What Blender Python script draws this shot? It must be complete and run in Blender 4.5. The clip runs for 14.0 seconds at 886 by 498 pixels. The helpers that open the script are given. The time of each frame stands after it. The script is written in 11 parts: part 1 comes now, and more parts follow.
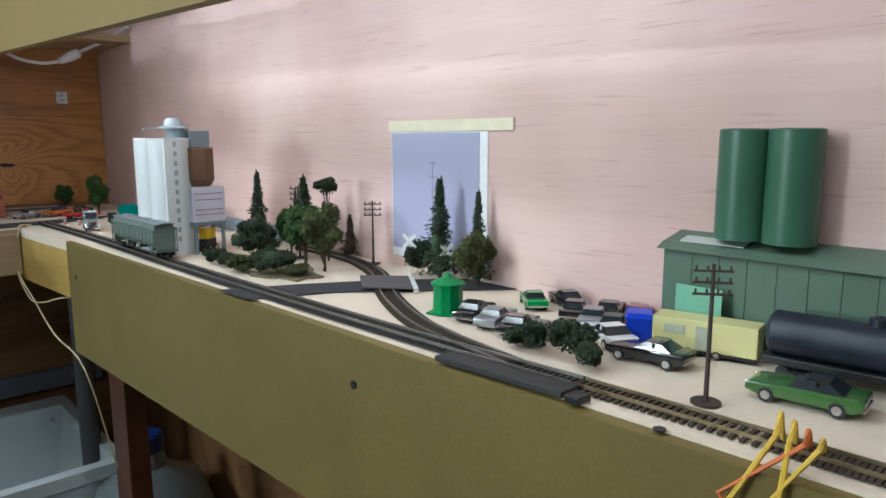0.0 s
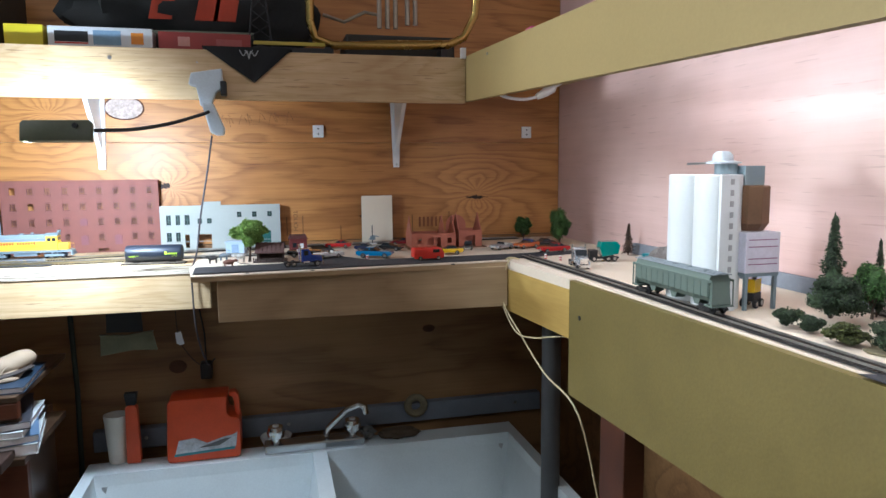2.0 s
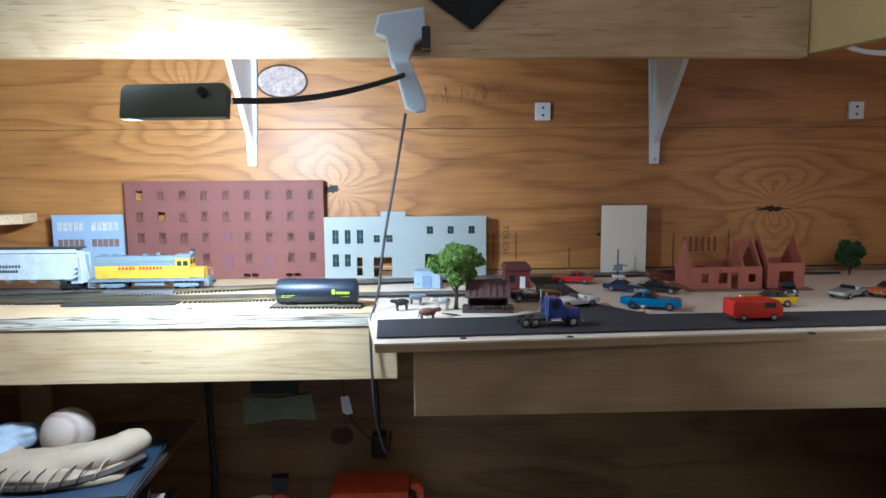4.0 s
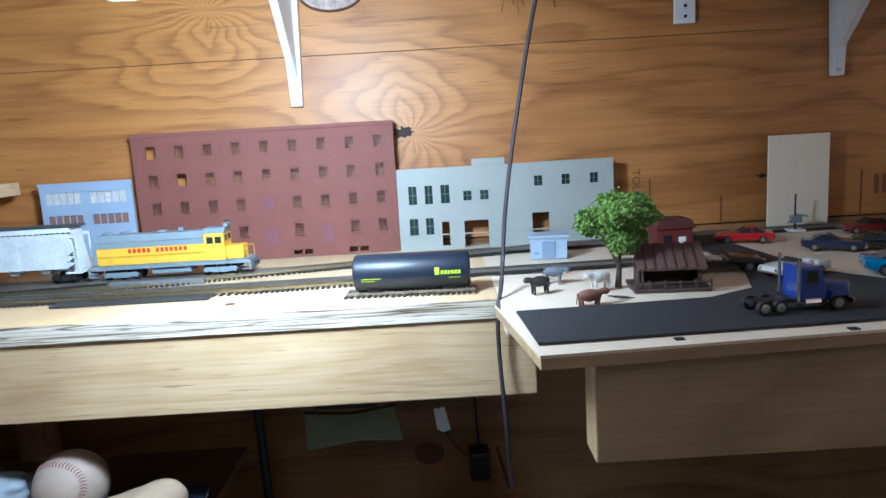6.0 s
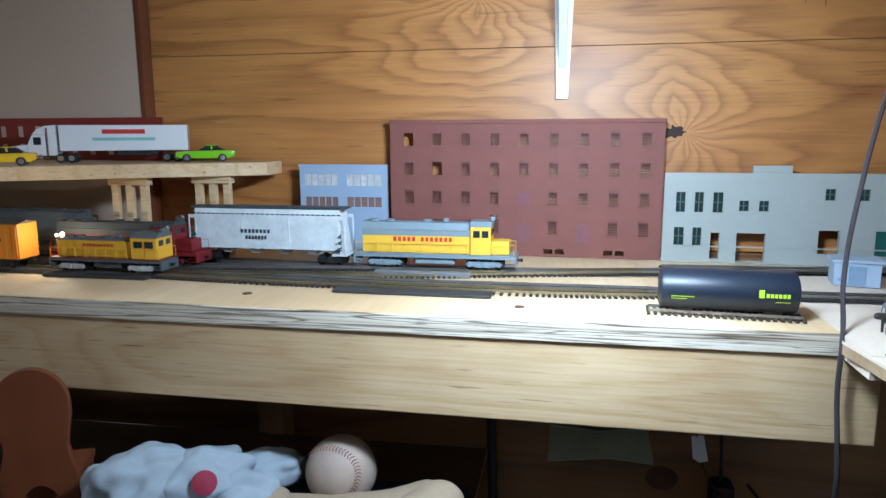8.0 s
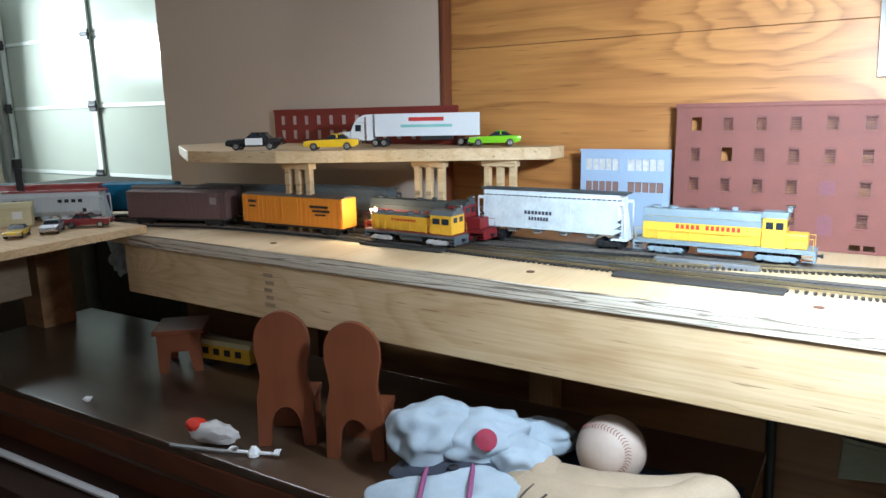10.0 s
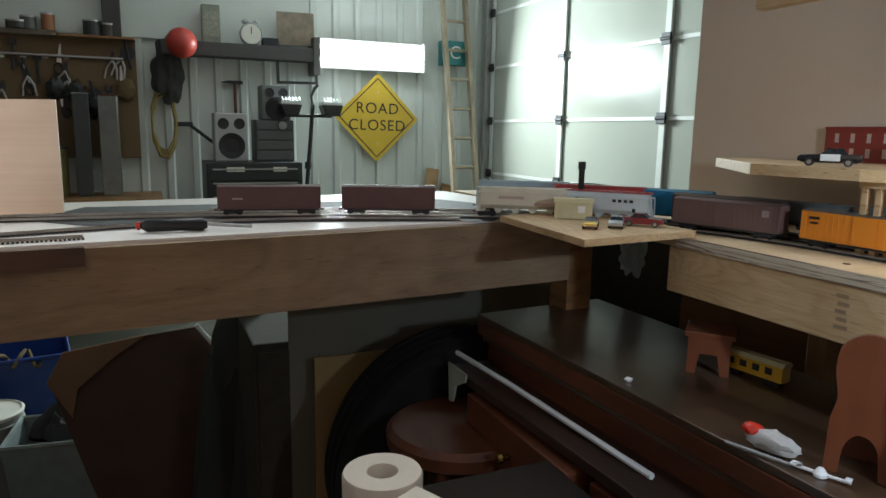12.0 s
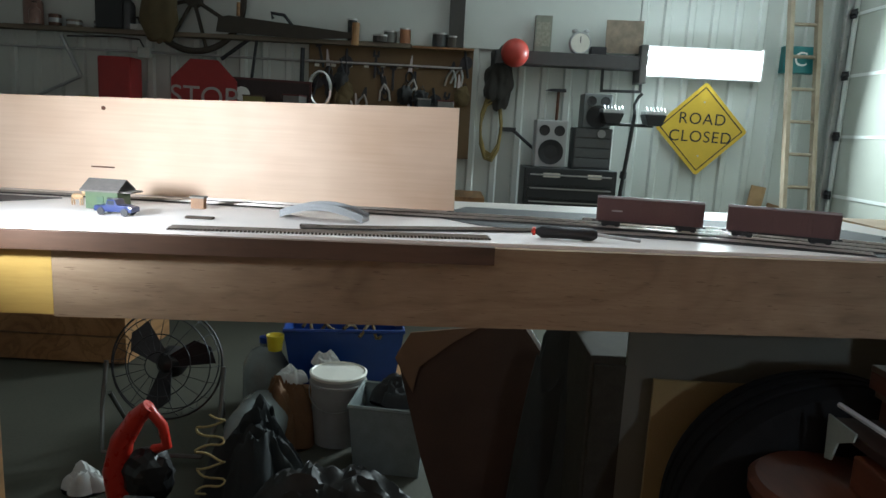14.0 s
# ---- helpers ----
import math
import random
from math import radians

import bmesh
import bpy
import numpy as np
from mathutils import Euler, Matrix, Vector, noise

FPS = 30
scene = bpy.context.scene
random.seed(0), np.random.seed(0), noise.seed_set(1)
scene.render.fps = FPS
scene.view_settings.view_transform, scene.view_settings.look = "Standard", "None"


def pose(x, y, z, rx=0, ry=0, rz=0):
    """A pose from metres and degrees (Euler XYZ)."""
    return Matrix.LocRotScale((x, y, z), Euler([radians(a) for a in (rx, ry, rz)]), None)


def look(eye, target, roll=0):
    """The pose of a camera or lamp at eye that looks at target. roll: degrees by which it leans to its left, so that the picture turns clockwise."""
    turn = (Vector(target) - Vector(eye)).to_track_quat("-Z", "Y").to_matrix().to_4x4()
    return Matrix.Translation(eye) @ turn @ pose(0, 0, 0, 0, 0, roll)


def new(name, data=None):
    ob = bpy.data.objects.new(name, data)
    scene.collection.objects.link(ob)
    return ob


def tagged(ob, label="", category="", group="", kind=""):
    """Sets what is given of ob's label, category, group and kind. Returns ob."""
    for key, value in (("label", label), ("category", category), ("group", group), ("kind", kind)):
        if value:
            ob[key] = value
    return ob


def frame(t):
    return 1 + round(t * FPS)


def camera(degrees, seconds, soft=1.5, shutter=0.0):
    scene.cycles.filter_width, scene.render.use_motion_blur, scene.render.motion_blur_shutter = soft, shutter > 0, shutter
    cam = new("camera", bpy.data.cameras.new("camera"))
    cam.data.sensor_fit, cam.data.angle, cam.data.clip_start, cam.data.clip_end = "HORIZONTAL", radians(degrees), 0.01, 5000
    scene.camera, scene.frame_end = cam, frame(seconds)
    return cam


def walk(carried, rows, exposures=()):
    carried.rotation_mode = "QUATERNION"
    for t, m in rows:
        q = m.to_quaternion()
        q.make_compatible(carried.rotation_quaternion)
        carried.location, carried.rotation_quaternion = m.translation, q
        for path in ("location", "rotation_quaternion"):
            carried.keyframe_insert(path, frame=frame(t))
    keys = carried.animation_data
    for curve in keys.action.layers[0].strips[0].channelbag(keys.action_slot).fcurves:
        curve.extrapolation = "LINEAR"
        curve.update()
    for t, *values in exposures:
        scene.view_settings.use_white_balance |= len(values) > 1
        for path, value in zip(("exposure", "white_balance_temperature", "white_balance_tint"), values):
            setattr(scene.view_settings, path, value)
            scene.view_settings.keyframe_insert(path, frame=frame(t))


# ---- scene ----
cam = camera(66.00, 14.0)
PATH = [
    (0, (0.1151, 0.2918, 1.5427), (1.4501, 1.7461, 1.2219), -0.13),
    (0.5, (0.0947, 0.3127, 1.5517), (1.0448, 2.0478, 1.2572), -0.30),
    (1, (0.0430, 0.3471, 1.5652), (0.6824, 2.2218, 1.2881), -0.83),
    (1.5, (-0.0140, 0.4492, 1.5599), (0.5087, 2.3631, 1.3068), -0.43),
    (2, (-0.0729, 0.5825, 1.5561), (0.4087, 2.5094, 1.3211), -0.49),
    (2.5, (-0.0981, 0.7437, 1.5498), (0.3824, 2.6691, 1.3011), 1.82),
    (2.8, (-0.0220, 0.8266, 1.5485), (0.3192, 2.7838, 1.3185), 1.30),
    (3, (0.0193, 0.8791, 1.5451), (0.2478, 2.8498, 1.2916), 0.19),
    (3.2, (0.0099, 0.9350, 1.5340), (0.2535, 2.9068, 1.3045), -0.00),
    (3.3, (-0.0021, 0.9646, 1.5270), (0.2251, 2.9377, 1.2920), -0.26),
    (3.5, (-0.0416, 1.0278, 1.5192), (0.1263, 3.0044, 1.2639), -0.45),
    (4, (-0.1787, 1.1952, 1.5532), (-0.1089, 3.1803, 1.3193), -0.38),
    (6.5, (-0.3338, 1.5502, 1.5020), (-0.3277, 3.5208, 1.1605), -3.49),
    (6.7, (-0.3565, 1.5647, 1.5059), (-0.3484, 3.5345, 1.1596), -1.72),
    (7, (-0.3889, 1.5762, 1.5132), (-0.4060, 3.5432, 1.1519), -0.76),
    (7.5, (-0.4242, 1.5706, 1.5132), (-0.6206, 3.5308, 1.1681), -1.11),
    (7.7, (-0.4473, 1.5640, 1.5144), (-0.6959, 3.5211, 1.1859), -0.90),
    (8, (-0.4725, 1.5528, 1.5185), (-0.8377, 3.4895, 1.1784), -0.25),
    (10.5, (-0.4899, 1.4938, 1.5327), (-1.7767, 2.9797, 1.1633), -1.03),
    (10.7, (-0.5024, 1.4730, 1.5352), (-1.8826, 2.8778, 1.1864), -0.60),
    (11, (-0.5348, 1.4322, 1.5374), (-1.9962, 2.7590, 1.2146), 0.03),
    (11.5, (-0.5680, 1.3828, 1.5288), (-2.2261, 2.4561, 1.2146), 0.26),
    (12, (-0.5869, 1.3215, 1.5195), (-2.3930, 2.1111, 1.1811), 0.97),
    (12.5, (-0.5998, 1.2420, 1.5216), (-2.5307, 1.6397, 1.1845), 1.50),
    (13, (-0.6089, 1.1581, 1.5231), (-2.5766, 1.1274, 1.1666), 1.08),
    (13.5, (-0.6182, 1.1311, 1.5280), (-2.5780, 0.9414, 1.1774), 1.87),
    (14, (-0.6439, 1.1650, 1.5229), (-2.6137, 1.1483, 1.1768), 2.98),
]
walk(cam, [(t, look(eye, target, roll)) for t, eye, target, roll in PATH],
     exposures=[(0, 0.0, 5400, 3), (1.0, 0.3, 5500, 7), (2.5, 0.5, 5450, 9), (4.0, 0.2, 5120, 6), (6.5, -0.2, 5180, 7), (7.5, -0.43, 5200, 7), (8.0, -0.37, 5230, 7), (10.5, 0.4, 5550, 6), (12.0, 0.27, 5700, 5), (14, 0.36, 5450, 5)])

# ---- world, lamps, exposure ----
world = bpy.data.worlds.new("world")
scene.world = world
world.use_nodes = True
world.node_tree.nodes["Background"].inputs[0].default_value = (0.75, 0.82, 0.9, 1)
world.node_tree.nodes["Background"].inputs[1].default_value = 0.05


def area_lamp(name, at, target, sx, sy, power, colour, spread=180):
    d = bpy.data.lights.new(name, "AREA")
    d.shape, d.size, d.size_y, d.energy, d.color = "RECTANGLE", sx, sy, power, colour
    d.spread = radians(spread)
    ob = new(name, d)
    ob.matrix_world = look(at, target)
    return ob


T = 1.35  # height of the layout's table tops
COOL, WARM, NEUTRAL = (0.86, 0.95, 1.0), (1.0, 0.86, 0.66), (1.0, 0.97, 0.93)
area_lamp("led_head_light", (-0.452, 2.012, 1.612), (-0.58, 2.32, 1.47), 0.115, 0.03, 5.0, COOL)
area_lamp("led_head_lower_light", (-0.452, 2.000, 1.588), (-0.40, 2.10, 1.0), 0.115, 0.02, 1.5, COOL)
area_lamp("reading_head_light", (-1.47, 0.49, 1.462), (-2.1, 0.66, 1.52), 0.06, 0.06, 2.5, (1.0, 0.95, 0.90), 130)
area_lamp("wall_fixture_light", (-7.02, 3.40, 2.23), (-3.0, 2.6, 1.6), 1.1, 0.12, 168, (0.97, 1.0, 0.90))
# two overhead fill lamps, added where no fixture is seen
area_lamp("unseen_ceiling_fill", (-2.6, 1.95, 3.3), (0.2, 0.75, 1.3), 1.2, 0.5, 13, NEUTRAL, 75)
area_lamp("unseen_hanging_fill", (-0.9, -0.70, 2.98), (0.50, 0.75, 1.5), 1.2, 0.28, 5, NEUTRAL)
# unseen strip behind the shelf front, added to brighten the pink wall
area_lamp("valance_fill_light", (0.432, 1.20, 1.755), (0.66, 1.20, 1.52), 1.7, 0.03, 1.6, NEUTRAL)


# ---- materials ----
def nodes_of(name):
    m = bpy.data.materials.new(name)
    m.use_nodes = True
    nt = m.node_tree
    return m, nt, nt.nodes["Principled BSDF"]


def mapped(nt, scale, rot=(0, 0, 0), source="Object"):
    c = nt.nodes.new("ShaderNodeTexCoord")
    mp = nt.nodes.new("ShaderNodeMapping")
    mp.inputs["Scale"].default_value = scale
    mp.inputs["Rotation"].default_value = [radians(a) for a in rot]
    nt.links.new(c.outputs[source], mp.inputs["Vector"])
    return mp.outputs["Vector"]


def noise_of(nt, vec, scale, detail=4, rough=0.55, distort=0.0):
    n = nt.nodes.new("ShaderNodeTexNoise")
    n.inputs["Scale"].default_value, n.inputs["Detail"].default_value = scale, detail
    n.inputs["Roughness"].default_value, n.inputs["Distortion"].default_value = rough, distort
    nt.links.new(vec, n.inputs["Vector"])
    return n.outputs["Fac"]


def ramp(nt, fac, stops):
    r = nt.nodes.new("ShaderNodeValToRGB")
    el = r.color_ramp.elements
    while len(el) < len(stops):
        el.new(0.5)
    for e, (p, c) in zip(el, stops):
        e.position, e.color = p, (*c, 1)
    nt.links.new(fac, r.inputs[0])
    return r.outputs[0]


def mixed(nt, a, b, fac, kind="MIX"):
    mx = nt.nodes.new("ShaderNodeMix")
    mx.data_type, mx.blend_type = "RGBA", kind
    for sock, v in ((mx.inputs[0], fac), (mx.inputs[6], a), (mx.inputs[7], b)):
        if isinstance(v, (int, float)):
            sock.default_value = v
        elif isinstance(v, tuple):
            sock.default_value = (*v, 1)
        else:
            nt.links.new(v, sock)
    return mx.outputs[2]


def bumped(nt, p, height, strength, dist=0.001):
    b = nt.nodes.new("ShaderNodeBump")
    b.inputs["Strength"].default_value, b.inputs["Distance"].default_value = strength, dist
    nt.links.new(height, b.inputs["Height"])
    nt.links.new(b.outputs[0], p.inputs["Normal"])


def shade(c, k):
    return tuple(min(1.0, v * k) for v in c)


MATS = {}


def plain(name, c, rough=0.5, metal=0.0, var=0.18, scale=25.0, fine=220.0, bump=0.15, coat=0.0, spec=0.5):
    """Painted, plastic, cloth or metal surface with stains and fine grain."""
    if name in MATS:
        return MATS[name]
    m, nt, p = nodes_of(name)
    v = mapped(nt, (1, 1, 1))
    big, small = noise_of(nt, v, scale), noise_of(nt, v, fine, 3)
    col = ramp(nt, big, [(0.25, shade(c, 1 - var)), (0.75, shade(c, 1 + var * 0.6))])
    col = mixed(nt, col, ramp(nt, small, [(0.3, shade(c, 1 - var)), (0.7, shade(c, 1 + var * 0.5))]), 0.35)
    nt.links.new(col, p.inputs["Base Color"])
    rr = nt.nodes.new("ShaderNodeMapRange")
    rr.inputs[3].default_value, rr.inputs[4].default_value = max(0.03, rough - 0.08), min(1, rough + 0.1)
    nt.links.new(big, rr.inputs[0])
    nt.links.new(rr.outputs[0], p.inputs["Roughness"])
    p.inputs["Metallic"].default_value = metal
    p.inputs["Specular IOR Level"].default_value = spec
    p.inputs["Coat Weight"].default_value = coat
    if bump:
        bumped(nt, p, small, bump, 0.0006)
    MATS[name] = m
    return m


def wood(name, light, dark, axis="x", size=1.0, rough=0.5, bands=9.0, distort=6.0, contrast=0.6, coat=0.0, sharp=0.8, streaks=0.28, checks=0.0, bursts=(), rings=False):
    """Sawn or peeled wood: broad figure, fine streaks along the grain, a little blotching."""
    m, nt, p = nodes_of(name)
    k = 0.16 if rings else 0.3
    along = {"x": (k, 1, 1), "y": (1, k, 1), "z": (1, 1, k)}[axis]
    thin = {"x": (0.035, 1, 1), "y": (1, 0.035, 1), "z": (1, 1, 0.035)}[axis]
    v = mapped(nt, tuple(a / size for a in along))
    f = mapped(nt, tuple(a / size for a in thin))
    warp = noise_of(nt, v, 2.6, 3, 0.5, 0.6)
    for bx, bz in bursts:
        # the figure swells round a knot, and its lines fan out from it
        off = nt.nodes.new("ShaderNodeVectorMath")
        off.operation = "SUBTRACT"
        off.inputs[1].default_value = (bx + 0.05, 0, bz + 0.03)
        bent = nt.nodes.new("ShaderNodeVectorMath")
        bent.operation = "MULTIPLY_ADD"
        bent.inputs[1].default_value = (0.10, 0, 0.06)
        wob = nt.nodes.new("ShaderNodeTexNoise")
        wob.inputs["Scale"].default_value = 7
        nt.links.new(mapped(nt, (1, 1, 1)), wob.inputs["Vector"])
        nt.links.new(wob.outputs["Color"], bent.inputs[0])
        nt.links.new(mapped(nt, (1, 0, 1)), bent.inputs[2])
        nt.links.new(bent.outputs[0], off.inputs[0])
        flat = nt.nodes.new("ShaderNodeMapping")
        flat.inputs["Scale"].default_value = (1, 1, 1.7)
        flat.inputs["Rotation"].default_value = (radians(90), 0, 0)
        nt.links.new(off.outputs[0], flat.inputs["Vector"])
        far = nt.nodes.new("ShaderNodeVectorMath")
        far.operation = "LENGTH"
        nt.links.new(flat.outputs[0], far.inputs[0])
        fall = nt.nodes.new("ShaderNodeMapRange")
        fall.interpolation_type = "SMOOTHERSTEP"
        fall.inputs[2].default_value, fall.inputs[3].default_value, fall.inputs[4].default_value = 0.30, 1.0, 0.0
        nt.links.new(far.outputs["Value"], fall.inputs[0])
        fan = nt.nodes.new("ShaderNodeTexGradient")
        fan.gradient_type = "RADIAL"
        nt.links.new(flat.outputs[0], fan.inputs[0])
        fold = nt.nodes.new("ShaderNodeMath")
        fold.operation = "PINGPONG"
        fold.inputs[1].default_value = 0.25
        nt.links.new(fan.outputs["Fac"], fold.inputs[0])
        times = nt.nodes.new("ShaderNodeMath")
        times.operation = "MULTIPLY"
        nt.links.new(fold.outputs[0], times.inputs[0])
        nt.links.new(fall.outputs[0], times.inputs[1])
        total = nt.nodes.new("ShaderNodeMath")
        total.operation = "MULTIPLY_ADD"
        total.inputs[1].default_value = 1.9
        nt.links.new(times.outputs[0], total.inputs[0])
        nt.links.new(warp, total.inputs[2])
        warp = total.outputs[0]
    if rings:
        # a ragged edge on each growth ring
        rag = nt.nodes.new("ShaderNodeMath")
        rag.operation = "MULTIPLY_ADD"
        rag.inputs[1].default_value = 0.05
        nt.links.new(noise_of(nt, f, 60, 3, 0.6), rag.inputs[0])
        nt.links.new(warp, rag.inputs[2])
        warp = rag.outputs[0]
    mul = nt.nodes.new("ShaderNodeMath")
    mul.operation = "MULTIPLY"
    mul.inputs[1].default_value = bands
    nt.links.new(warp, mul.inputs[0])
    fr = nt.nodes.new("ShaderNodeMath")
    fr.operation = "FRACT" if rings else "PINGPONG"
    fr.inputs[1].default_value = 1.0
    nt.links.new(mul.outputs[0], fr.inputs[0])
    mid = tuple((a + b) / 2 for a, b in zip(light, dark))
    figure = ramp(nt, fr.outputs[0], [(0.0, mid), (0.10, light), (0.45, light), (0.72, mid), (0.93, dark), (1.0, mid)] if rings else [(0.0, dark), (0.35 * sharp / 0.8, tuple((a + b) / 2 for a, b in zip(light, dark))), (sharp, light)])
    streak = noise_of(nt, f, 90, 4, 0.6)
    col = mixed(nt, light, figure, contrast)
    col = mixed(nt, col, ramp(nt, streak, [(0.3, shade(dark, 0.9)), (0.65, light)]), streaks)
    blot = noise_of(nt, mapped(nt, (1, 1, 1)), 1.8 / size, 3)
    col = mixed(nt, col, ramp(nt, blot, [(0.3, shade(light, 0.72)), (0.62, (1, 1, 1))]), 0.45, "MULTIPLY")
    if checks:
        dash = noise_of(nt, mapped(nt, {"x": (0.05, 1, 1), "y": (1, 0.05, 1), "z": (1, 1, 0.05)}[axis]), 330 / (0.6 + size), 2, 0.4)
        col = mixed(nt, col, ramp(nt, dash, [(0.66, (1, 1, 1)), (0.73, (0.45, 0.38, 0.33))]), checks, "MULTIPLY")
    nt.links.new(col, p.inputs["Base Color"])
    p.inputs["Roughness"].default_value = rough
    p.inputs["Coat Weight"].default_value = coat
    p.inputs["Coat Roughness"].default_value = 0.35
    bumped(nt, p, streak, 0.25, 0.0008)
    MATS[name] = m
    return m


def glow(name, c, strength):
    m, nt, p = nodes_of(name)
    p.inputs["Base Color"].default_value = (*c, 1)
    p.inputs["Emission Color"].default_value = (*c, 1)
    p.inputs["Emission Strength"].default_value = strength
    MATS[name] = m
    return m


def layered_edge():
    """Rough cut edge of plywood: pale layers with thin dark splits that wander along it."""
    m, nt, p = nodes_of("ply_edge")
    col = ramp(nt, noise_of(nt, mapped(nt, (2, 1, 160)), 1.0, 3, 0.6), [(0.3, (0.52, 0.43, 0.31)), (0.65, (0.74, 0.66, 0.54))])
    split = None
    for sx, sz, lo, hi in ((2.0, 95, 0.016, 0.85), (3.2, 170, 0.012, 0.8), (7, 300, 0.012, 0.5)):
        n = noise_of(nt, mapped(nt, (sx, 1, sz)), 1.0, 2, 0.45, 0.8)
        split = ramp(nt, n, [(0.5 - 2 * lo, (1, 1, 1)), (0.5 - lo * 0.5, (0.2, 0.16, 0.12)), (0.5 + lo * 0.5, (0.2, 0.16, 0.12)), (0.5 + 2 * lo, (1, 1, 1))])
        col = mixed(nt, col, split, hi, "MULTIPLY")
    nt.links.new(col, p.inputs["Base Color"])
    p.inputs["Roughness"].default_value = 0.8
    bumped(nt, p, split, 0.3, 0.001)
    return m


ORANGE_PLY = wood("orange_ply", (0.56, 0.265, 0.07), (0.25, 0.085, 0.018), "x", 0.55, 0.52, 11, 6, 0.72, coat=0.2, streaks=0.28, checks=0.5, bursts=[(0.508, 1.472), (-0.330, 1.515), (-0.62, 1.70)], rings=True)
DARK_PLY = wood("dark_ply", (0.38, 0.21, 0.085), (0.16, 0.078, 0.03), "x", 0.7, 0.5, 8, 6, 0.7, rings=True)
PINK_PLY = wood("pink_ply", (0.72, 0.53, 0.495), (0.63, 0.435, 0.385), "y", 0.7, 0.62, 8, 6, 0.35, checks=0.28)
PINE = wood("pine", (0.68, 0.51, 0.30), (0.48, 0.30, 0.13), "x", 0.30, 0.6, 13, 6, 0.6, streaks=0.36, checks=0.8, bursts=[(-1.46, 1.262)], rings=True)
FIR = wood("fir", (0.33, 0.24, 0.15), (0.20, 0.13, 0.075), "y", 0.35, 0.65, 14, 6, 0.6, checks=0.6)
YELLOW_PINE = wood("yellow_pine", (0.54, 0.37, 0.10), (0.38, 0.23, 0.05), "y", 0.5, 0.5, 7)
GREY_BEAM = wood("grey_beam", (0.47, 0.345, 0.20), (0.29, 0.195, 0.10), "x", 0.45, 0.65, 14)
DARK_WOOD = wood("dark_wood", (0.10, 0.058, 0.032), (0.042, 0.022, 0.012), "x", 0.6, 0.28, 9, coat=0.5)
RED_WOOD = wood("red_wood", (0.14, 0.045, 0.02), (0.065, 0.02, 0.010), "x", 0.5, 0.4, 9)
CHAIR_WOOD = wood("chair_wood", (0.20, 0.060, 0.022), (0.125, 0.034, 0.013), "z", 0.4, 0.45, 7)
STUD = wood("stud", (0.5, 0.33, 0.17), (0.33, 0.2, 0.09), "z", 0.5, 0.7, 9)
OLIVE = plain("olive_board", (0.165, 0.123, 0.030), 0.55, var=0.24, scale=9, bump=0.4)
SHELF_E = plain("shelf_fibreboard", (0.36, 0.265, 0.10), 0.6, var=0.12, scale=6, bump=0.3)
PANEL = plain("beige_panel", (0.60, 0.47, 0.36), 0.6, var=0.08, scale=3, bump=0.15)
TABLE_CREAM = plain("table_cream", (0.74, 0.63, 0.50), 0.7, var=0.12, scale=9, bump=0.3)
TABLE_WHITE = plain("table_white", (0.80, 0.76, 0.72), 0.6, var=0.08, scale=9)
PLY_EDGE = layered_edge()
TABLE_PLY = wood("table_ply", (0.76, 0.60, 0.38), (0.6, 0.42, 0.22), "y", 0.5, 0.65, 7)
ASPHALT = plain("asphalt_sheet", (0.035, 0.035, 0.04), 0.85, var=0.3, scale=60, fine=900, bump=0.8)
TIES = plain("ties", (0.035, 0.028, 0.022), 0.8, var=0.4, scale=200)
TIES_BROWN = plain("ties_brown", (0.055, 0.038, 0.025), 0.8, var=0.4, scale=200)
BLACK_BED = plain("black_bed", (0.022, 0.022, 0.022), 0.75, var=0.4, scale=90)
RAIL = plain("rail_nickel", (0.45, 0.42, 0.38), 0.35, 0.9, var=0.3)
RAIL_BRASS = plain("rail_brass", (0.42, 0.34, 0.2), 0.35, 0.9, var=0.3)
STEEL = plain("steel", (0.5, 0.5, 0.5), 0.3, 1.0)
CHROME = plain("chrome", (0.75, 0.75, 0.75), 0.12, 1.0, var=0.05)
BLACK = plain("black_plastic", (0.015, 0.015, 0.016), 0.45, var=0.3)
RUBBER = plain("rubber", (0.02, 0.02, 0.02), 0.8, var=0.3)
WHITE = plain("white_paint", (0.78, 0.78, 0.76), 0.5, var=0.06)
WHITE_PLASTIC = plain("white_plastic", (0.75, 0.76, 0.77), 0.35, var=0.05)
DARK_GLASS = plain("dark_glass", (0.02, 0.025, 0.03), 0.08, var=0.1, bump=0)
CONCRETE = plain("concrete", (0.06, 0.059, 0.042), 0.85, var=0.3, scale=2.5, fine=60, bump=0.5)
METAL_WALL = plain("metal_wall", (0.60, 0.63, 0.60), 0.45, 0.0, var=0.1, scale=1.5, bump=0.1)
DARK_STEEL = plain("dark_steel", (0.05, 0.05, 0.055), 0.5, 0.7, var=0.4)
RUST = plain("rust", (0.13, 0.06, 0.035), 0.8, 0.2, var=0.5)
BRASS = plain("brass", (0.45, 0.32, 0.1), 0.25, 1.0, var=0.2)
PAPER = plain("paper", (0.82, 0.82, 0.84), 0.8, var=0.03)


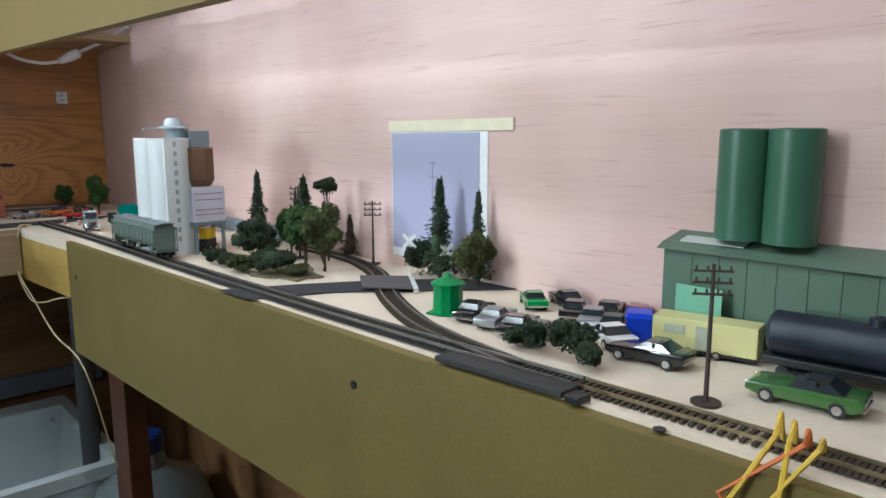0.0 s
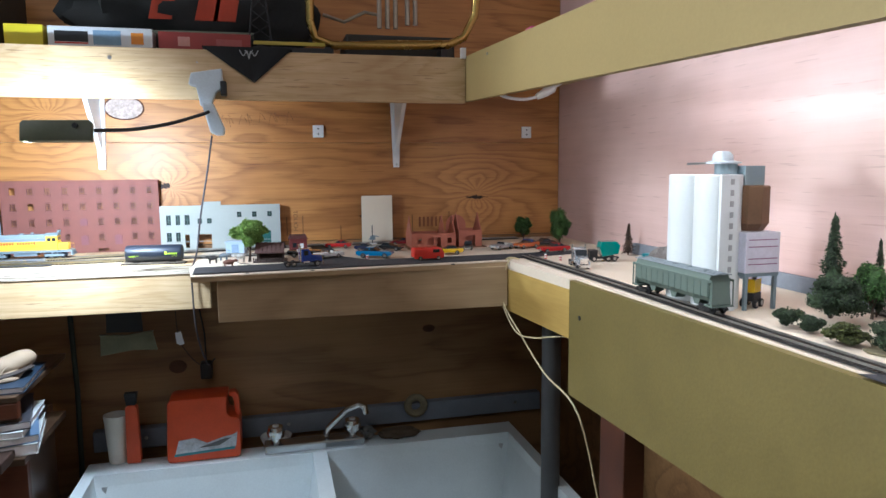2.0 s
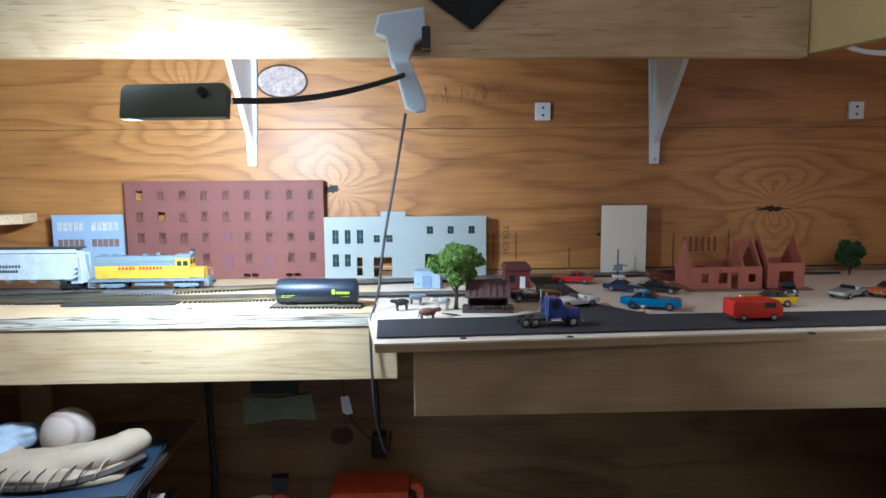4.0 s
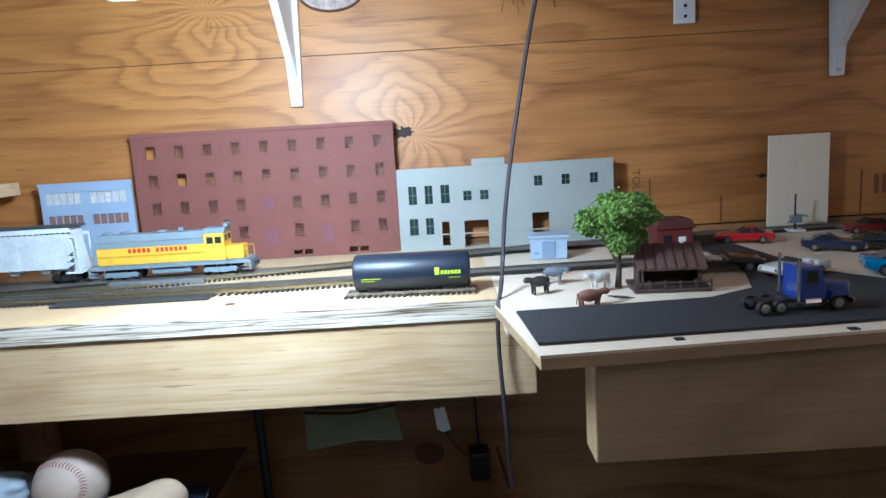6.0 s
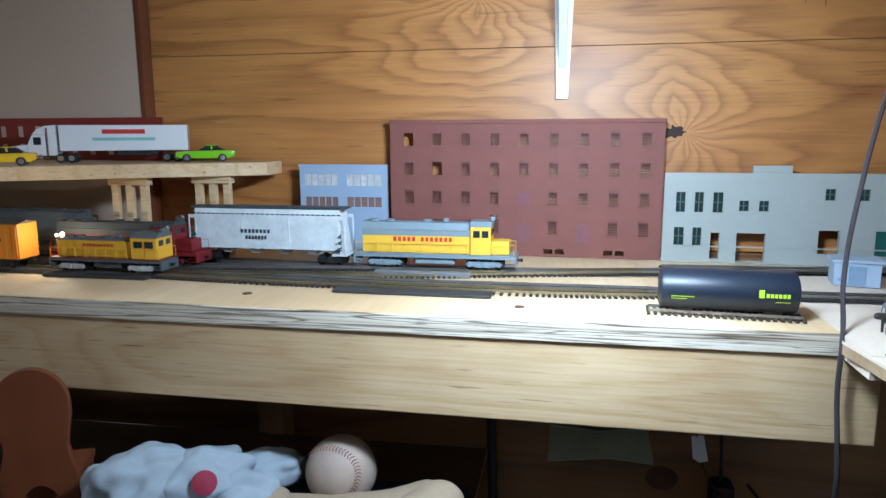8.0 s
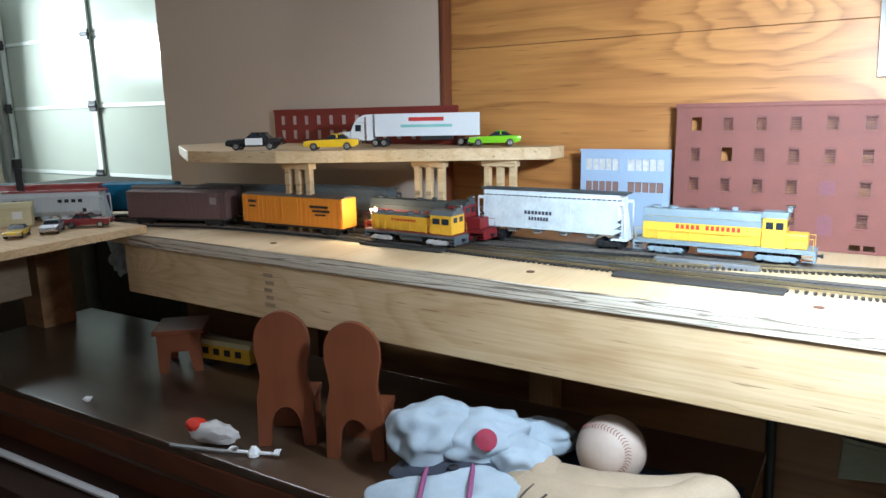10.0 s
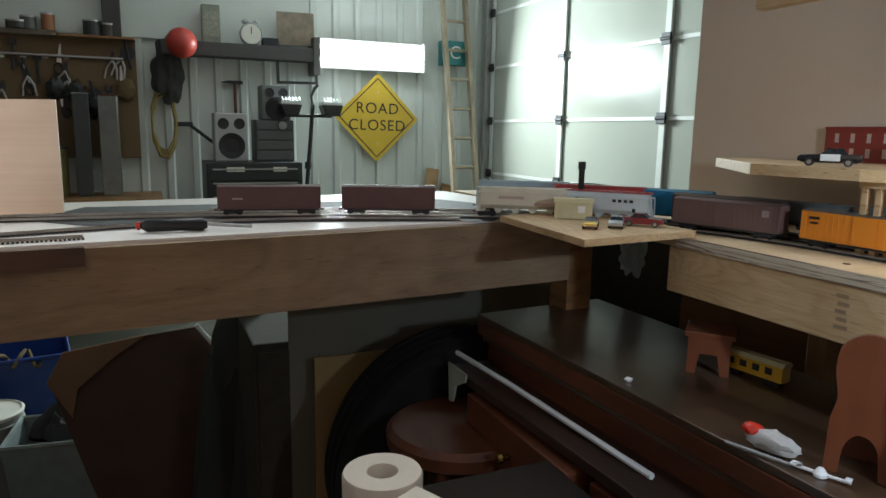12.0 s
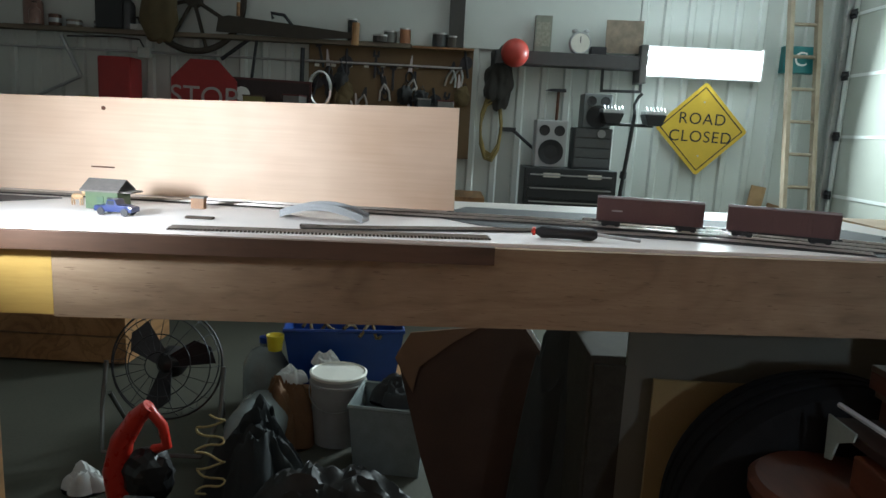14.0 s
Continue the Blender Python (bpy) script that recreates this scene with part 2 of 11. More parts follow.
# ---- mesh helpers ----
class Shape:
    """Gathers simple solids into one mesh."""

    def __init__(self):
        self.v, self.f = [], []

    def add(self, verts, faces):
        n = len(self.v)
        self.v += [tuple(p) for p in verts]
        self.f += [tuple(n + i for i in f) for f in faces]
        return self

    def box(self, a, b, chamfer=0.0):
        (x0, y0, z0), (x1, y1, z1) = a, b
        if not chamfer:
            return self.add([(x0, y0, z0), (x1, y0, z0), (x1, y1, z0), (x0, y1, z0), (x0, y0, z1), (x1, y0, z1), (x1, y1, z1), (x0, y1, z1)],
                            [(3, 2, 1, 0), (4, 5, 6, 7), (0, 1, 5, 4), (1, 2, 6, 5), (2, 3, 7, 6), (3, 0, 4, 7)])
        bm = bmesh.new()
        bmesh.ops.create_cube(bm, size=1)
        for v in bm.verts:
            v.co = Vector([(a[i] + b[i]) / 2 + v.co[i] * (b[i] - a[i]) for i in range(3)])
        bmesh.ops.bevel(bm, geom=list(bm.edges), offset=chamfer, segments=2, affect="EDGES", profile=0.6)
        return self.take(bm)

    def take(self, bm, m=None):
        if m is not None:
            bm.transform(m)
        bm.verts.index_update()
        self.add([v.co[:] for v in bm.verts], [[v.index for v in f.verts] for f in bm.faces])
        bm.free()
        return self

    def prism(self, poly, axis, lo, hi, chamfer=0.0):
        """A polygon, given in the two other axes in order, drawn out along an axis."""
        k = "xyz".index(axis)

        def at(p, h):
            q = list(p)
            q.insert(k, h)
            return tuple(q)
        bm = bmesh.new()
        a = [bm.verts.new(at(p, lo)) for p in poly]
        b = [bm.verts.new(at(p, hi)) for p in poly]
        bm.faces.new(a[::-1]), bm.faces.new(b)
        for i in range(len(poly)):
            j = (i + 1) % len(poly)
            bm.faces.new((a[i], a[j], b[j], b[i]))
        bmesh.ops.recalc_face_normals(bm, faces=bm.faces[:])
        if chamfer:
            bmesh.ops.bevel(bm, geom=list(bm.edges), offset=chamfer, segments=2, affect="EDGES", profile=0.6)
        return self.take(bm)

    def cyl(self, p, q, r, r2=None, n=14):
        p, q = Vector(p), Vector(q)
        r2 = r if r2 is None else r2
        d = (q - p).normalized()
        u = d.orthogonal().normalized()
        w = d.cross(u)
        ring = lambda c, s: [c + (u * math.cos(t) + w * math.sin(t)) * s for t in [2 * math.pi * i / n for i in range(n)]]
        vs = ring(p, r) + ring(q, r2)
        fs = [(i, (i + 1) % n, n + (i + 1) % n, n + i) for i in range(n)] + [tuple(range(n))[::-1], tuple(range(n, 2 * n))]
        return self.add(vs, fs)

    def tube(self, pts, r, n=8):
        pts = [Vector(p) for p in pts]
        vs, fs = [], []
        u = None
        for i, p in enumerate(pts):
            d = (pts[min(i + 1, len(pts) - 1)] - pts[max(i - 1, 0)]).normalized()
            u = (d.orthogonal() if u is None else u - d * u.dot(d)).normalized()
            w = d.cross(u)
            rr = r(i / (len(pts) - 1)) if callable(r) else r
            vs += [p + (u * math.cos(t) + w * math.sin(t)) * rr for t in [2 * math.pi * k / n for k in range(n)]]
        for i in range(len(pts) - 1):
            fs += [(i * n + k, i * n + (k + 1) % n, (i + 1) * n + (k + 1) % n, (i + 1) * n + k) for k in range(n)]
        fs += [tuple(range(n))[::-1], tuple(range(len(vs) - n, len(vs)))]
        return self.add(vs, fs)

    def lathe(self, profile, n=24, at=(0, 0, 0), axis="z"):
        vs, fs = [], []
        for r, h in profile:
            for k in range(n):
                t = 2 * math.pi * k / n
                a, b = r * math.cos(t), r * math.sin(t)
                q = {"z": (a, b, h), "x": (h, a, b), "y": (b, h, a)}[axis]
                vs.append([q[i] + at[i] for i in range(3)])
        for i in range(len(profile) - 1):
            fs += [(i * n + k, i * n + (k + 1) % n, (i + 1) * n + (k + 1) % n, (i + 1) * n + k) for k in range(n)]
        fs += [tuple(range(n))[::-1], tuple(range(len(vs) - n, len(vs)))]
        return self.add(vs, fs)

    def lump(self, at, size, rough=0.15, freq=3.0, cuts=3, seed=0):
        bm = bmesh.new()
        bmesh.ops.create_icosphere(bm, subdivisions=cuts, radius=1)
        for v in bm.verts:
            k = 1 + rough * noise.noise(v.co * freq + Vector((seed * 7.3, seed, 0)))
            v.co = Vector([at[i] + v.co[i] * size[i] * k for i in range(3)])
        return self.take(bm)

    def moved(self, m):
        self.v = [tuple(m @ Vector(p)) for p in self.v]
        return self

    def mesh(self, name, smooth=False):
        me = bpy.data.meshes.new(name)
        me.from_pydata(self.v, [], self.f)
        bm = bmesh.new()
        bm.from_mesh(me)
        bmesh.ops.recalc_face_normals(bm, faces=bm.faces[:])
        bm.to_mesh(me)
        bm.free()
        if smooth:
            me.polygons.foreach_set("use_smooth", [True] * len(me.polygons))
            me.set_sharp_from_angle(angle=radians(38))
        return me


def part(name, shape, material, parent=None, label="", smooth=False, m=None, kind=""):
    """One mesh object, under a thing or a part when a parent is given."""
    me = shape if isinstance(shape, bpy.types.Mesh) else shape.mesh(name, smooth)
    if material and not me.materials:
        me.materials.append(material)
    ob = new(name, me)
    if parent:
        ob.parent = parent
    if m is not None:
        ob.matrix_basis = m
    return tagged(ob, label=label, kind=kind)


def thing(name, label, category, m=None, group="", kind=""):
    ob = new(name)
    ob.empty_display_size = 0.05
    if m is not None:
        ob.matrix_basis = m
    return tagged(ob, label, category, group, kind)


def solid(name, shape, material, label="", category="", kind="", group="", smooth=False, m=None):
    """A thing that is a single mesh."""
    return tagged(part(name, shape, material, None, label, smooth, m), category=category, kind=kind, group=group)


def words(text, size, material, parent, m, name="lettering", spacing=1.0):
    """Raised lettering in the built-in font, lying in the local xy plane."""
    cu = bpy.data.curves.new(name, "FONT")
    cu.body, cu.size, cu.extrude, cu.align_x, cu.align_y, cu.space_character = text, size, 0.0004, "CENTER", "CENTER", spacing
    tmp = new(name, cu)
    me = bpy.data.meshes.new_from_object(tmp.evaluated_get(bpy.context.evaluated_depsgraph_get()))
    bpy.data.objects.remove(tmp)
    bpy.data.curves.remove(cu)
    return part(name, me, material, parent, m=m)


def sheet_with_holes(w, h, t, holes):
    """An upright slab in x (0..w) and z (0..h), t thick towards +y, with rectangular holes right through."""
    xs = sorted({0, w, *[round(v, 5) for o in holes for v in (o[0], o[2])]})
    zs = sorted({0, h, *[round(v, 5) for o in holes for v in (o[1], o[3])]})
    full = lambda i, k: 0 <= i < len(xs) - 1 and 0 <= k < len(zs) - 1 and not any(
        o[0] - 1e-6 < (xs[i] + xs[i + 1]) / 2 < o[2] + 1e-6 and o[1] - 1e-6 < (zs[k] + zs[k + 1]) / 2 < o[3] + 1e-6 for o in holes)
    s = Shape()
    for i in range(len(xs) - 1):
        for k in range(len(zs) - 1):
            if not full(i, k):
                continue
            x0, x1, z0, z1 = xs[i], xs[i + 1], zs[k], zs[k + 1]
            s.add([(x0, 0, z0), (x1, 0, z0), (x1, 0, z1), (x0, 0, z1)], [(0, 1, 2, 3)])
            s.add([(x0, t, z0), (x1, t, z0), (x1, t, z1), (x0, t, z1)], [(3, 2, 1, 0)])
            for di, dk, a, b in ((-1, 0, (x0, z0), (x0, z1)), (1, 0, (x1, z1), (x1, z0)), (0, -1, (x1, z0), (x0, z0)), (0, 1, (x0, z1), (x1, z1))):
                if not full(i + di, k + dk):
                    s.add([(a[0], 0, a[1]), (b[0], 0, b[1]), (b[0], t, b[1]), (a[0], t, a[1])], [(0, 1, 2, 3)])
    return s


def smooth_line(pts, step=0.02):
    """A rounded line through points of a plan."""
    out = []
    P = [Vector((*p, 0)) for p in pts]
    P = [2 * P[0] - P[1]] + P + [2 * P[-1] - P[-2]]
    for i in range(1, len(P) - 2):
        n = max(2, int((P[i + 1] - P[i]).length / step))
        for k in range(n):
            t = k / n
            a, b, c, d = P[i - 1], P[i], P[i + 1], P[i + 2]
            out.append(0.5 * ((2 * b) + (c - a) * t + (2 * a - 5 * b + 4 * c - d) * t * t + (3 * b - a - 3 * c + d) * t ** 3))
    out.append(P[-2])
    return [(p.x, p.y) for p in out]


def curve_through(*pts, n=6):
    """A rounded line through points in space."""
    P = [Vector(p) for p in pts]
    P = [2 * P[0] - P[1]] + P + [2 * P[-1] - P[-2]]
    out = []
    for a, b, c, d in zip(P, P[1:], P[2:], P[3:]):
        for k in range(n):
            t = k / n
            out.append(0.5 * ((2 * b) + (c - a) * t + (2 * a - 5 * b + 4 * c - d) * t * t + (3 * b - a - 3 * c + d) * t ** 3))
    return out + [P[-2]]


# ---- the setting ----
def setting(name, shape, material, label="", m=None, smooth=False):
    return solid(name, shape, material, label, kind="structure", m=m, smooth=smooth)


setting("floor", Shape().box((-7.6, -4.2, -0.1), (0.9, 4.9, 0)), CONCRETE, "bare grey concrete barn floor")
setting("ceiling", Shape().box((-7.6, -4.2, 3.5), (0.9, 4.9, 3.56)), WHITE, "plain white barn ceiling")
north = setting("wall_north", Shape().box((-1.83, 2.519, 0), (0.769, 2.60, 3.5)), STUD, "wooden partition wall behind the model railway")
part("plywood_sheet", Shape().box((-1.09, 2.50, 1.36), (0.7655, 2.518, 1.6281), 0.0006), ORANGE_PLY, north, "varnished orange plywood with flame grain")
part("plywood_sheet", Shape().box((-1.09, 2.5012, 1.6289), (0.7655, 2.518, 2.85), 0.0006), ORANGE_PLY, north, "varnished orange plywood with flame grain")
part("plywood_sheet", Shape().box((-1.83, 2.497, 0.0), (0.7655, 2.518, 1.358)), DARK_PLY, north, "dark plywood below the table")
part("hardboard_panel", Shape().box((-1.815, 2.478, 1.352), (-1.098, 2.4955, 2.85), 0.002), PANEL, north, "plain beige hardboard panel")
part("batten", Shape().box((-1.0975, 2.476, 1.352), (-1.0885, 2.4995, 2.85), 0.002), CHAIR_WOOD, north, "narrow red-brown wooden batten")

east = setting("wall_east", Shape().box((0.786, -4.2, 0), (0.88, 4.9, 3.5)), STUD, "wooden outer wall")
part("plywood_sheet", Shape().box((0.766, -4.2, 1.05), (0.785, 2.499, 3.49), 0.001), PINK_PLY, east, "pale pink plywood backdrop sheet")
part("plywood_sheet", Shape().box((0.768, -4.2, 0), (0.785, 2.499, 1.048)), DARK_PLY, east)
setting("wall_south", Shape().box((-7.6, -4.25, 0), (0.9, -4.15, 3.5)), METAL_WALL, "pale metal barn wall")


def ribbed(x0, y0, x1, y1, z0, z1, pitch=0.22, depth=0.025):
    """Ribbed sheet metal between two plan points; ribs stand towards the left of the way."""
    d = Vector((x1 - x0, y1 - y0, 0))
    n = Vector((-d.y, d.x, 0)).normalized()
    u = d.normalized()
    pts, s = [], 0
    while s < d.length - pitch:
        pts += [(s, 0), (s + pitch * 0.62, 0), (s + pitch * 0.7, depth), (s + pitch * 0.92, depth)]
        s += pitch
    pts.append((d.length, 0))
    o = Vector((x0, y0, 0))
    vs = []
    for a, b in pts:
        p = o + u * a + n * b
        vs += [(p.x, p.y, z0), (p.x, p.y, z1)]
    for a, b in ((d.length, -0.05), (0, -0.05)):
        p = o + u * a + n * b
        vs += [(p.x, p.y, z0), (p.x, p.y, z1)]
    k = len(vs) // 2
    return Shape().add(vs, [(2 * i, 2 * ((i + 1) % k), 2 * ((i + 1) % k) + 1, 2 * i + 1) for i in range(k)])


setting("wall_west", ribbed(-7.3, 4.8, -7.3, -4.15, 0, 3.5), METAL_WALL, "pale ribbed sheet metal barn wall")
setting("wall_barn_north", Shape().box((-7.6, 4.78, 0), (0.9, 4.9, 3.5)), METAL_WALL, "pale metal wall with a garage door")

# sectional garage door
door = thing("door_1", "white sectional garage door with metal ribs", "garage door", kind="structure")
GDOOR = plain("garage_door_white", (0.40, 0.42, 0.37), 0.16, 0.0, var=0.05, scale=2)
for i in range(6):
    part("panel", Shape().box((-7.08, 4.70, 0.02 + i * 0.54), (-2.6, 4.745, 0.555 + i * 0.54), 0.006), GDOOR, door)
    part("joint_strip", Shape().box((-7.08, 4.692, 0.545 + i * 0.54), (-2.6, 4.699, 0.572 + i * 0.54)), METAL_WALL, door)
for x in (-7.06, -5.75, -4.45, -3.15):
    part("stile", Shape().box((x - 0.03, 4.672, 0.02), (x + 0.03, 4.691, 3.25), 0.004), METAL_WALL, door)
    for i in range(6):
        part("hinge", Shape().box((x - 0.045, 4.655, 0.52 + i * 0.54), (x + 0.045, 4.671, 0.60 + i * 0.54), 0.004).cyl((x - 0.05, 4.66, 0.56 + i * 0.54), (x + 0.05, 4.66, 0.56 + i * 0.54), 0.014), DARK_STEEL, door)
part("track", Shape().box((-7.16, 4.62, 0.0), (-7.10, 4.69, 3.3), 0.006), STEEL, door)

# north table, with the layered front edge showing
nt_ = setting("north_table", Shape().box((-2.42, 2.1575, T - 0.019), (-0.246, 2.495, T - 0.0005)), TABLE_PLY, "plywood table top of the rail yard")
part("edge", Shape().box((-1.49, 2.1545, T - 0.019), (-0.246, 2.1574, T - 0.001)), PLY_EDGE, nt_, "layered plywood edge")
part("front_beam", Shape().box((-1.508, 2.157, 1.251), (-0.212, 2.176, T - 0.0195), 0.0015), PINE, nt_, "pale pine front board")
part("joist", Shape().box((-1.40, 2.18, 1.255), (-1.365, 2.49, T - 0.02)), STUD, nt_)
part("joist", Shape().box((-0.75, 2.18, 1.255), (-0.715, 2.49, T - 0.02)), STUD, nt_)
for x in (-1.44, -0.92):
    part("leg", Shape().box((x, 2.44, 0), (x + 0.04, 2.48, 1.33), 0.003), STUD, nt_)
for i in range(5):
    part("pencil_mark", Shape().box((-1.188 + 0.003 * (i % 2), 2.1564, 1.270 + i * 0.0105), (-1.168 - 0.002 * (i % 3), 2.1569, 1.2755 + i * 0.0105)), plain("stamp_grey", (0.34, 0.24, 0.14), 0.8), nt_)
tt = setting("town_table", Shape().box((-0.2455, 2.10, T - 0.02), (0.7655, 2.495, T - 0.0008)), TABLE_CREAM, "cream table top of the model town")
part("road_board", Shape().prism([(-0.252, 2.139), (-0.233, 1.982), (0.468, 2.022), (0.468, 2.0995), (-0.246, 2.0995)], "z", T - 0.0036, T - 0.0012), TABLE_CREAM, tt, "cream overhanging board edge")
part("under_board", Shape().prism([(-0.2515, 2.139), (-0.2325, 1.9825), (0.468, 2.0225), (0.468, 2.0995), (-0.246, 2.0995)], "z", T - 0.0125, T - 0.0037), GREY_BEAM, tt, "brown plywood under the cream board")
part("front_beam", Shape().box((-0.187, 2.014, 1.247), (0.4335, 2.050, T - 0.0127), 0.0015), GREY_BEAM, tt, "weathered grey-brown front board")
east_x = lambda y: 0.459 + 0.037 * max(0, 1.7415 - y)  # the front of the east table, a little askew
et = setting("east_table", Shape().prism([(east_x(-1.2) + 0.0128, -1.2), (0.7655, -1.2), (0.7655, 2.0995), (0.449, 2.0995), (0.4718, 1.7415)], "z", T - 0.02, T - 0.0008), TABLE_CREAM, "cream table top along the pink wall")
part("front_beam", Shape().prism([(0.4585, 1.742), (0.4760, 1.742), (0.4495, 2.056), (0.432, 2.056)], "z", 1.236, T - 0.0205, 0.001), YELLOW_PINE, et, "yellow pine front board")
fx = [(east_x(y) + d, y) for d, y in ((0, -1.2), (0.0125, -1.2), (0.0125, 1.7415), (0, 1.7415))]
part("fascia", Shape().add([(x, y, 1.128 + 0.012 * (1.74 - y)) for x, y in fx] + [(x, y, T - 0.003) for x, y in fx], [(3, 2, 1, 0), (4, 5, 6, 7), (0, 1, 5, 4), (1, 2, 6, 5), (2, 3, 7, 6), (3, 0, 4, 7)]), OLIVE, et, "olive fibreboard fascia")
part("edge_strip", Shape().prism([(0.4590, 1.742), (0.4716, 1.742), (0.4522, 2.02), (0.4365, 2.02)], "z", T - 0.0202, T - 0.001), TABLE_CREAM, et, "pale edge strip")
for y, z in ((0.836, 1.298), (1.700, 1.284)):
    part("screw_hole", Shape().cyl((east_x(y) - 0.0012, y, z), (east_x(y) + 0.001, y, z), 0.0045), BLACK, et)
for y in (1.60, 0.2):
    part("leg", Shape().box((0.50, y, 0), (0.54, y + 0.09, T - 0.021), 0.003), RED_WOOD, et, "dark brown wooden leg")
solid("drain_pipe", Shape().cyl((0.535, 2.0, 0), (0.535, 2.0, 1.32), 0.022).cyl((0.535, 2.0, 0.7), (0.535, 2.0, 0.76), 0.028), plain("pipe_grey", (0.10, 0.10, 0.10), 0.5), "dull grey drain pipe under the table", "pipe", smooth=True)

# west table, its front a little askew
W0, WD = Vector((-1.770, 1.93, 0)), Vector((0.095, -1, 0)).normalized()
WN = Vector((-WD.y, WD.x, 0))


def west(s, back, z):
    """A place on the west table: s along its front, back away from the room."""
    p = W0 + WD * s - WN * back
    return (p.x, p.y, z)


def west_slab(s0, s1, b0, b1, z0, z1):
    c = [west(s, b, 0)[:2] for s, b in ((s0, b0), (s1, b0), (s1, b1), (s0, b1))]
    return Shape().prism(c, "z", z0, z1)


EDGE_BROWN = wood("edge_brown", (0.11, 0.06, 0.035), (0.05, 0.027, 0.016), "y", 0.4, 0.5)
wt = setting("west_table", west_slab(-0.25, 3.6, 0.004, 0.62, T - 0.019, T - 0.0006), TABLE_WHITE, "white painted table top of the west bench")
part("front_beam", west_slab(-0.2, 1.359, -0.016, 0.0035, 1.216, T - 0.006), FIR, wt, "brown fir front board")
part("front_beam", west_slab(1.3595, 3.6, -0.016, 0.0035, 1.220, T - 0.006), YELLOW_PINE, wt, "yellow pine front board")
part("edge_strip", west_slab(0.70, 3.6, -0.030, -0.0165, T - 0.030, T - 0.002), EDGE_BROWN, wt, "dark brown edge strip")
part("joist", west_slab(0.05, 0.09, 0.01, 0.6, 1.22, T - 0.02), FIR, wt)
part("leg", Shape().box((-1.70, -0.10, 0), (-1.662, 0.436, 1.2195), 0.003), DARK_PLY, wt, "dark brown wide wooden leg")
part("leg", Shape().box((-1.935, 2.19, 0), (-1.865, 2.255, T - 0.02)), DARK_PLY, wt)
setting("corner_board", Shape().prism([(-1.742, 1.945), (-1.436, 1.926), (-1.462, 2.17), (-1.80, 2.17)], "z", T + 0.0005, T + 0.0125, 0.001), PINE, "thin pale triangular corner board")
back_board = solid("backdrop_board", Shape().prism([(-0.5, T), (1.172, T), (1.172, 1.568), (-0.5, 1.534)], "x", -2.112, -2.104, 0.001), wood("pale_board", (0.78, 0.62, 0.47), (0.66, 0.48, 0.32), "y", 0.6, 0.55, 6, 6, 0.3), "pale plywood board standing behind the rails", "board")
part("knot", Shape().cyl((-2.1042, 0.42, 1.53), (-2.1025, 0.42, 1.53), 0.0045), RUST, back_board)
part("knot", Shape().box((-2.1042, 0.39, 1.404), (-2.1027, 0.44, 1.407)), RUST, back_board)

part("daylight_gap", Shape().box((-1.236, 2.4935, 1.111), (-1.104, 2.4965, 1.117)), glow("daylight", (0.92, 0.95, 1.0), 3), north, "bright gap of daylight in the wall")
# shelf over the layout
sh = setting("shelf", Shape().box((-1.4, 2.212, 1.792), (0.7655, 2.4995, 1.808)), GREY_BEAM, "wooden shelf over the model railway")
part("front_board", Shape().box((-1.4, 2.192, 1.711), (0.3885, 2.2115, 1.818), 0.002), PINE, sh, "pale pine shelf front board")
part("nail", Shape().cyl((-0.395, 2.189, 1.795), (-0.395, 2.193, 1.795), 0.004).cyl((-0.22, 2.189, 1.79), (-0.22, 2.193, 1.79), 0.002), STEEL, sh)
slope = (1.716 - 1.662) / 1.35
fb = [(2.2115, 1.716), (2.2115, 1.822), (-0.6, 1.822 - slope * 2.81), (-0.6, 1.716 - slope * 2.81)]
part("side_board", Shape().prism(fb, "x", 0.389, 0.404), SHELF_E, sh, "olive fibreboard shelf front")
part("side_deck", Shape().box((0.4045, 1.82, 1.79), (0.62, 2.2115, 1.802)), GREY_BEAM, sh)
part("nail", Shape().cyl((0.387, 2.02, 1.80), (0.389, 2.02, 1.80), 0.003), STEEL, sh)
for x in (-0.488, 0.271):
    b = thing("shelf_bracket", "white pressed steel shelf bracket on plywood wall", "bracket", group="shelf brackets")
    part("upright", Shape().prism([(x - 0.016, 1.79), (x + 0.016, 1.79), (x + 0.008, 1.56), (x - 0.008, 1.56)], "y", 2.488, 2.4985, 0.001), WHITE_PLASTIC, b)
    part("rib", Shape().prism([(2.488, 1.79), (2.30, 1.79), (2.30, 1.782), (2.482, 1.60), (2.488, 1.60)], "x", x - 0.005, x + 0.005), WHITE_PLASTIC, b)
    part("screw", Shape().cyl((x, 2.4865, 1.568), (x, 2.489, 1.568), 0.003), STEEL, b)

# wall furniture of the plywood wall
for x, z in ((0.057, 1.659), (0.661, 1.659)):
    s_ = thing("wall_plate", "small white square bracket plate on plywood wall", "plate", group="wall plates")
    part("plate", Shape().box((x - 0.0145, 2.493, z - 0.0165), (x + 0.0145, 2.4995, z + 0.0165), 0.0015), WHITE_PLASTIC, s_)
    for d in (-0.007, 0.007):
        part("screw", Shape().cyl((x, 2.491, z + d), (x, 2.4935, z + d), 0.0022), DARK_STEEL, s_)
ring = [(0.046 * math.cos(t), 0.029 * math.sin(t)) for t in [2 * math.pi * i / 40 for i in range(40)]]
hole = thing("worn_plaster_patch", "oval worn white patch in the plywood wall", "patch", pose(-0.430, 2.4995, 1.716))
part("rim", Shape().tube([(a, 0, b) for a, b in ring + ring[:1]], 0.0022, 6), RUST, hole)
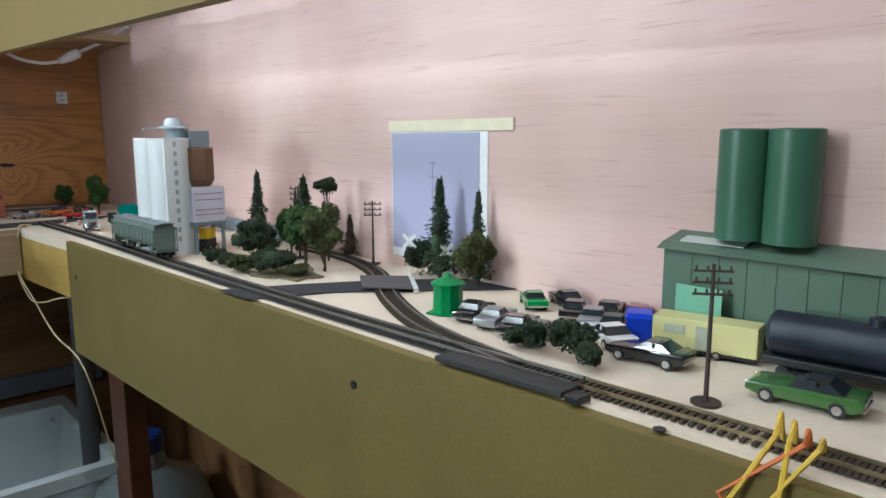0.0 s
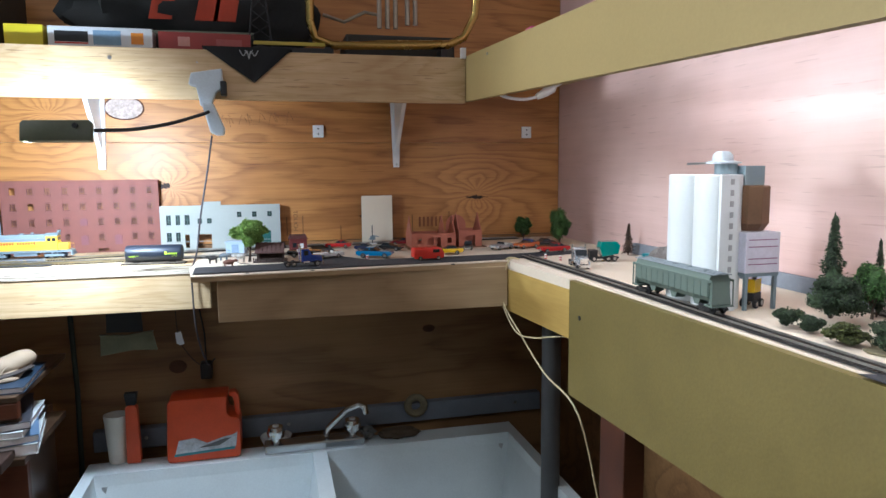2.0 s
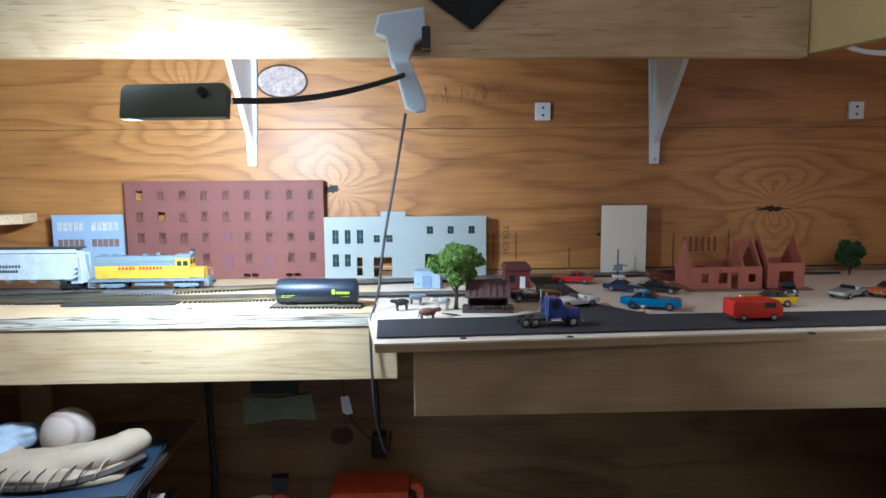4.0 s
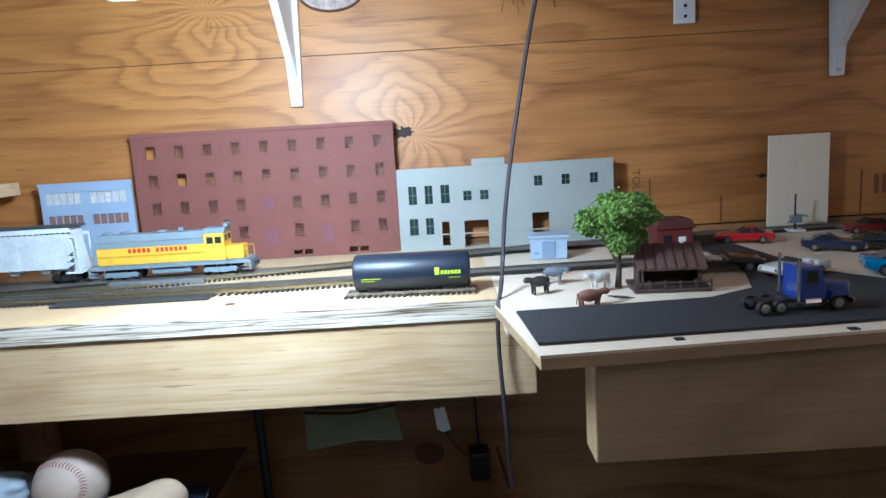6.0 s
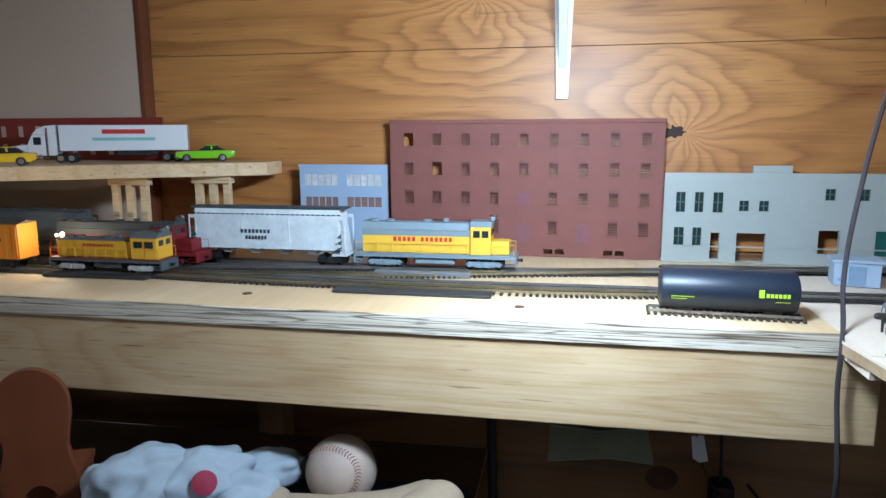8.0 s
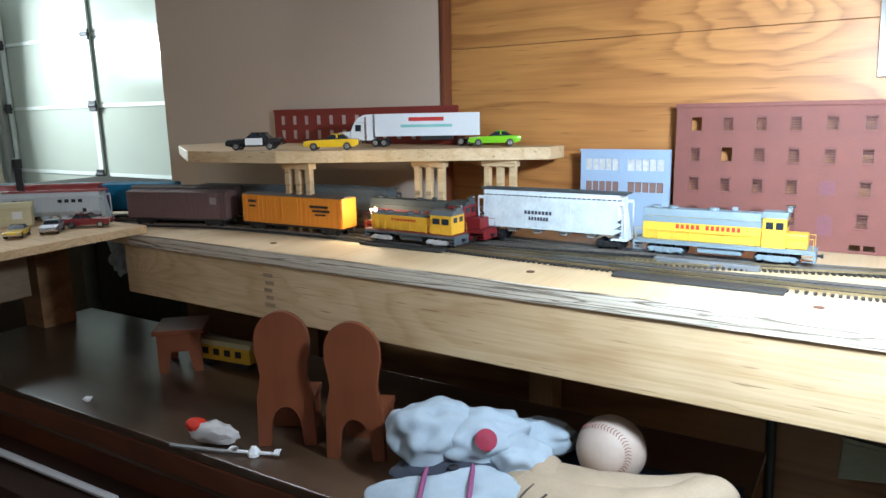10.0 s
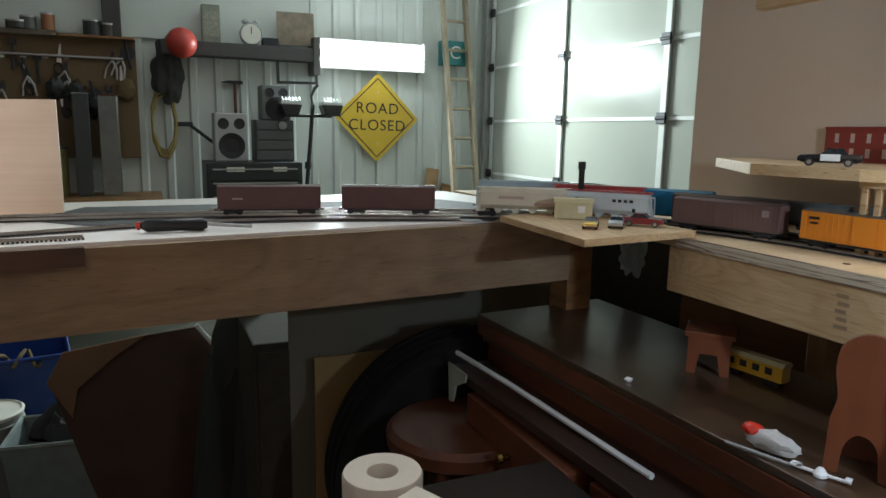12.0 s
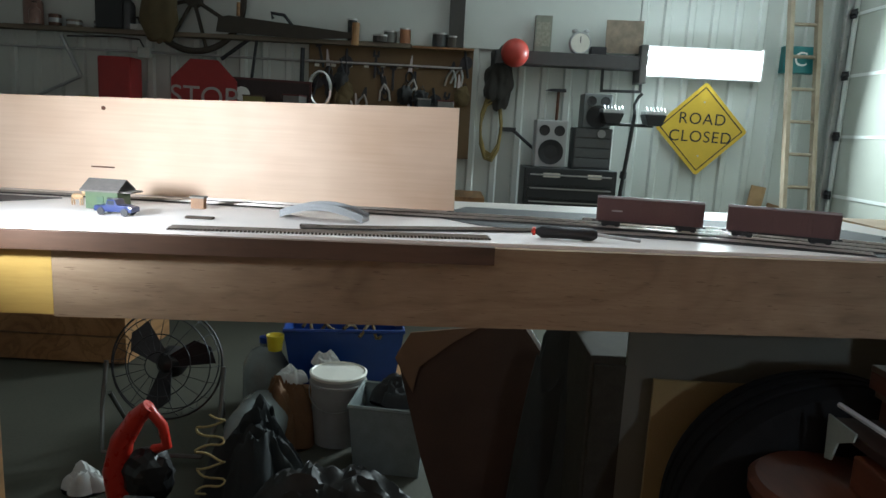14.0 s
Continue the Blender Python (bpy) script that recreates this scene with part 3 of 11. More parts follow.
part("patch", Shape().prism([(a * 0.96, b * 0.96) for a, b in ring], "y", -0.0015, 0.002), plain("plaster", (0.55, 0.45, 0.40), 0.8, var=0.6, scale=60, bump=0.8), hole)


def knot(x, z, w, h):
    pts = []
    for i in range(28):
        t = 2 * math.pi * i / 28
        k = 1 + 0.8 * noise.noise(Vector((3 * math.cos(t) + x * 9, 3 * math.sin(t), z * 9)))
        pts.append((x + w * k * math.cos(t) * abs(math.cos(t)) ** 0.6, z + h * k * math.sin(t) * abs(math.sin(t)) ** 0.5))
    part("knot", Shape().prism(pts, "y", 2.4988, 2.5005), plain("knot", (0.03, 0.013, 0.006), 0.7), north)


knot(0.508, 1.472, 0.030, 0.006)
knot(-0.344, 1.516, 0.016, 0.009)
knot(0.172, 1.425, 0.008, 0.003)
mk = thing("stencil_mark", "black stencilled mill stamp on the plywood", "stencil")
STENCIL = plain("stencil_black", (0.16, 0.075, 0.03), 0.7)
words("TOUCH", 0.016, STENCIL, mk, pose(-0.012, 2.4993, 1.416, 90, 90, 0))
for x, z0, z1 in ((-0.035, 1.375, 1.428), (0.008, 1.378, 1.430), (0.112, 1.36, 1.40), (0.316, 1.36, 1.425), (0.425, 1.368, 1.432)):
    part("bar", Shape().box((x - 0.0011, 2.4988, z0), (x + 0.0011, 2.4996, z1)), STENCIL, mk)
for i, (x, z, h, lean) in enumerate(((-0.196, 1.672, 0.030, 0.006), (-0.172, 1.668, 0.034, -0.004), (-0.150, 1.676, 0.026, 0.008), (-0.122, 1.674, 0.032, -0.006), (-0.098, 1.680, 0.028, 0.004), (-0.074, 1.672, 0.036, 0.008), (-0.050, 1.682, 0.028, -0.007), (-0.026, 1.678, 0.034, 0.005))):
    part("scrawl", Shape().tube([(x, 2.4992, z), (x + lean, 2.4992, z + h), (x + lean + 0.008, 2.4992, z + h * 0.6), (x + lean + 0.012, 2.4992, z + 0.3 * h)], 0.0006, 4), STENCIL, mk)
for i in range(6):
    part("bar", Shape().box((0.335 + 0.012 * i, 2.4988, 1.39), (0.341 + 0.012 * i, 2.4996, 1.418)), plain("stencil_brown", (0.22, 0.08, 0.03), 0.7), mk)


# ---- rails ----
def track(pts, ties=TIES, rails=RAIL, bed=None, name="model_track", label="black-tied model railway track"):
    line = smooth_line(pts, 0.006)
    tr = thing(name, label, "track", group="model tracks")
    tie, r1, r2 = Shape(), [], []
    for i, (x, y) in enumerate(line):
        a, b = line[max(i - 1, 0)], line[min(i + 1, len(line) - 1)]
        d = Vector((b[0] - a[0], b[1] - a[1], 0)).normalized()
        n = Vector((-d.y, d.x, 0))
        p = Vector((x, y, T))
        r1.append(p + n * 0.00825), r2.append(p - n * 0.00825)
        q = [p + d * u + n * v for u, v in ((-0.0015, -0.015), (0.0015, -0.015), (0.0015, 0.015), (-0.0015, 0.015))]
        tie.add([(*v[:2], T) for v in q] + [(*v[:2], T + 0.0022) for v in q], [(4, 5, 6, 7), (0, 1, 5, 4), (1, 2, 6, 5), (2, 3, 7, 6), (3, 0, 4, 7)])
    part("tie_strip", tie, ties, tr, kind="stuff")
    for r in (r1, r2):
        s = Shape()
        vs = []
        for i, p in enumerate(r):
            d = (r[min(i + 1, len(r) - 1)] - r[max(i - 1, 0)]).normalized()
            n = Vector((-d.y, d.x, 0)) * 0.0006
            vs += [(p - n).to_tuple()[:2] + (T + 0.002,), (p + n).to_tuple()[:2] + (T + 0.002,), (p + n).to_tuple()[:2] + (T + 0.0048,), (p - n).to_tuple()[:2] + (T + 0.0048,)]
        k = len(r)
        s.add(vs, [(4 * i + a, 4 * i + (a + 1) % 4, 4 * i + 4 + (a + 1) % 4, 4 * i + 4 + a) for i in range(k - 1) for a in range(4)])
        part("rail", s, rails, tr)
    if bed:
        vs = []
        for a, b in zip(r1, r2):
            m, h = (a + b) / 2, (a - b).normalized() * 0.019
            vs += [(m.x - h.x, m.y - h.y, T + 0.0008), (m.x + h.x, m.y + h.y, T + 0.0008)]
        part("roadbed", Shape().add(vs, [(2 * i, 2 * i + 2, 2 * i + 3, 2 * i + 1) for i in range(len(r1) - 1)]), bed, tr)
    return tr


def beside(pts, d):
    line = smooth_line(pts, 0.08)
    out = []
    for i, (x, y) in enumerate(line):
        a, b = line[max(i - 1, 0)], line[min(i + 1, len(line) - 1)]
        v = Vector((b[0] - a[0], b[1] - a[1]))
        v.normalize()
        out.append((x - v.y * d, y + v.x * d))
    return out


LOOP = [(-1.99, -0.4), (-2.02, 0.3), (-2.005, 0.8), (-1.985, 1.25), (-1.955, 1.5), (-1.91, 1.70), (-1.845, 1.87), (-1.76, 2.03), (-1.645, 2.155), (-1.46, 2.246), (-1.24, 2.276), (-0.95, 2.275), (-0.6, 2.278), (-0.2, 2.286), (0.02, 2.292)]
track(LOOP, bed=BLACK_BED)
OUTER = [p for p in beside(LOOP, 0.052) if p[0] < -0.9 and p[1] > 0.62]
track(OUTER + [(-0.86, 2.335), (-0.7, 2.356), (-0.5, 2.365), (-0.3, 2.40), (-0.1, 2.437), (0.2, 2.462), (0.62, 2.465)], bed=BLACK_BED)
FAR = [p for p in beside(LOOP, 0.104) if p[0] < -1.0 and p[1] > 1.4]
track(FAR + [(-0.85, 2.364), (-0.7, 2.3575)], bed=BLACK_BED)
track([(-0.95, 2.282), (-0.75, 2.30), (-0.55, 2.345), (-0.38, 2.385), (-0.30, 2.402)], rails=RAIL_BRASS)
track([(-0.95, 2.272), (-0.8, 2.262), (-0.55, 2.256), (-0.42, 2.262), (-0.28, 2.282)], rails=RAIL_BRASS)
track([(-0.398, 2.205), (-0.266, 2.197)], TIES_BROWN, RAIL, label="short loose piece of model track under the tank")
track([(0.05, 2.455), (-0.1, 2.428), (-0.36, 2.412)], bed=BLACK_BED)
pad = plain("pad_black", (0.03, 0.03, 0.03), 0.6)
for a, b, h in (((-0.72, 2.226), (-0.55, 2.247), 0.003), ((-0.845, 2.262), (-0.69, 2.30), 0.0028), ((-1.09, 2.247), (-0.955, 2.259), 0.004)):
    solid("turnout", Shape().box((a[0], a[1], T), (b[0], b[1], T + h), 0.0006), pad, "flat black turnout base beside the rails", "turnout", group="turnouts")
solid("turnout_machine", Shape().box((-0.70, 2.318, T), (-0.585, 2.327, T + 0.0065), 0.001).box((-0.66, 2.315, T), (-0.63, 2.33, T + 0.005), 0.001), plain("machine_grey", (0.25, 0.26, 0.28), 0.4, 0.5), "grey metal turnout machine beside the rails", "turnout machine")
# east side
track([(0.497, 2.068), (0.508, 1.8), (0.512, 1.55), (0.514, 1.3), (0.52, 1.05), (0.53, 0.8), (0.542, 0.6)], bed=BLACK_BED)
track([(0.542, 0.598), (0.548, 0.45), (0.55, 0.2), (0.55, -0.6)], TIES_BROWN, RAIL_BRASS, label="brown-tied model track with brass rails")
track([(0.538, 0.66), (0.560, 0.80), (0.602, 0.905), (0.650, 0.99), (0.70, 1.075), (0.735, 1.19), (0.744, 1.35)], TIES_BROWN, RAIL, label="brown-tied branch track curving to the backdrop")
for y0, y1 in ((0.59, 0.72),):
    solid("turnout", Shape().prism([(0.498, y1), (0.517, y1), (0.533, y0), (0.508, y0)], "z", T, T + 0.005, 0.0006), pad, "flat black turnout base beside the rails", "turnout", group="turnouts")
solid("switch_machine", Shape().box((0.505, 0.572, T), (0.521, 0.585, T + 0.006), 0.001), BLACK, "small black switch motor at the table edge", "switch motor")
# west side
track([west(0.70, 0.045, 0)[:2], west(1.2, 0.025, 0)[:2]], TIES_BROWN, RAIL, label="loose straight piece of model track")
track([(-1.755, 0.92), (-1.79, 1.05), (-1.855, 1.29), (-1.88, 1.45), (-1.868, 1.62), (-1.825, 1.78), (-1.785, 1.88)], bed=BLACK_BED)
solid("roadbed_sheet", Shape().prism([(-1.90, 1.22), (-1.858, 1.34), (-1.853, 1.452), (-1.839, 1.626), (-1.785, 1.815), (-1.757, 1.94), (-1.95, 2.12), (-2.18, 2.0), (-2.2, 1.2), (-2.0, 1.12)], "z", T, T + 0.0006), BLACK_BED, "black roadbed sheet under the curving rails", "roadbed")

# ---- roads ----
solid("road_sheet", Shape().prism([(-0.236, 2.10), (-0.231, 2.004), (0.44, 2.034), (0.62, 2.08), (0.66, 2.135), (0.475, 2.116), (0.14, 2.112), (0.085, 2.19), (0.070, 2.452), (0.025, 2.452), (0.02, 2.22), (-0.01, 2.135), (-0.06, 2.109)], "z", T, T + 0.0016), ASPHALT, "black asphalt paper road sheet with a side street", "road")
solid("road_sheet", Shape().prism([(0.483, 1.118), (0.4855, 1.045), (0.585, 1.005), (0.765, 0.86), (0.765, 0.95), (0.68, 1.02), (0.58, 1.075)], "z", T, T + 0.0012), ASPHALT, "black asphalt paper road across the rails", "road")
solid("grade_crossing", Shape().prism([(0.612, 0.985), (0.655, 0.935), (0.70, 1.0), (0.655, 1.05)], "z", T + 0.005, T + 0.0066), plain("crossing_grey", (0.10, 0.09, 0.09), 0.8), "grey planked level crossing over the branch", "level crossing")
solid("kerb_strip", Shape().prism([(0.655, 0.9345), (0.661, 0.932), (0.706, 0.997), (0.70, 0.9995)], "z", T, T + 0.006), WHITE, "thin white strip beside the crossing", "strip")


# ---- buildings ----
BRICK_RED = plain("brick_red", (0.205, 0.072, 0.055), 0.7, var=0.2, scale=30, fine=500)
BRICK_DULL = plain("brick_dull", (0.20, 0.075, 0.085), 0.7, var=0.2, scale=30, fine=500)
mill = thing("brick_mill_front", "red brick model mill front with many windows", "model building", pose(-0.7195, 2.474, T))
cols = [0.026 + 0.0394 * i for i in range(9)]
rows_ = [0.183 - v for v in (0.0255, 0.0648, 0.1040, 0.1430)]
holes, wins = [], []
for r, z in enumerate(rows_):
    for c, x in enumerate(cols):
        if (r, c) in ((3, 4), (3, 6), (2, 4)):
            continue
        holes.append((x - 0.0066, z - 0.0088, x + 0.0066, z + 0.0088))
        wins.append((x, z, (r, c) in ((0, 0), (1, 1))))
for x in (0.218, 0.233, 0.297, 0.312):
    holes.append((x - 0.006, 0.0035, x + 0.006, 0.0105))
part("wall", sheet_with_holes(0.3635, 0.183, 0.0025, holes), BRICK_RED, mill)
part("cornice", Shape().box((-0.001, -0.0022, 0.1785), (0.3645, -0.0002, 0.184), 0.0006), BRICK_RED, mill)
part("side_return", Shape().box((0.3595, 0.0027, 0), (0.3635, 0.022, 0.183)), BRICK_RED, mill)
panes = [(0.0009 + 0.0059 * i, 0.0010 + 0.0032 * k, 0.0062 + 0.0059 * i, 0.0029 + 0.0032 * k) for i in range(2) for k in range(5)]
wfm = sheet_with_holes(0.0131, 0.0175, 0.001, panes).moved(Matrix.Translation((-0.00655, 0.0008, -0.00875))).mesh("window")
sill = Shape().box((-0.0078, -0.0022, -0.0108), (0.0078, -0.0002, -0.0090)).mesh("sill")
arch = Shape().prism([(0.0078 * math.cos(t), 0.0035 * math.sin(t)) for t in [math.pi * i / 8 for i in range(9)]], "y", -0.0014, -0.0002).mesh("arch")
WINF = plain("window_brown", (0.16, 0.06, 0.05), 0.6)
for x, z, broken in wins:
    if not broken:
        w_ = part("window", wfm, WINF, mill, m=pose(x, 0, z))
        part("sill", sill, BRICK_RED, w_)
        part("arch", arch, BRICK_RED, w_, m=pose(0, 0, 0.0086))
for x, z, h in ((cols[4], 0.020, 0.026), (cols[6], 0.020, 0.026), (cols[4], rows_[2] - 0.009, 0.018)):
    part("bricked_opening", Shape().prism([(x - 0.0085, z), (x + 0.0085, z), (x + 0.0085, z + h * 0.85), (x, z + h), (x - 0.0085, z + h * 0.85)], "y", -0.0013, -0.0002), BRICK_DULL, mill)

GREY_BLD = plain("grey_render", (0.36, 0.385, 0.36), 0.7, var=0.08, scale=20)
store = thing("grey_warehouse_front", "pale grey model warehouse front with openings", "model building", pose(-0.355, 2.466, T))
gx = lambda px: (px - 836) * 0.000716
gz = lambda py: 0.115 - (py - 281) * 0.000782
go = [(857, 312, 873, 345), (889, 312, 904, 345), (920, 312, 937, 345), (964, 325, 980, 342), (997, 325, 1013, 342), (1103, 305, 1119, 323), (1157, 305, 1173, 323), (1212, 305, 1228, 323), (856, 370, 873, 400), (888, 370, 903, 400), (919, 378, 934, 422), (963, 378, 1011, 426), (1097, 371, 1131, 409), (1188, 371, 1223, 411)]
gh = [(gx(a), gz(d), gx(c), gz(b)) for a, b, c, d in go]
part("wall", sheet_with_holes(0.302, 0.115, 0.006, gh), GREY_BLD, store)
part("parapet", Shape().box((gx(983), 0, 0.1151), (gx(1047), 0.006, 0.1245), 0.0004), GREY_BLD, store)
part("plinth_line", Shape().box((0, -0.0012, 0.0205), (0.302, -0.0002, 0.022)), GREY_BLD, store)
part("side_wall", Shape().box((0.296, 0.0065, 0), (0.302, 0.032, 0.112)), plain("side_brown", (0.22, 0.15, 0.09), 0.7), store, "brown side wall")
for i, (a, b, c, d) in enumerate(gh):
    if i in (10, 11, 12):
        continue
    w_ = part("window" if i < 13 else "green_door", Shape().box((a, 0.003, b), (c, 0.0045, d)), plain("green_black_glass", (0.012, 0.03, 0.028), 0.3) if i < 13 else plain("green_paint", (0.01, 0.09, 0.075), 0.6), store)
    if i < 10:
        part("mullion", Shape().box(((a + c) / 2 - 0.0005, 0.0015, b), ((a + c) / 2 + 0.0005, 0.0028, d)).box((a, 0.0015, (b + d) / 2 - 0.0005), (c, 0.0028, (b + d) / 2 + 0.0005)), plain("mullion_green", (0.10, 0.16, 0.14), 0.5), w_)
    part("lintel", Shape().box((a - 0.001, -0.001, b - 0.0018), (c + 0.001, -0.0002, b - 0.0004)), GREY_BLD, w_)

BLUE_BLD = plain("blue_grey_plastic", (0.33, 0.42, 0.55), 0.45, var=0.06)
shop = thing("blue_factory_front", "pale blue-grey model factory front", "model building", pose(-0.851, 2.468, T))
bh = [(0.0075, 0.094, 0.056, 0.110), (0.069, 0.094, 0.119, 0.110), (0.0075, 0.064, 0.056, 0.078), (0.069, 0.064, 0.119, 0.078)]
part("wall", sheet_with_holes(0.1275, 0.123, 0.005, bh), BLUE_BLD, shop)
GLASS = plain("cloudy_glass", (0.62, 0.60, 0.56), 0.25, var=0.3, scale=60)
for k, (a, b, c, d) in enumerate(bh):
    w_ = part("window", Shape().box((a, 0.0022, b), (c, 0.0028, d)), GLASS if k < 2 else plain("brown_glass", (0.25, 0.15, 0.12), 0.3), shop)
    for i in range(1, 5):
        x = a + (c - a) * i / 5
        part("mullion", Shape().box((x - 0.0006, 0.0008, b), (x + 0.0006, 0.0021, d)), BLUE_BLD, w_)
part("cap", Shape().box((-0.001, -0.0015, 0.1202), (0.1285, -0.0002, 0.1235)), BLUE_BLD, shop)

relay = thing("relay_shed", "light blue model shed with an overhanging lid", "model shed", pose(-0.163, 2.362, T, 0, 0, -10))
SHED = plain("shed_blue", (0.36, 0.45, 0.56), 0.5, var=0.1)
part("body", Shape().box((-0.0225, -0.0165, 0), (0.0225, 0.0165, 0.026), 0.0005), SHED, relay)
part("roof", Shape().box((-0.025, -0.019, 0.0262), (0.025, 0.019, 0.0295), 0.0006), SHED, relay)
part("door", Shape().box((-0.008, -0.018, 0.002), (0.008, -0.0167, 0.022)).box((-0.018, -0.0176, 0.006), (-0.012, -0.0167, 0.009)), plain("shed_blue_dark", (0.22, 0.3, 0.42), 0.5), relay)

tank = thing("tank_shell", "satin blue-black model tank lying on loose track", "model tank", pose(-0.330, 2.201, T - 0.0008, 0, 0, -2.5))
TANK = plain("tank_black", (0.012, 0.018, 0.032), 0.42, var=0.3, bump=0.05)
part("shell", Shape().lathe([(0.001, -0.0595), (0.014, -0.0595), (0.0178, -0.058), (0.0188, -0.0555), (0.0188, 0.0555), (0.0178, 0.058), (0.014, 0.0595), (0.001, 0.0595)], 40, (0, 0, 0.0246), "x"), TANK, tank, smooth=True)
for x in (-0.045, 0.030):
    part("saddle", Shape().box((x, -0.0095, 0.0056), (x + 0.015, 0.0095, 0.0105)), BLACK, tank)
LIME = plain("lime_paint", (0.42, 0.62, 0.02), 0.5, var=0.05)


def wrap_bars(bars, r, zc, material, parent):
    """Painted bars on the side of a lying cylinder that looks towards -y."""
    for x0, x1, z0, z1 in bars:
        vs, n = [], 4
        for i in range(n + 1):
            z = z0 + (z1 - z0) * i / n
            y = -math.sqrt(max(0, (r + 0.0003) ** 2 - (z - zc) ** 2))
            vs += [(x0, y, z), (x1, y, z)]
        part("painted_bar", Shape().add(vs, [(2 * i, 2 * i + 1, 2 * i + 3, 2 * i + 2) for i in range(n)]), material, parent)


wrap_bars([(0.024, 0.0285, 0.0228, 0.0300), (-0.050, -0.030, 0.0208, 0.0216), (-0.050, -0.036, 0.0186, 0.0193), (0.038, 0.05, 0.019, 0.0197)] + [(0.0300 + 0.0034 * i, 0.0326 + 0.0034 * i, 0.0232, 0.0268) for i in range(6)], 0.0188, 0.0246, LIME, tank)


# ---- rolling stock (x forwards, rail head at z = 0) ----
RT = T + 0.0048


def wheelset(parent, xs, gauge=0.00825, r=0.0052, material=DARK_STEEL):
    for x in xs:
        s = Shape()
        s.cyl((x, -gauge - 0.001, r), (x, gauge + 0.001, r), 0.0012, n=8)
        for y in (-gauge, gauge):
            s.lathe([(0.001, -0.0014), (r + 0.0008, -0.0014), (r + 0.0008, -0.0008), (r, -0.0006), (r, 0.0014), (0.001, 0.0014)], 16, (x, y, r), "y")
        part("wheel", s, material, parent)


def bogie(car, x, wheels=(-0.012, 0.012), material=BLACK, wide=0.0135):
    t = part("truck", Shape().box((x - 0.004, -0.009, 0.005), (x + 0.004, 0.009, 0.0088)), material, car)
    for y in (-wide, wide):
        lo, hi = x + wheels[0] - 0.005, x + wheels[-1] + 0.005
        part("side_frame", Shape().prism([(lo, 0.0055), (lo + 0.004, 0.0085), (hi - 0.004, 0.0085), (hi, 0.0055), (x + 0.006, 0.0025), (x - 0.006, 0.0025)], "y", y - 0.0009, y + 0.0009, 0.0003), material, t)
        for k in wheels:
            part("journal_box", Shape().box((x + k - 0.0022, y - 0.0016, 0.0032), (x + k + 0.0022, y + 0.0016, 0.0072), 0.0004), material, t)
        part("spring", Shape().cyl((x - 0.002, y, 0.0030), (x - 0.002, y, 0.0078), 0.0017, n=8).cyl((x + 0.002, y, 0.0030), (x + 0.002, y, 0.0078), 0.0017, n=8), material, t)
    wheelset(t, [x + w for w in wheels])


def coupler(car, x):
    s = 1 if x > 0 else -1
    part("coupler", Shape().box((min(x, x + s * 0.007), -0.0012, 0.008), (max(x, x + s * 0.007), 0.0012, 0.0105)).box((x + s * 0.006 - 0.0012, -0.0025, 0.0075), (x + s * 0.006 + 0.0012, 0.0018, 0.011)), DARK_STEEL, car)


def bars_on_side(parent, bars, y, material):
    """Painted bars where lettering stands, on a side that looks towards -y."""
    for x0, x1, z0, z1 in bars:
        part("painted_bar", Shape().box((x0, y - 0.0004, z0), (x1, y - 0.0001, z1)), material, parent)


def blocks(x0, x1, z0, z1, n):
    """A word as n plain blocks, one for each letter."""
    step = (x1 - x0) / n
    return [(x0 + i * step, x0 + (i + 0.62) * step, z0, z1) for i in range(n)]


def place_on(line, x_mid, length):
    """Pose of a car centred where the line's x equals x_mid."""
    best = min(range(len(line)), key=lambda i: abs(line[i][0] - x_mid))
    acc, a = 0, best
    while a > 0 and acc < length / 2 - 0.02:
        acc += math.dist(line[a], line[a - 1])
        a -= 1
    acc, b = 0, best
    while b < len(line) - 1 and acc < length / 2 - 0.02:
        acc += math.dist(line[b], line[b + 1])
        b += 1
    (x0, y0), (x1, y1) = line[a], line[b]
    return pose((x0 + x1) / 2, (y0 + y1) / 2, RT, 0, 0, math.degrees(math.atan2(y1 - y0, x1 - x0)))


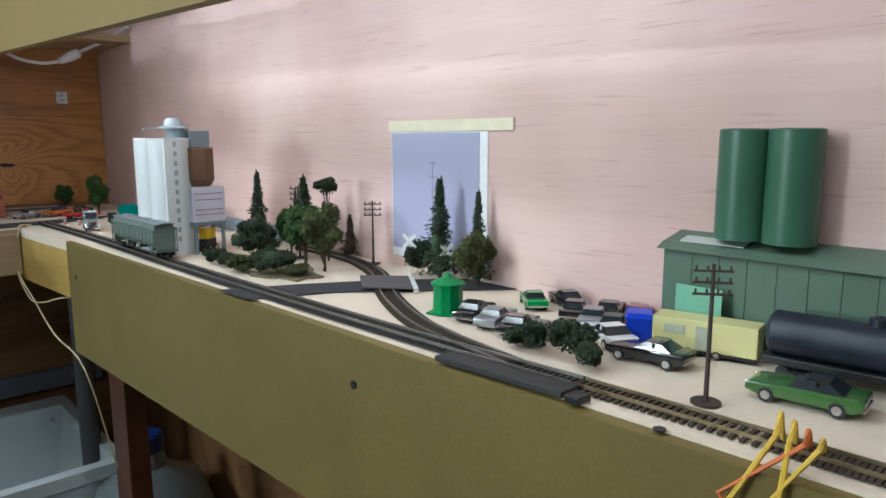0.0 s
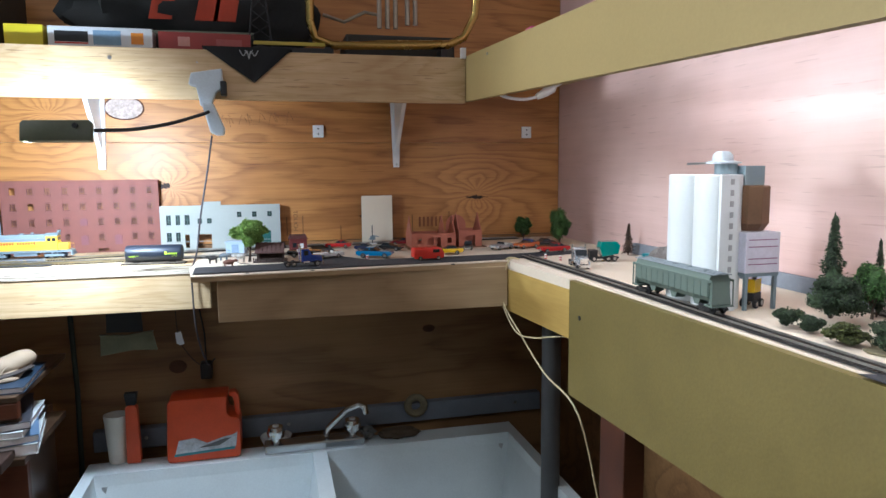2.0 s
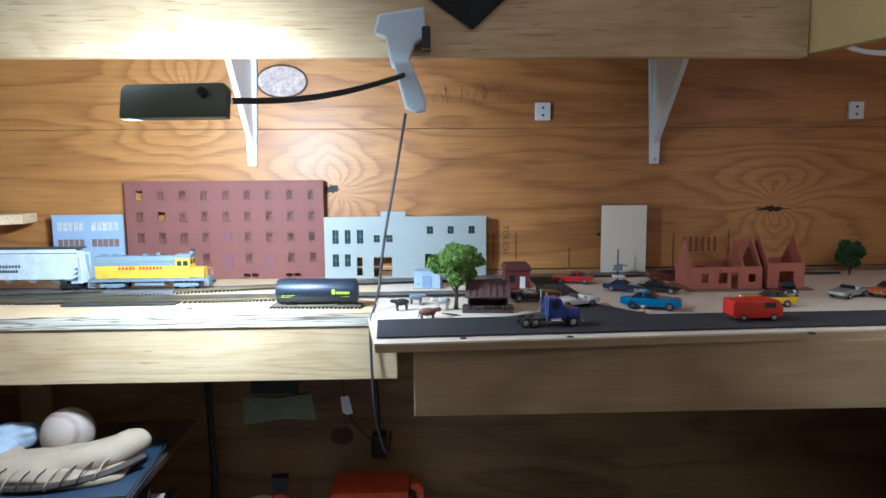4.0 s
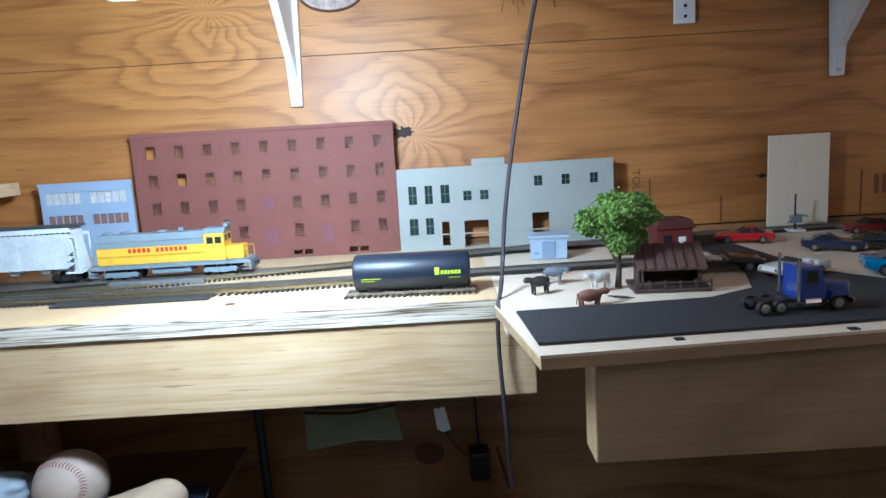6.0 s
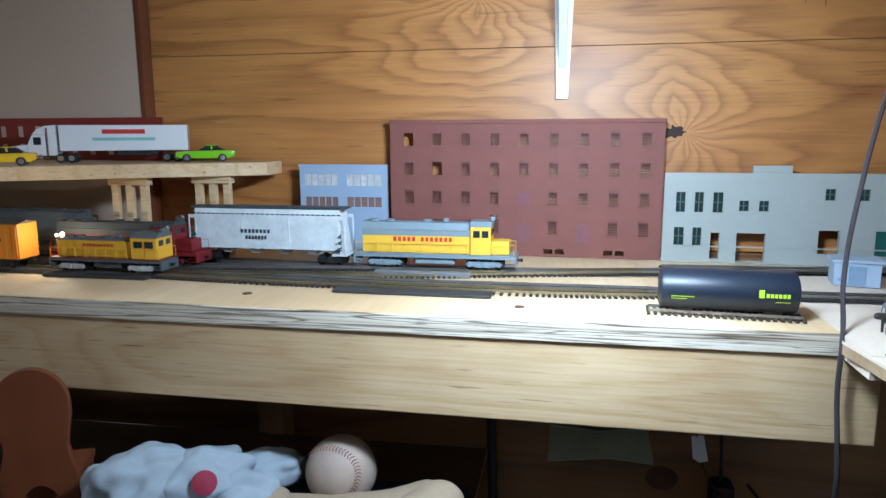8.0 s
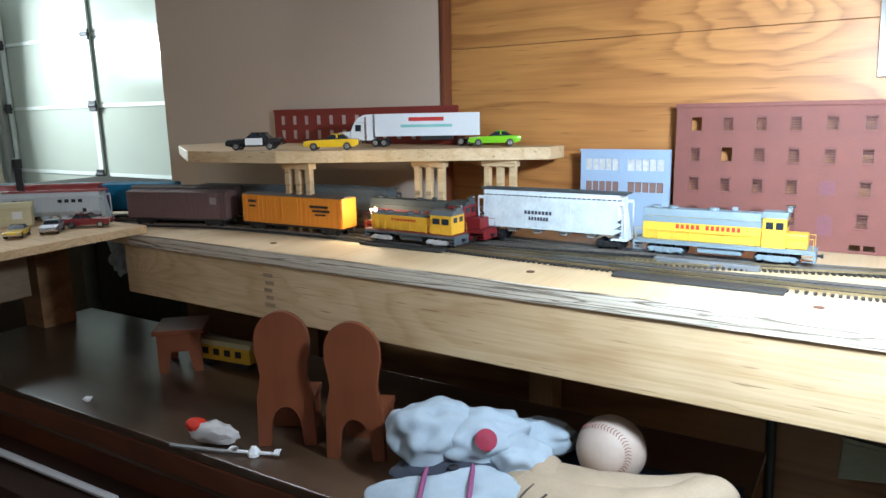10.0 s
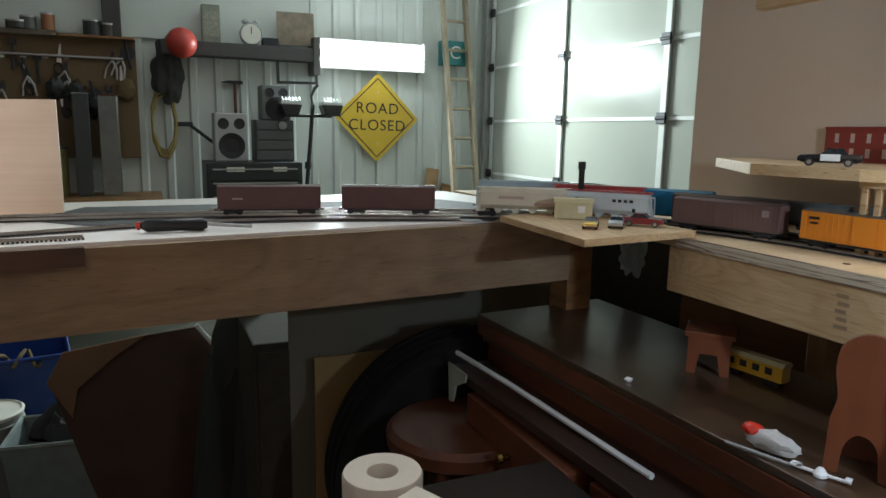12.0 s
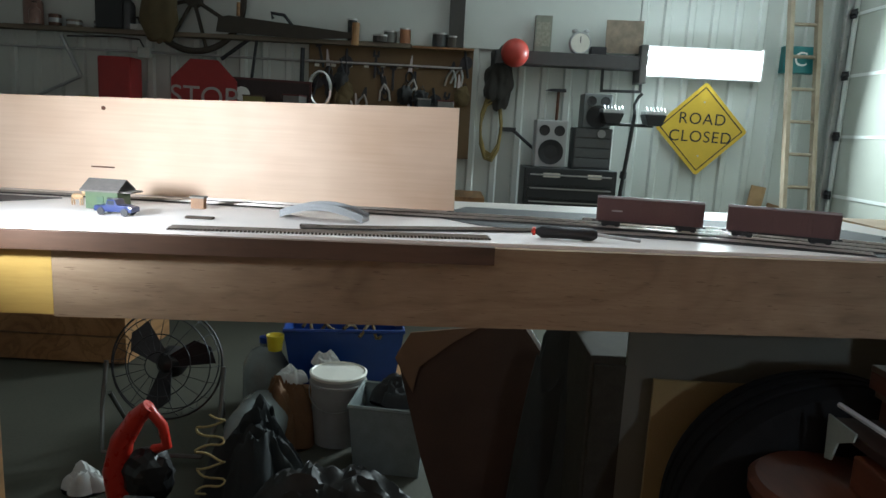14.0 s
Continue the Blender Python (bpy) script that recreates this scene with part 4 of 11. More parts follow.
def boxcar(label, colour, m, L=0.19, bars=(), ink=BLACK, H=0.043, roof=None, flip=False):
    c = thing("model_boxcar", label, "model rail car", m, "model train")
    w = 0.0165
    body = part("body", Shape().box((-L / 2, -w, 0.0115), (L / 2, w, 0.0115 + H), 0.0006), colour, c)
    n = int(L / 0.0085)
    for i in range(1, n):
        x = -L / 2 + L * i / n
        for y in (-w, w):
            part("rib", Shape().box((x - 0.0005, y - 0.0006, 0.013), (x + 0.0005, y + 0.0006, 0.010 + H)), colour, body)
    part("roof", Shape().prism([(-w - 0.0006, 0.0118 + H), (w + 0.0006, 0.0118 + H), (w * 0.5, 0.0138 + H), (-w * 0.5, 0.0138 + H)], "x", -L / 2, L / 2), roof or colour, c)
    part("roof_walk", Shape().box((-L / 2, -0.003, 0.0142 + H), (L / 2, 0.003, 0.0149 + H)), roof or colour, c)
    for y in (-w - 0.0013, w + 0.0007):
        d = part("door", Shape().box((-0.017, y, 0.0125), (0.017, y + 0.0006, 0.0095 + H)), colour, c)
        part("door_bar", Shape().box((-0.016, y - 0.0006, 0.018), (-0.0145, y + 0.0002, 0.0085 + H)), colour, d)
    part("sill", Shape().box((-L / 2 + 0.004, -w - 0.0002, 0.0085), (L / 2 - 0.004, w + 0.0002, 0.0113)), BLACK, c)
    part("ladder", Shape().box((L / 2 - 0.007, -w - 0.0016, 0.012), (L / 2 - 0.0065, -w - 0.0009, 0.009 + H)).box((L / 2 - 0.002, -w - 0.0016, 0.012), (L / 2 - 0.0015, -w - 0.0009, 0.009 + H)), colour, c)
    bars_on_side(c, bars, -w - 0.0014, ink)
    for x in (-L / 2 + 0.028, L / 2 - 0.028):
        bogie(c, x)
    coupler(c, L / 2), coupler(c, -L / 2)
    return c


def hopper(label, colour, m, L=0.2, bars=(), ink=BLACK, roof=None, H=0.044, bays=4, smooth_side=False):
    c = thing("model_covered_hopper", label, "model rail car", m, "model train")
    w = 0.0172
    low = 0.0165 if smooth_side else 0.024
    side = [(-w, low), (-w, 0.012 + H * 0.8), (-w * 0.8, 0.012 + H), (w * 0.8, 0.012 + H), (w, 0.012 + H * 0.8), (w, low), (w * 0.55, 0.016), (-w * 0.55, 0.016)]
    body = part("body", Shape().prism(side, "x", -L * 0.455, L * 0.455, 0.0006), colour, c)
    if smooth_side:
        for i in range(30):
            x = -L * 0.455 + L * 0.91 * i / 29
            part("vent_slot", Shape().box((x - 0.0022, -w * 0.985, 0.0126 + H * 0.862), (x + 0.0022, -w * 0.93, 0.0126 + H * 0.885)), BLACK, body)
        for s in (-1, 1):
            for z, d in ((0.0165, 0.030), (0.0235, 0.026), (0.0305, 0.021)):
                part("end_opening", Shape().prism([(s * L * 0.47, z), (s * (L * 0.47 - d * 0.35), z), (s * L * 0.47, z + 0.0048)], "y", -w - 0.0007, -w - 0.0002), BLACK, body)
    for i in ((0, 4, 8, 12) if smooth_side else range(13)):
        x = -L * 0.445 + L * 0.89 * i / 12
        for y in (-w, w):
            part("rib", Shape().box((x - 0.0005, y - 0.0008, 0.022), (x + 0.0005, y + 0.0008, 0.012 + H * 0.79)), colour, body)
    part("top_sill", Shape().box((-L * 0.49, -w - 0.0008, 0.0115 + H * 0.79), (L * 0.49, -w + 0.0006, 0.0125 + H * 0.84)).box((-L * 0.49, w - 0.0006, 0.0115 + H * 0.79), (L * 0.49, w + 0.0008, 0.0125 + H * 0.84)), colour, c)
    part("roof_walk", Shape().box((-L * 0.49, -0.008, 0.0132 + H), (L * 0.49, -0.0045, 0.0142 + H)).box((-L * 0.49, 0.0045, 0.0132 + H), (L * 0.49, 0.008, 0.0142 + H)), roof or colour, c)
    part("roof", Shape().box((-L * 0.485, -w * 0.86, 0.0122 + H), (L * 0.485, w * 0.86, 0.0131 + H)), roof or colour, c)
    for i in range(5):
        x = -L * 0.36 + L * 0.18 * i
        part("hatch", Shape().box((x, -0.0042, 0.0133 + H), (x + L * 0.12, 0.0042, 0.0149 + H), 0.0005), roof or colour, c)
    for s in (-1, 1):
        for q in (-1, 1):
            e = part("end_post", Shape().box((s * L * 0.49 - 0.0008, q * (w - 0.0006) - 0.0006, 0.012), (s * L * 0.49 + 0.0008, q * (w - 0.0006) + 0.0006, 0.0115 + H * 0.79)), colour, c)
        part("end_platform", Shape().box((min(s * L * 0.41, s * L * 0.5), -w, 0.0105), (max(s * L * 0.41, s * L * 0.5), w, 0.0125)), colour, c)
        part("end_slope", Shape().prism([(s * L * 0.4555, 0.012 + H * 0.75), (s * L * 0.4555, 0.0126), (s * L * 0.482, 0.0126), (s * L * 0.486, 0.014)], "y", -w * 0.85, w * 0.85), colour, c)
        for z in (0.018, 0.025, 0.032, 0.039):
            part("rung", Shape().box((min(s * L * 0.46, s * L * 0.49), -w - 0.0008, z), (max(s * L * 0.46, s * L * 0.49), -w - 0.0002, z + 0.0007)), colour, e)
    for i in range(bays):
        x = L * (-0.27 + 0.54 * i / (bays - 1))
        part("hopper_bay", Shape().prism([(x - L * 0.045, 0.0165), (x + L * 0.045, 0.0165), (x + L * 0.022, 0.0105 if smooth_side else 0.0075), (x - L * 0.022, 0.0105 if smooth_side else 0.0075)], "y", -w * 0.5, w * 0.5, 0.0005), colour, c)
    bars_on_side(c, bars, -w - 0.0009, ink)
    bogie(c, -L * 0.39), bogie(c, L * 0.39)
    coupler(c, L / 2), coupler(c, -L / 2)
    return c


YELLOW = plain("rail_yellow", (0.76, 0.46, 0.04), 0.4, var=0.06)
RAIL_GREY = plain("rail_grey", (0.19, 0.24, 0.27), 0.45, var=0.1)
RED_PAINT = plain("letter_red", (0.5, 0.03, 0.02), 0.5, var=0.05)


def diesel(label, m, L=0.20, switcher=False, paint=YELLOW, deck=RAIL_GREY, hood_top=RAIL_GREY, bars=(), lamp=True, sill=RED_PAINT):
    """A hood unit facing +x, cab towards the front."""
    c = thing("model_locomotive", label, "model locomotive", m, "model train")
    w = 0.0172
    part("underframe", Shape().box((-L * 0.48, -w, 0.0115), (L * 0.48, w, 0.0145), 0.0005), deck, c)
    part("sill_stripe", Shape().box((-L * 0.48, -w - 0.0005, 0.0147), (L * 0.48, w + 0.0005, 0.0158)), sill, c)
    h = 0.040 if not switcher else 0.0345
    hw, cap = 0.0118, 0.0018 if switcher else 0.0078
    c0, c1 = (L * 0.22, L * 0.34) if not switcher else (L * 0.235, L * 0.455)
    part("hood", Shape().box((-L * 0.44, -hw, 0.016), (c0, hw, h), 0.0008), paint, c)
    part("hood_top", Shape().prism([(-hw - 0.0002, h + 0.0002), (hw + 0.0002, h + 0.0002), (hw * 0.8, h + cap), (-hw * 0.8, h + cap)], "x", -L * 0.44, c0 - 0.0003, 0.0006), hood_top, c)
    for i in range(9 if not switcher else 4):
        x = -L * 0.40 + i * L * 0.065
        part("hood_door", Shape().box((x, -hw - 0.0006, 0.018), (x + L * 0.055, -hw - 0.0001, h - 0.002)), paint, c)
    if not switcher:
        for y in (-hw - 0.0011, hw + 0.0002):
            part("hood_band", Shape().box((-L * 0.44, y, h - 0.0058), (c0 - 0.0002, y + 0.0009, h)), hood_top, c)
    for x in (-L * 0.38, -L * 0.28, -L * 0.05):
        part("roof_fan", Shape().lathe([(0.001, 0), (0.0062, 0), (0.0062, 0.0015), (0.005, 0.0022), (0.001, 0.0022)], 18, (x, 0, h + cap + 0.0002)), hood_top, c)
    part("exhaust", Shape().box((L * 0.05, -0.002, h + cap + 0.0002), (L * 0.08, 0.002, h + cap + 0.004), 0.0004), hood_top, c)
    part("cab", Shape().box((c0, -w + 0.001, 0.016), (c1, w - 0.001, h + 0.0045), 0.0006), paint, c)
    part("cab_roof", Shape().prism([(-w + 0.0005, h + 0.0047), (w - 0.0005, h + 0.0047), (w * 0.6, h + 0.010), (-w * 0.6, h + 0.010)], "x", c0 - 0.001, c1 + 0.001, 0.0005), hood_top, c)
    for i in range(2):
        x = c0 + (c1 - c0) * (0.14 + 0.42 * i)
        part("cab_window", Shape().box((x, -w + 0.0003, h - 0.006), (x + (c1 - c0) * 0.32, -w + 0.0009, h + 0.001)), DARK_GLASS, c)
        part("windscreen", Shape().box((c1 + 0.0002, -0.011 + 0.014 * i, h - 0.004), (c1 + 0.0008, -0.003 + 0.014 * i, h + 0.002)), DARK_GLASS, c)
    if not switcher:
        part("nose", Shape().box((c1, -hw, 0.016), (L * 0.445, hw, h - 0.010), 0.0012), paint, c)
    part("number_board", Shape().box((c1 - 0.001, -0.008, h + 0.0102), (c1 + 0.0035, 0.008, h + 0.0142), 0.0005), hood_top, c)
    part("horn", Shape().cyl((c1 - 0.004, 0, h + 0.0155), (c1 + 0.006, 0, h + 0.0155), 0.0006, 0.0017), CHROME, c)
    for s in (-1, 1):
        for y in (-w + 0.0006, w - 0.0006):
            part("handrail", Shape().tube([(s * L * 0.475, y, 0.016), (s * L * 0.475, y, 0.027), (s * L * 0.36, y, 0.027), (s * L * 0.36, y, 0.016)], 0.0004, 5), paint, c)
        part("pilot", Shape().box((s * L * 0.485 - 0.0012, -w, 0.004), (s * L * 0.485 + 0.0012, w, 0.0145), 0.0004), deck, c)
        for z in (0.005, 0.0085):
            part("step", Shape().box((s * L * 0.455 - 0.005, -w - 0.001, z), (s * L * 0.455 + 0.005, -w + 0.0004, z + 0.0008)), deck, c)
        coupler(c, s * L * 0.487)
        bogie(c, s * L * 0.30, (-0.0175, 0, 0.0175) if not switcher else (-0.0135, 0.0135), deck if not switcher else plain("truck_silver", (0.5, 0.5, 0.5), 0.4, 0.3), 0.0145)
    for y in (-w + 0.0004, w - 0.0004):
        part("side_rail", Shape().tube([(-L * 0.36, y, 0.027), (c0, y, 0.027)], 0.0004, 5), paint, c)
        for i in range(7):
            x = -L * 0.34 + i * L * 0.09
            part("stanchion", Shape().cyl((x, y, 0.0158), (x, y, 0.027), 0.0004, n=5), paint, c)
    part("fuel_tank", Shape().box((-L * 0.12, -0.0125, 0.0045), (L * 0.12, 0.0125, 0.0112), 0.0015), deck, c)
    bars_on_side(c, bars, -hw - 0.0008, RED_PAINT)
    part("headlight", Shape().cyl((-L * 0.44 - 0.0018, 0, h + 0.004), (-L * 0.44 - 0.0002, 0, h + 0.004), 0.0026), glow("lamp_on_" + label[:6].strip(), (1.0, 0.72, 0.25), 30) if lamp else CHROME, c)
    return c


C_LINE = smooth_line(LOOP, 0.01)
O_LINE = smooth_line(OUTER + [(-0.86, 2.335), (-0.7, 2.356), (-0.5, 2.365)], 0.01)
F_LINE = smooth_line(FAR + [(-0.85, 2.364), (-0.7, 2.3575)], 0.01)
diesel("yellow and grey model diesel locomotive with red lettering bars", pose(-0.6335, 2.360, RT, 0, 0, 0.6) @ Matrix.Diagonal((1, 1, 1.16, 1)), 0.203, bars=[*blocks(-0.050, -0.021, 0.0283, 0.0327, 5), *blocks(-0.016, 0.024, 0.0283, 0.0327, 7)], lamp=False, sill=RAIL_GREY)
hop_white = plain("hopper_white", (0.62, 0.67, 0.69), 0.55, var=0.25, scale=60)
hopper("weathered white covered hopper with grey roof", hop_white, pose(-0.848, 2.3605, RT) @ Matrix.Diagonal((1.02, 1, 1.13, 1)), 0.208, bars=[*blocks(-0.032, 0.008, 0.0345, 0.0385, 8), *blocks(-0.026, 0.003, 0.0275, 0.0315, 7)], ink=plain("ink_dark", (0.05, 0.06, 0.09), 0.6), roof=plain("hopper_roof", (0.06, 0.07, 0.075), 0.6), H=0.049, smooth_side=True)
switch_loco = diesel("small yellow model switcher with black and silver trucks", place_on(C_LINE, -1.020, 0.155) @ Matrix.Diagonal((1, 1, 1.08, 1)), 0.153, True, paint=plain("switcher_yellow", (0.66, 0.36, 0.02), 0.4, var=0.1), deck=plain("deck_slate", (0.075, 0.09, 0.10), 0.5), hood_top=plain("switcher_top", (0.10, 0.11, 0.115), 0.5), sill=plain("sill_maroon", (0.16, 0.03, 0.025), 0.5), bars=blocks(-0.03, 0.012, 0.0285, 0.031, 9))
hl = bpy.data.lights.new("loco_headlight", "POINT")
hl.energy, hl.color, hl.shadow_soft_size = 0.16, (1.0, 0.80, 0.5), 0.002
new("loco_headlight", hl).location = switch_loco.matrix_basis @ Vector((-0.083, 0, 0.040))
part("headlight_lens", Shape().cyl((-0.0755, 0, 0.0375), (-0.0770, 0, 0.0375), 0.0018, n=12), glow("headlight_glow", (1.0, 0.85, 0.6), 6), switch_loco, "lit headlight")
boxcar("orange model refrigerator car with dark lettering bars", plain("reefer_orange", (0.72, 0.25, 0.015), 0.45, var=0.08), place_on(C_LINE, -1.234, 0.2), 0.2, bars=[(0.04, 0.075, 0.040, 0.0435), (0.045, 0.078, 0.034, 0.037), (0.05, 0.07, 0.0285, 0.031), (-0.085, -0.068, 0.043, 0.047), (-0.083, -0.07, 0.036, 0.039)], roof=plain("reefer_roof", (0.12, 0.10, 0.085), 0.7))
BROWN = plain("boxcar_brown", (0.13, 0.075, 0.068), 0.6, var=0.15)
boxcar("dull brown model boxcar with a pale round emblem", BROWN, place_on(C_LINE, -1.464, 0.19), 0.19, bars=[(0.066, 0.078, 0.036, 0.047)], ink=plain("emblem_grey", (0.25, 0.2, 0.2), 0.6))
hopper("white two-tone covered hopper with black lettering bars", plain("soo_white", (0.55, 0.60, 0.62), 0.5, var=0.1), place_on(C_LINE, -1.660, 0.17), 0.172, bars=[*blocks(-0.060, -0.022, 0.039, 0.0445, 3), *blocks(0.012, 0.055, 0.039, 0.0445, 4), (0.05, 0.056, 0.021, 0.029)], roof=plain("soo_roof", (0.3, 0.02, 0.02), 0.4), H=0.044)
hopper("cream covered hopper with faint lettering bars", plain("cream_hopper", (0.66, 0.62, 0.50), 0.6, var=0.12), place_on(C_LINE, -1.772, 0.18), 0.19, bars=[(-0.05, 0.0, 0.036, 0.042), (0.02, 0.06, 0.024, 0.03)], ink=plain("ink_pink", (0.5, 0.38, 0.34), 0.6))


def on_west(y_mid, length, d=0.0):
    line = smooth_line(beside(LOOP, d) if d else LOOP, 0.01)
    i = min(range(len(line)), key=lambda k: abs(line[k][1] - y_mid) + (9 if line[k][0] > -1.7 else 0))
    j = min(i + 6, len(line) - 1)
    a = math.degrees(math.atan2(line[j][1] - line[i - 6][1], line[j][0] - line[i - 6][0]))
    return pose(*line[i], RT, 0, 0, a)


boxcar("brown ribbed model boxcar on the west bench", plain("ribbed_brown", (0.12, 0.06, 0.055), 0.6, var=0.15), on_west(1.545, 0.2), 0.195, bars=[(-0.07, -0.05, 0.03, 0.033)], ink=plain("ink_pale", (0.4, 0.35, 0.34), 0.6))
boxcar("brown ribbed model boxcar on the west bench", plain("ribbed_brown", (0.12, 0.06, 0.055), 0.6), on_west(1.765, 0.19), 0.185)
hopper("pale grey covered hopper behind the other cars", plain("pale_blue_car", (0.33, 0.42, 0.48), 0.5), place_on(F_LINE, -1.86, 0.2), 0.2, H=0.05)
hopper("glossy red covered hopper behind the white one", plain("car_red", (0.32, 0.02, 0.018), 0.35, coat=0.3), place_on(O_LINE, -1.715, 0.19), 0.19, H=0.05)
boxcar("bright blue model boxcar behind the red hopper", plain("car_blue", (0.02, 0.22, 0.42), 0.45), place_on(F_LINE, -1.66, 0.2), 0.2, H=0.046)
boxcar("dark brown model boxcar with pale lettering bars", plain("dark_brown_car", (0.055, 0.035, 0.028), 0.6), place_on(O_LINE, -1.50, 0.2), 0.2, bars=[(0.05, 0.083, 0.046, 0.050), (0.055, 0.078, 0.039, 0.043), (-0.075, -0.055, 0.044, 0.048)], ink=plain("ink_white", (0.6, 0.6, 0.6), 0.6), H=0.045)
hopper("dark grey covered hopper under the platform", plain("grey_hopper", (0.12, 0.13, 0.13), 0.6), place_on(F_LINE, -1.22, 0.2), 0.2, H=0.045)
hopper("dark grey covered hopper under the platform", plain("grey_hopper", (0.12, 0.13, 0.13), 0.6), place_on(F_LINE, -1.43, 0.2), 0.2, H=0.042)
RED_LOCO = plain("loco_red", (0.17, 0.010, 0.012), 0.5)
diesel("dark red model diesel with a low nose between the trains", place_on(O_LINE, -1.030, 0.19) @ Matrix.Diagonal((1, 1, 1.08, 1)), 0.215, paint=RED_LOCO, deck=RED_LOCO, hood_top=plain("loco_top", (0.05, 0.055, 0.055), 0.6), lamp=False, sill=RED_LOCO)
hopper("olive green covered hopper with open end frames", plain("hopper_green", (0.125, 0.165, 0.14), 0.6, var=0.12), pose(0.5135, 1.475, RT, 0, 0, -89), 0.205, roof=plain("hopper_top", (0.20, 0.23, 0.25), 0.6), H=0.042, bays=3)

# ---- toy road vehicles (x forwards, wheels on z = 0) ----
CAR_SIDES = {
    "muscle": ([(-0.5, 0.10), (-0.5, 0.185), (-0.46, 0.20), (-0.2, 0.20), (0.10, 0.195), (0.46, 0.175), (0.5, 0.15), (0.5, 0.09), (0.40, 0.06), (-0.42, 0.06)], [(-0.34, 0.198), (-0.20, 0.28), (-0.02, 0.285), (0.13, 0.193)]),
    "sedan": ([(-0.5, 0.10), (-0.5, 0.20), (-0.44, 0.215), (0.12, 0.215), (0.46, 0.195), (0.5, 0.16), (0.5, 0.09), (0.40, 0.06), (-0.42, 0.06)], [(-0.28, 0.213), (-0.20, 0.30), (0.04, 0.30), (0.15, 0.212)]),
    "open": ([(-0.5, 0.10), (-0.5, 0.19), (-0.40, 0.205), (-0.25, 0.205), (-0.22, 0.16), (0.04, 0.16), (0.07, 0.20), (0.46, 0.18), (0.5, 0.15), (0.5, 0.09), (0.40, 0.06), (-0.42, 0.06)], [(0.05, 0.195), (0.02, 0.265), (0.035, 0.265), (0.085, 0.195)]),
    "old": ([(-0.48, 0.10), (-0.48, 0.18), (-0.40, 0.25), (0.08, 0.25), (0.14, 0.225), (0.40, 0.21), (0.44, 0.10), (0.38, 0.07), (-0.42, 0.07)], [(-0.36, 0.248), (-0.26, 0.37), (0.02, 0.37), (0.10, 0.247)]),
    "van": ([(-0.5, 0.08), (-0.5, 0.36), (-0.46, 0.40), (0.36, 0.40), (0.42, 0.37), (0.5, 0.22), (0.5, 0.08), (0.42, 0.06), (-0.45, 0.06)], None),
}
TYRE = plain("toy_tyre", (0.015, 0.015, 0.015), 0.6)
HUB = plain("toy_hub", (0.5, 0.5, 0.5), 0.25, 0.9)


def toy_wheels(c, xs, half, r, wide=0.0065):
    for x in xs:
        for y in (-half, half):
            s = Shape().lathe([(r * 0.55, -wide / 2), (r * 0.95, -wide / 2), (r, -wide * 0.3), (r, wide * 0.3), (r * 0.95, wide / 2), (r * 0.55, wide / 2)], 18, (x, y, r), "y")
            t = part("wheel", s, TYRE, c, smooth=True)
            part("hub", Shape().cyl((x, y - wide / 2 - 0.0002, r), (x, y + wide / 2 + 0.0002, r), r * 0.6, n=14), HUB, t)


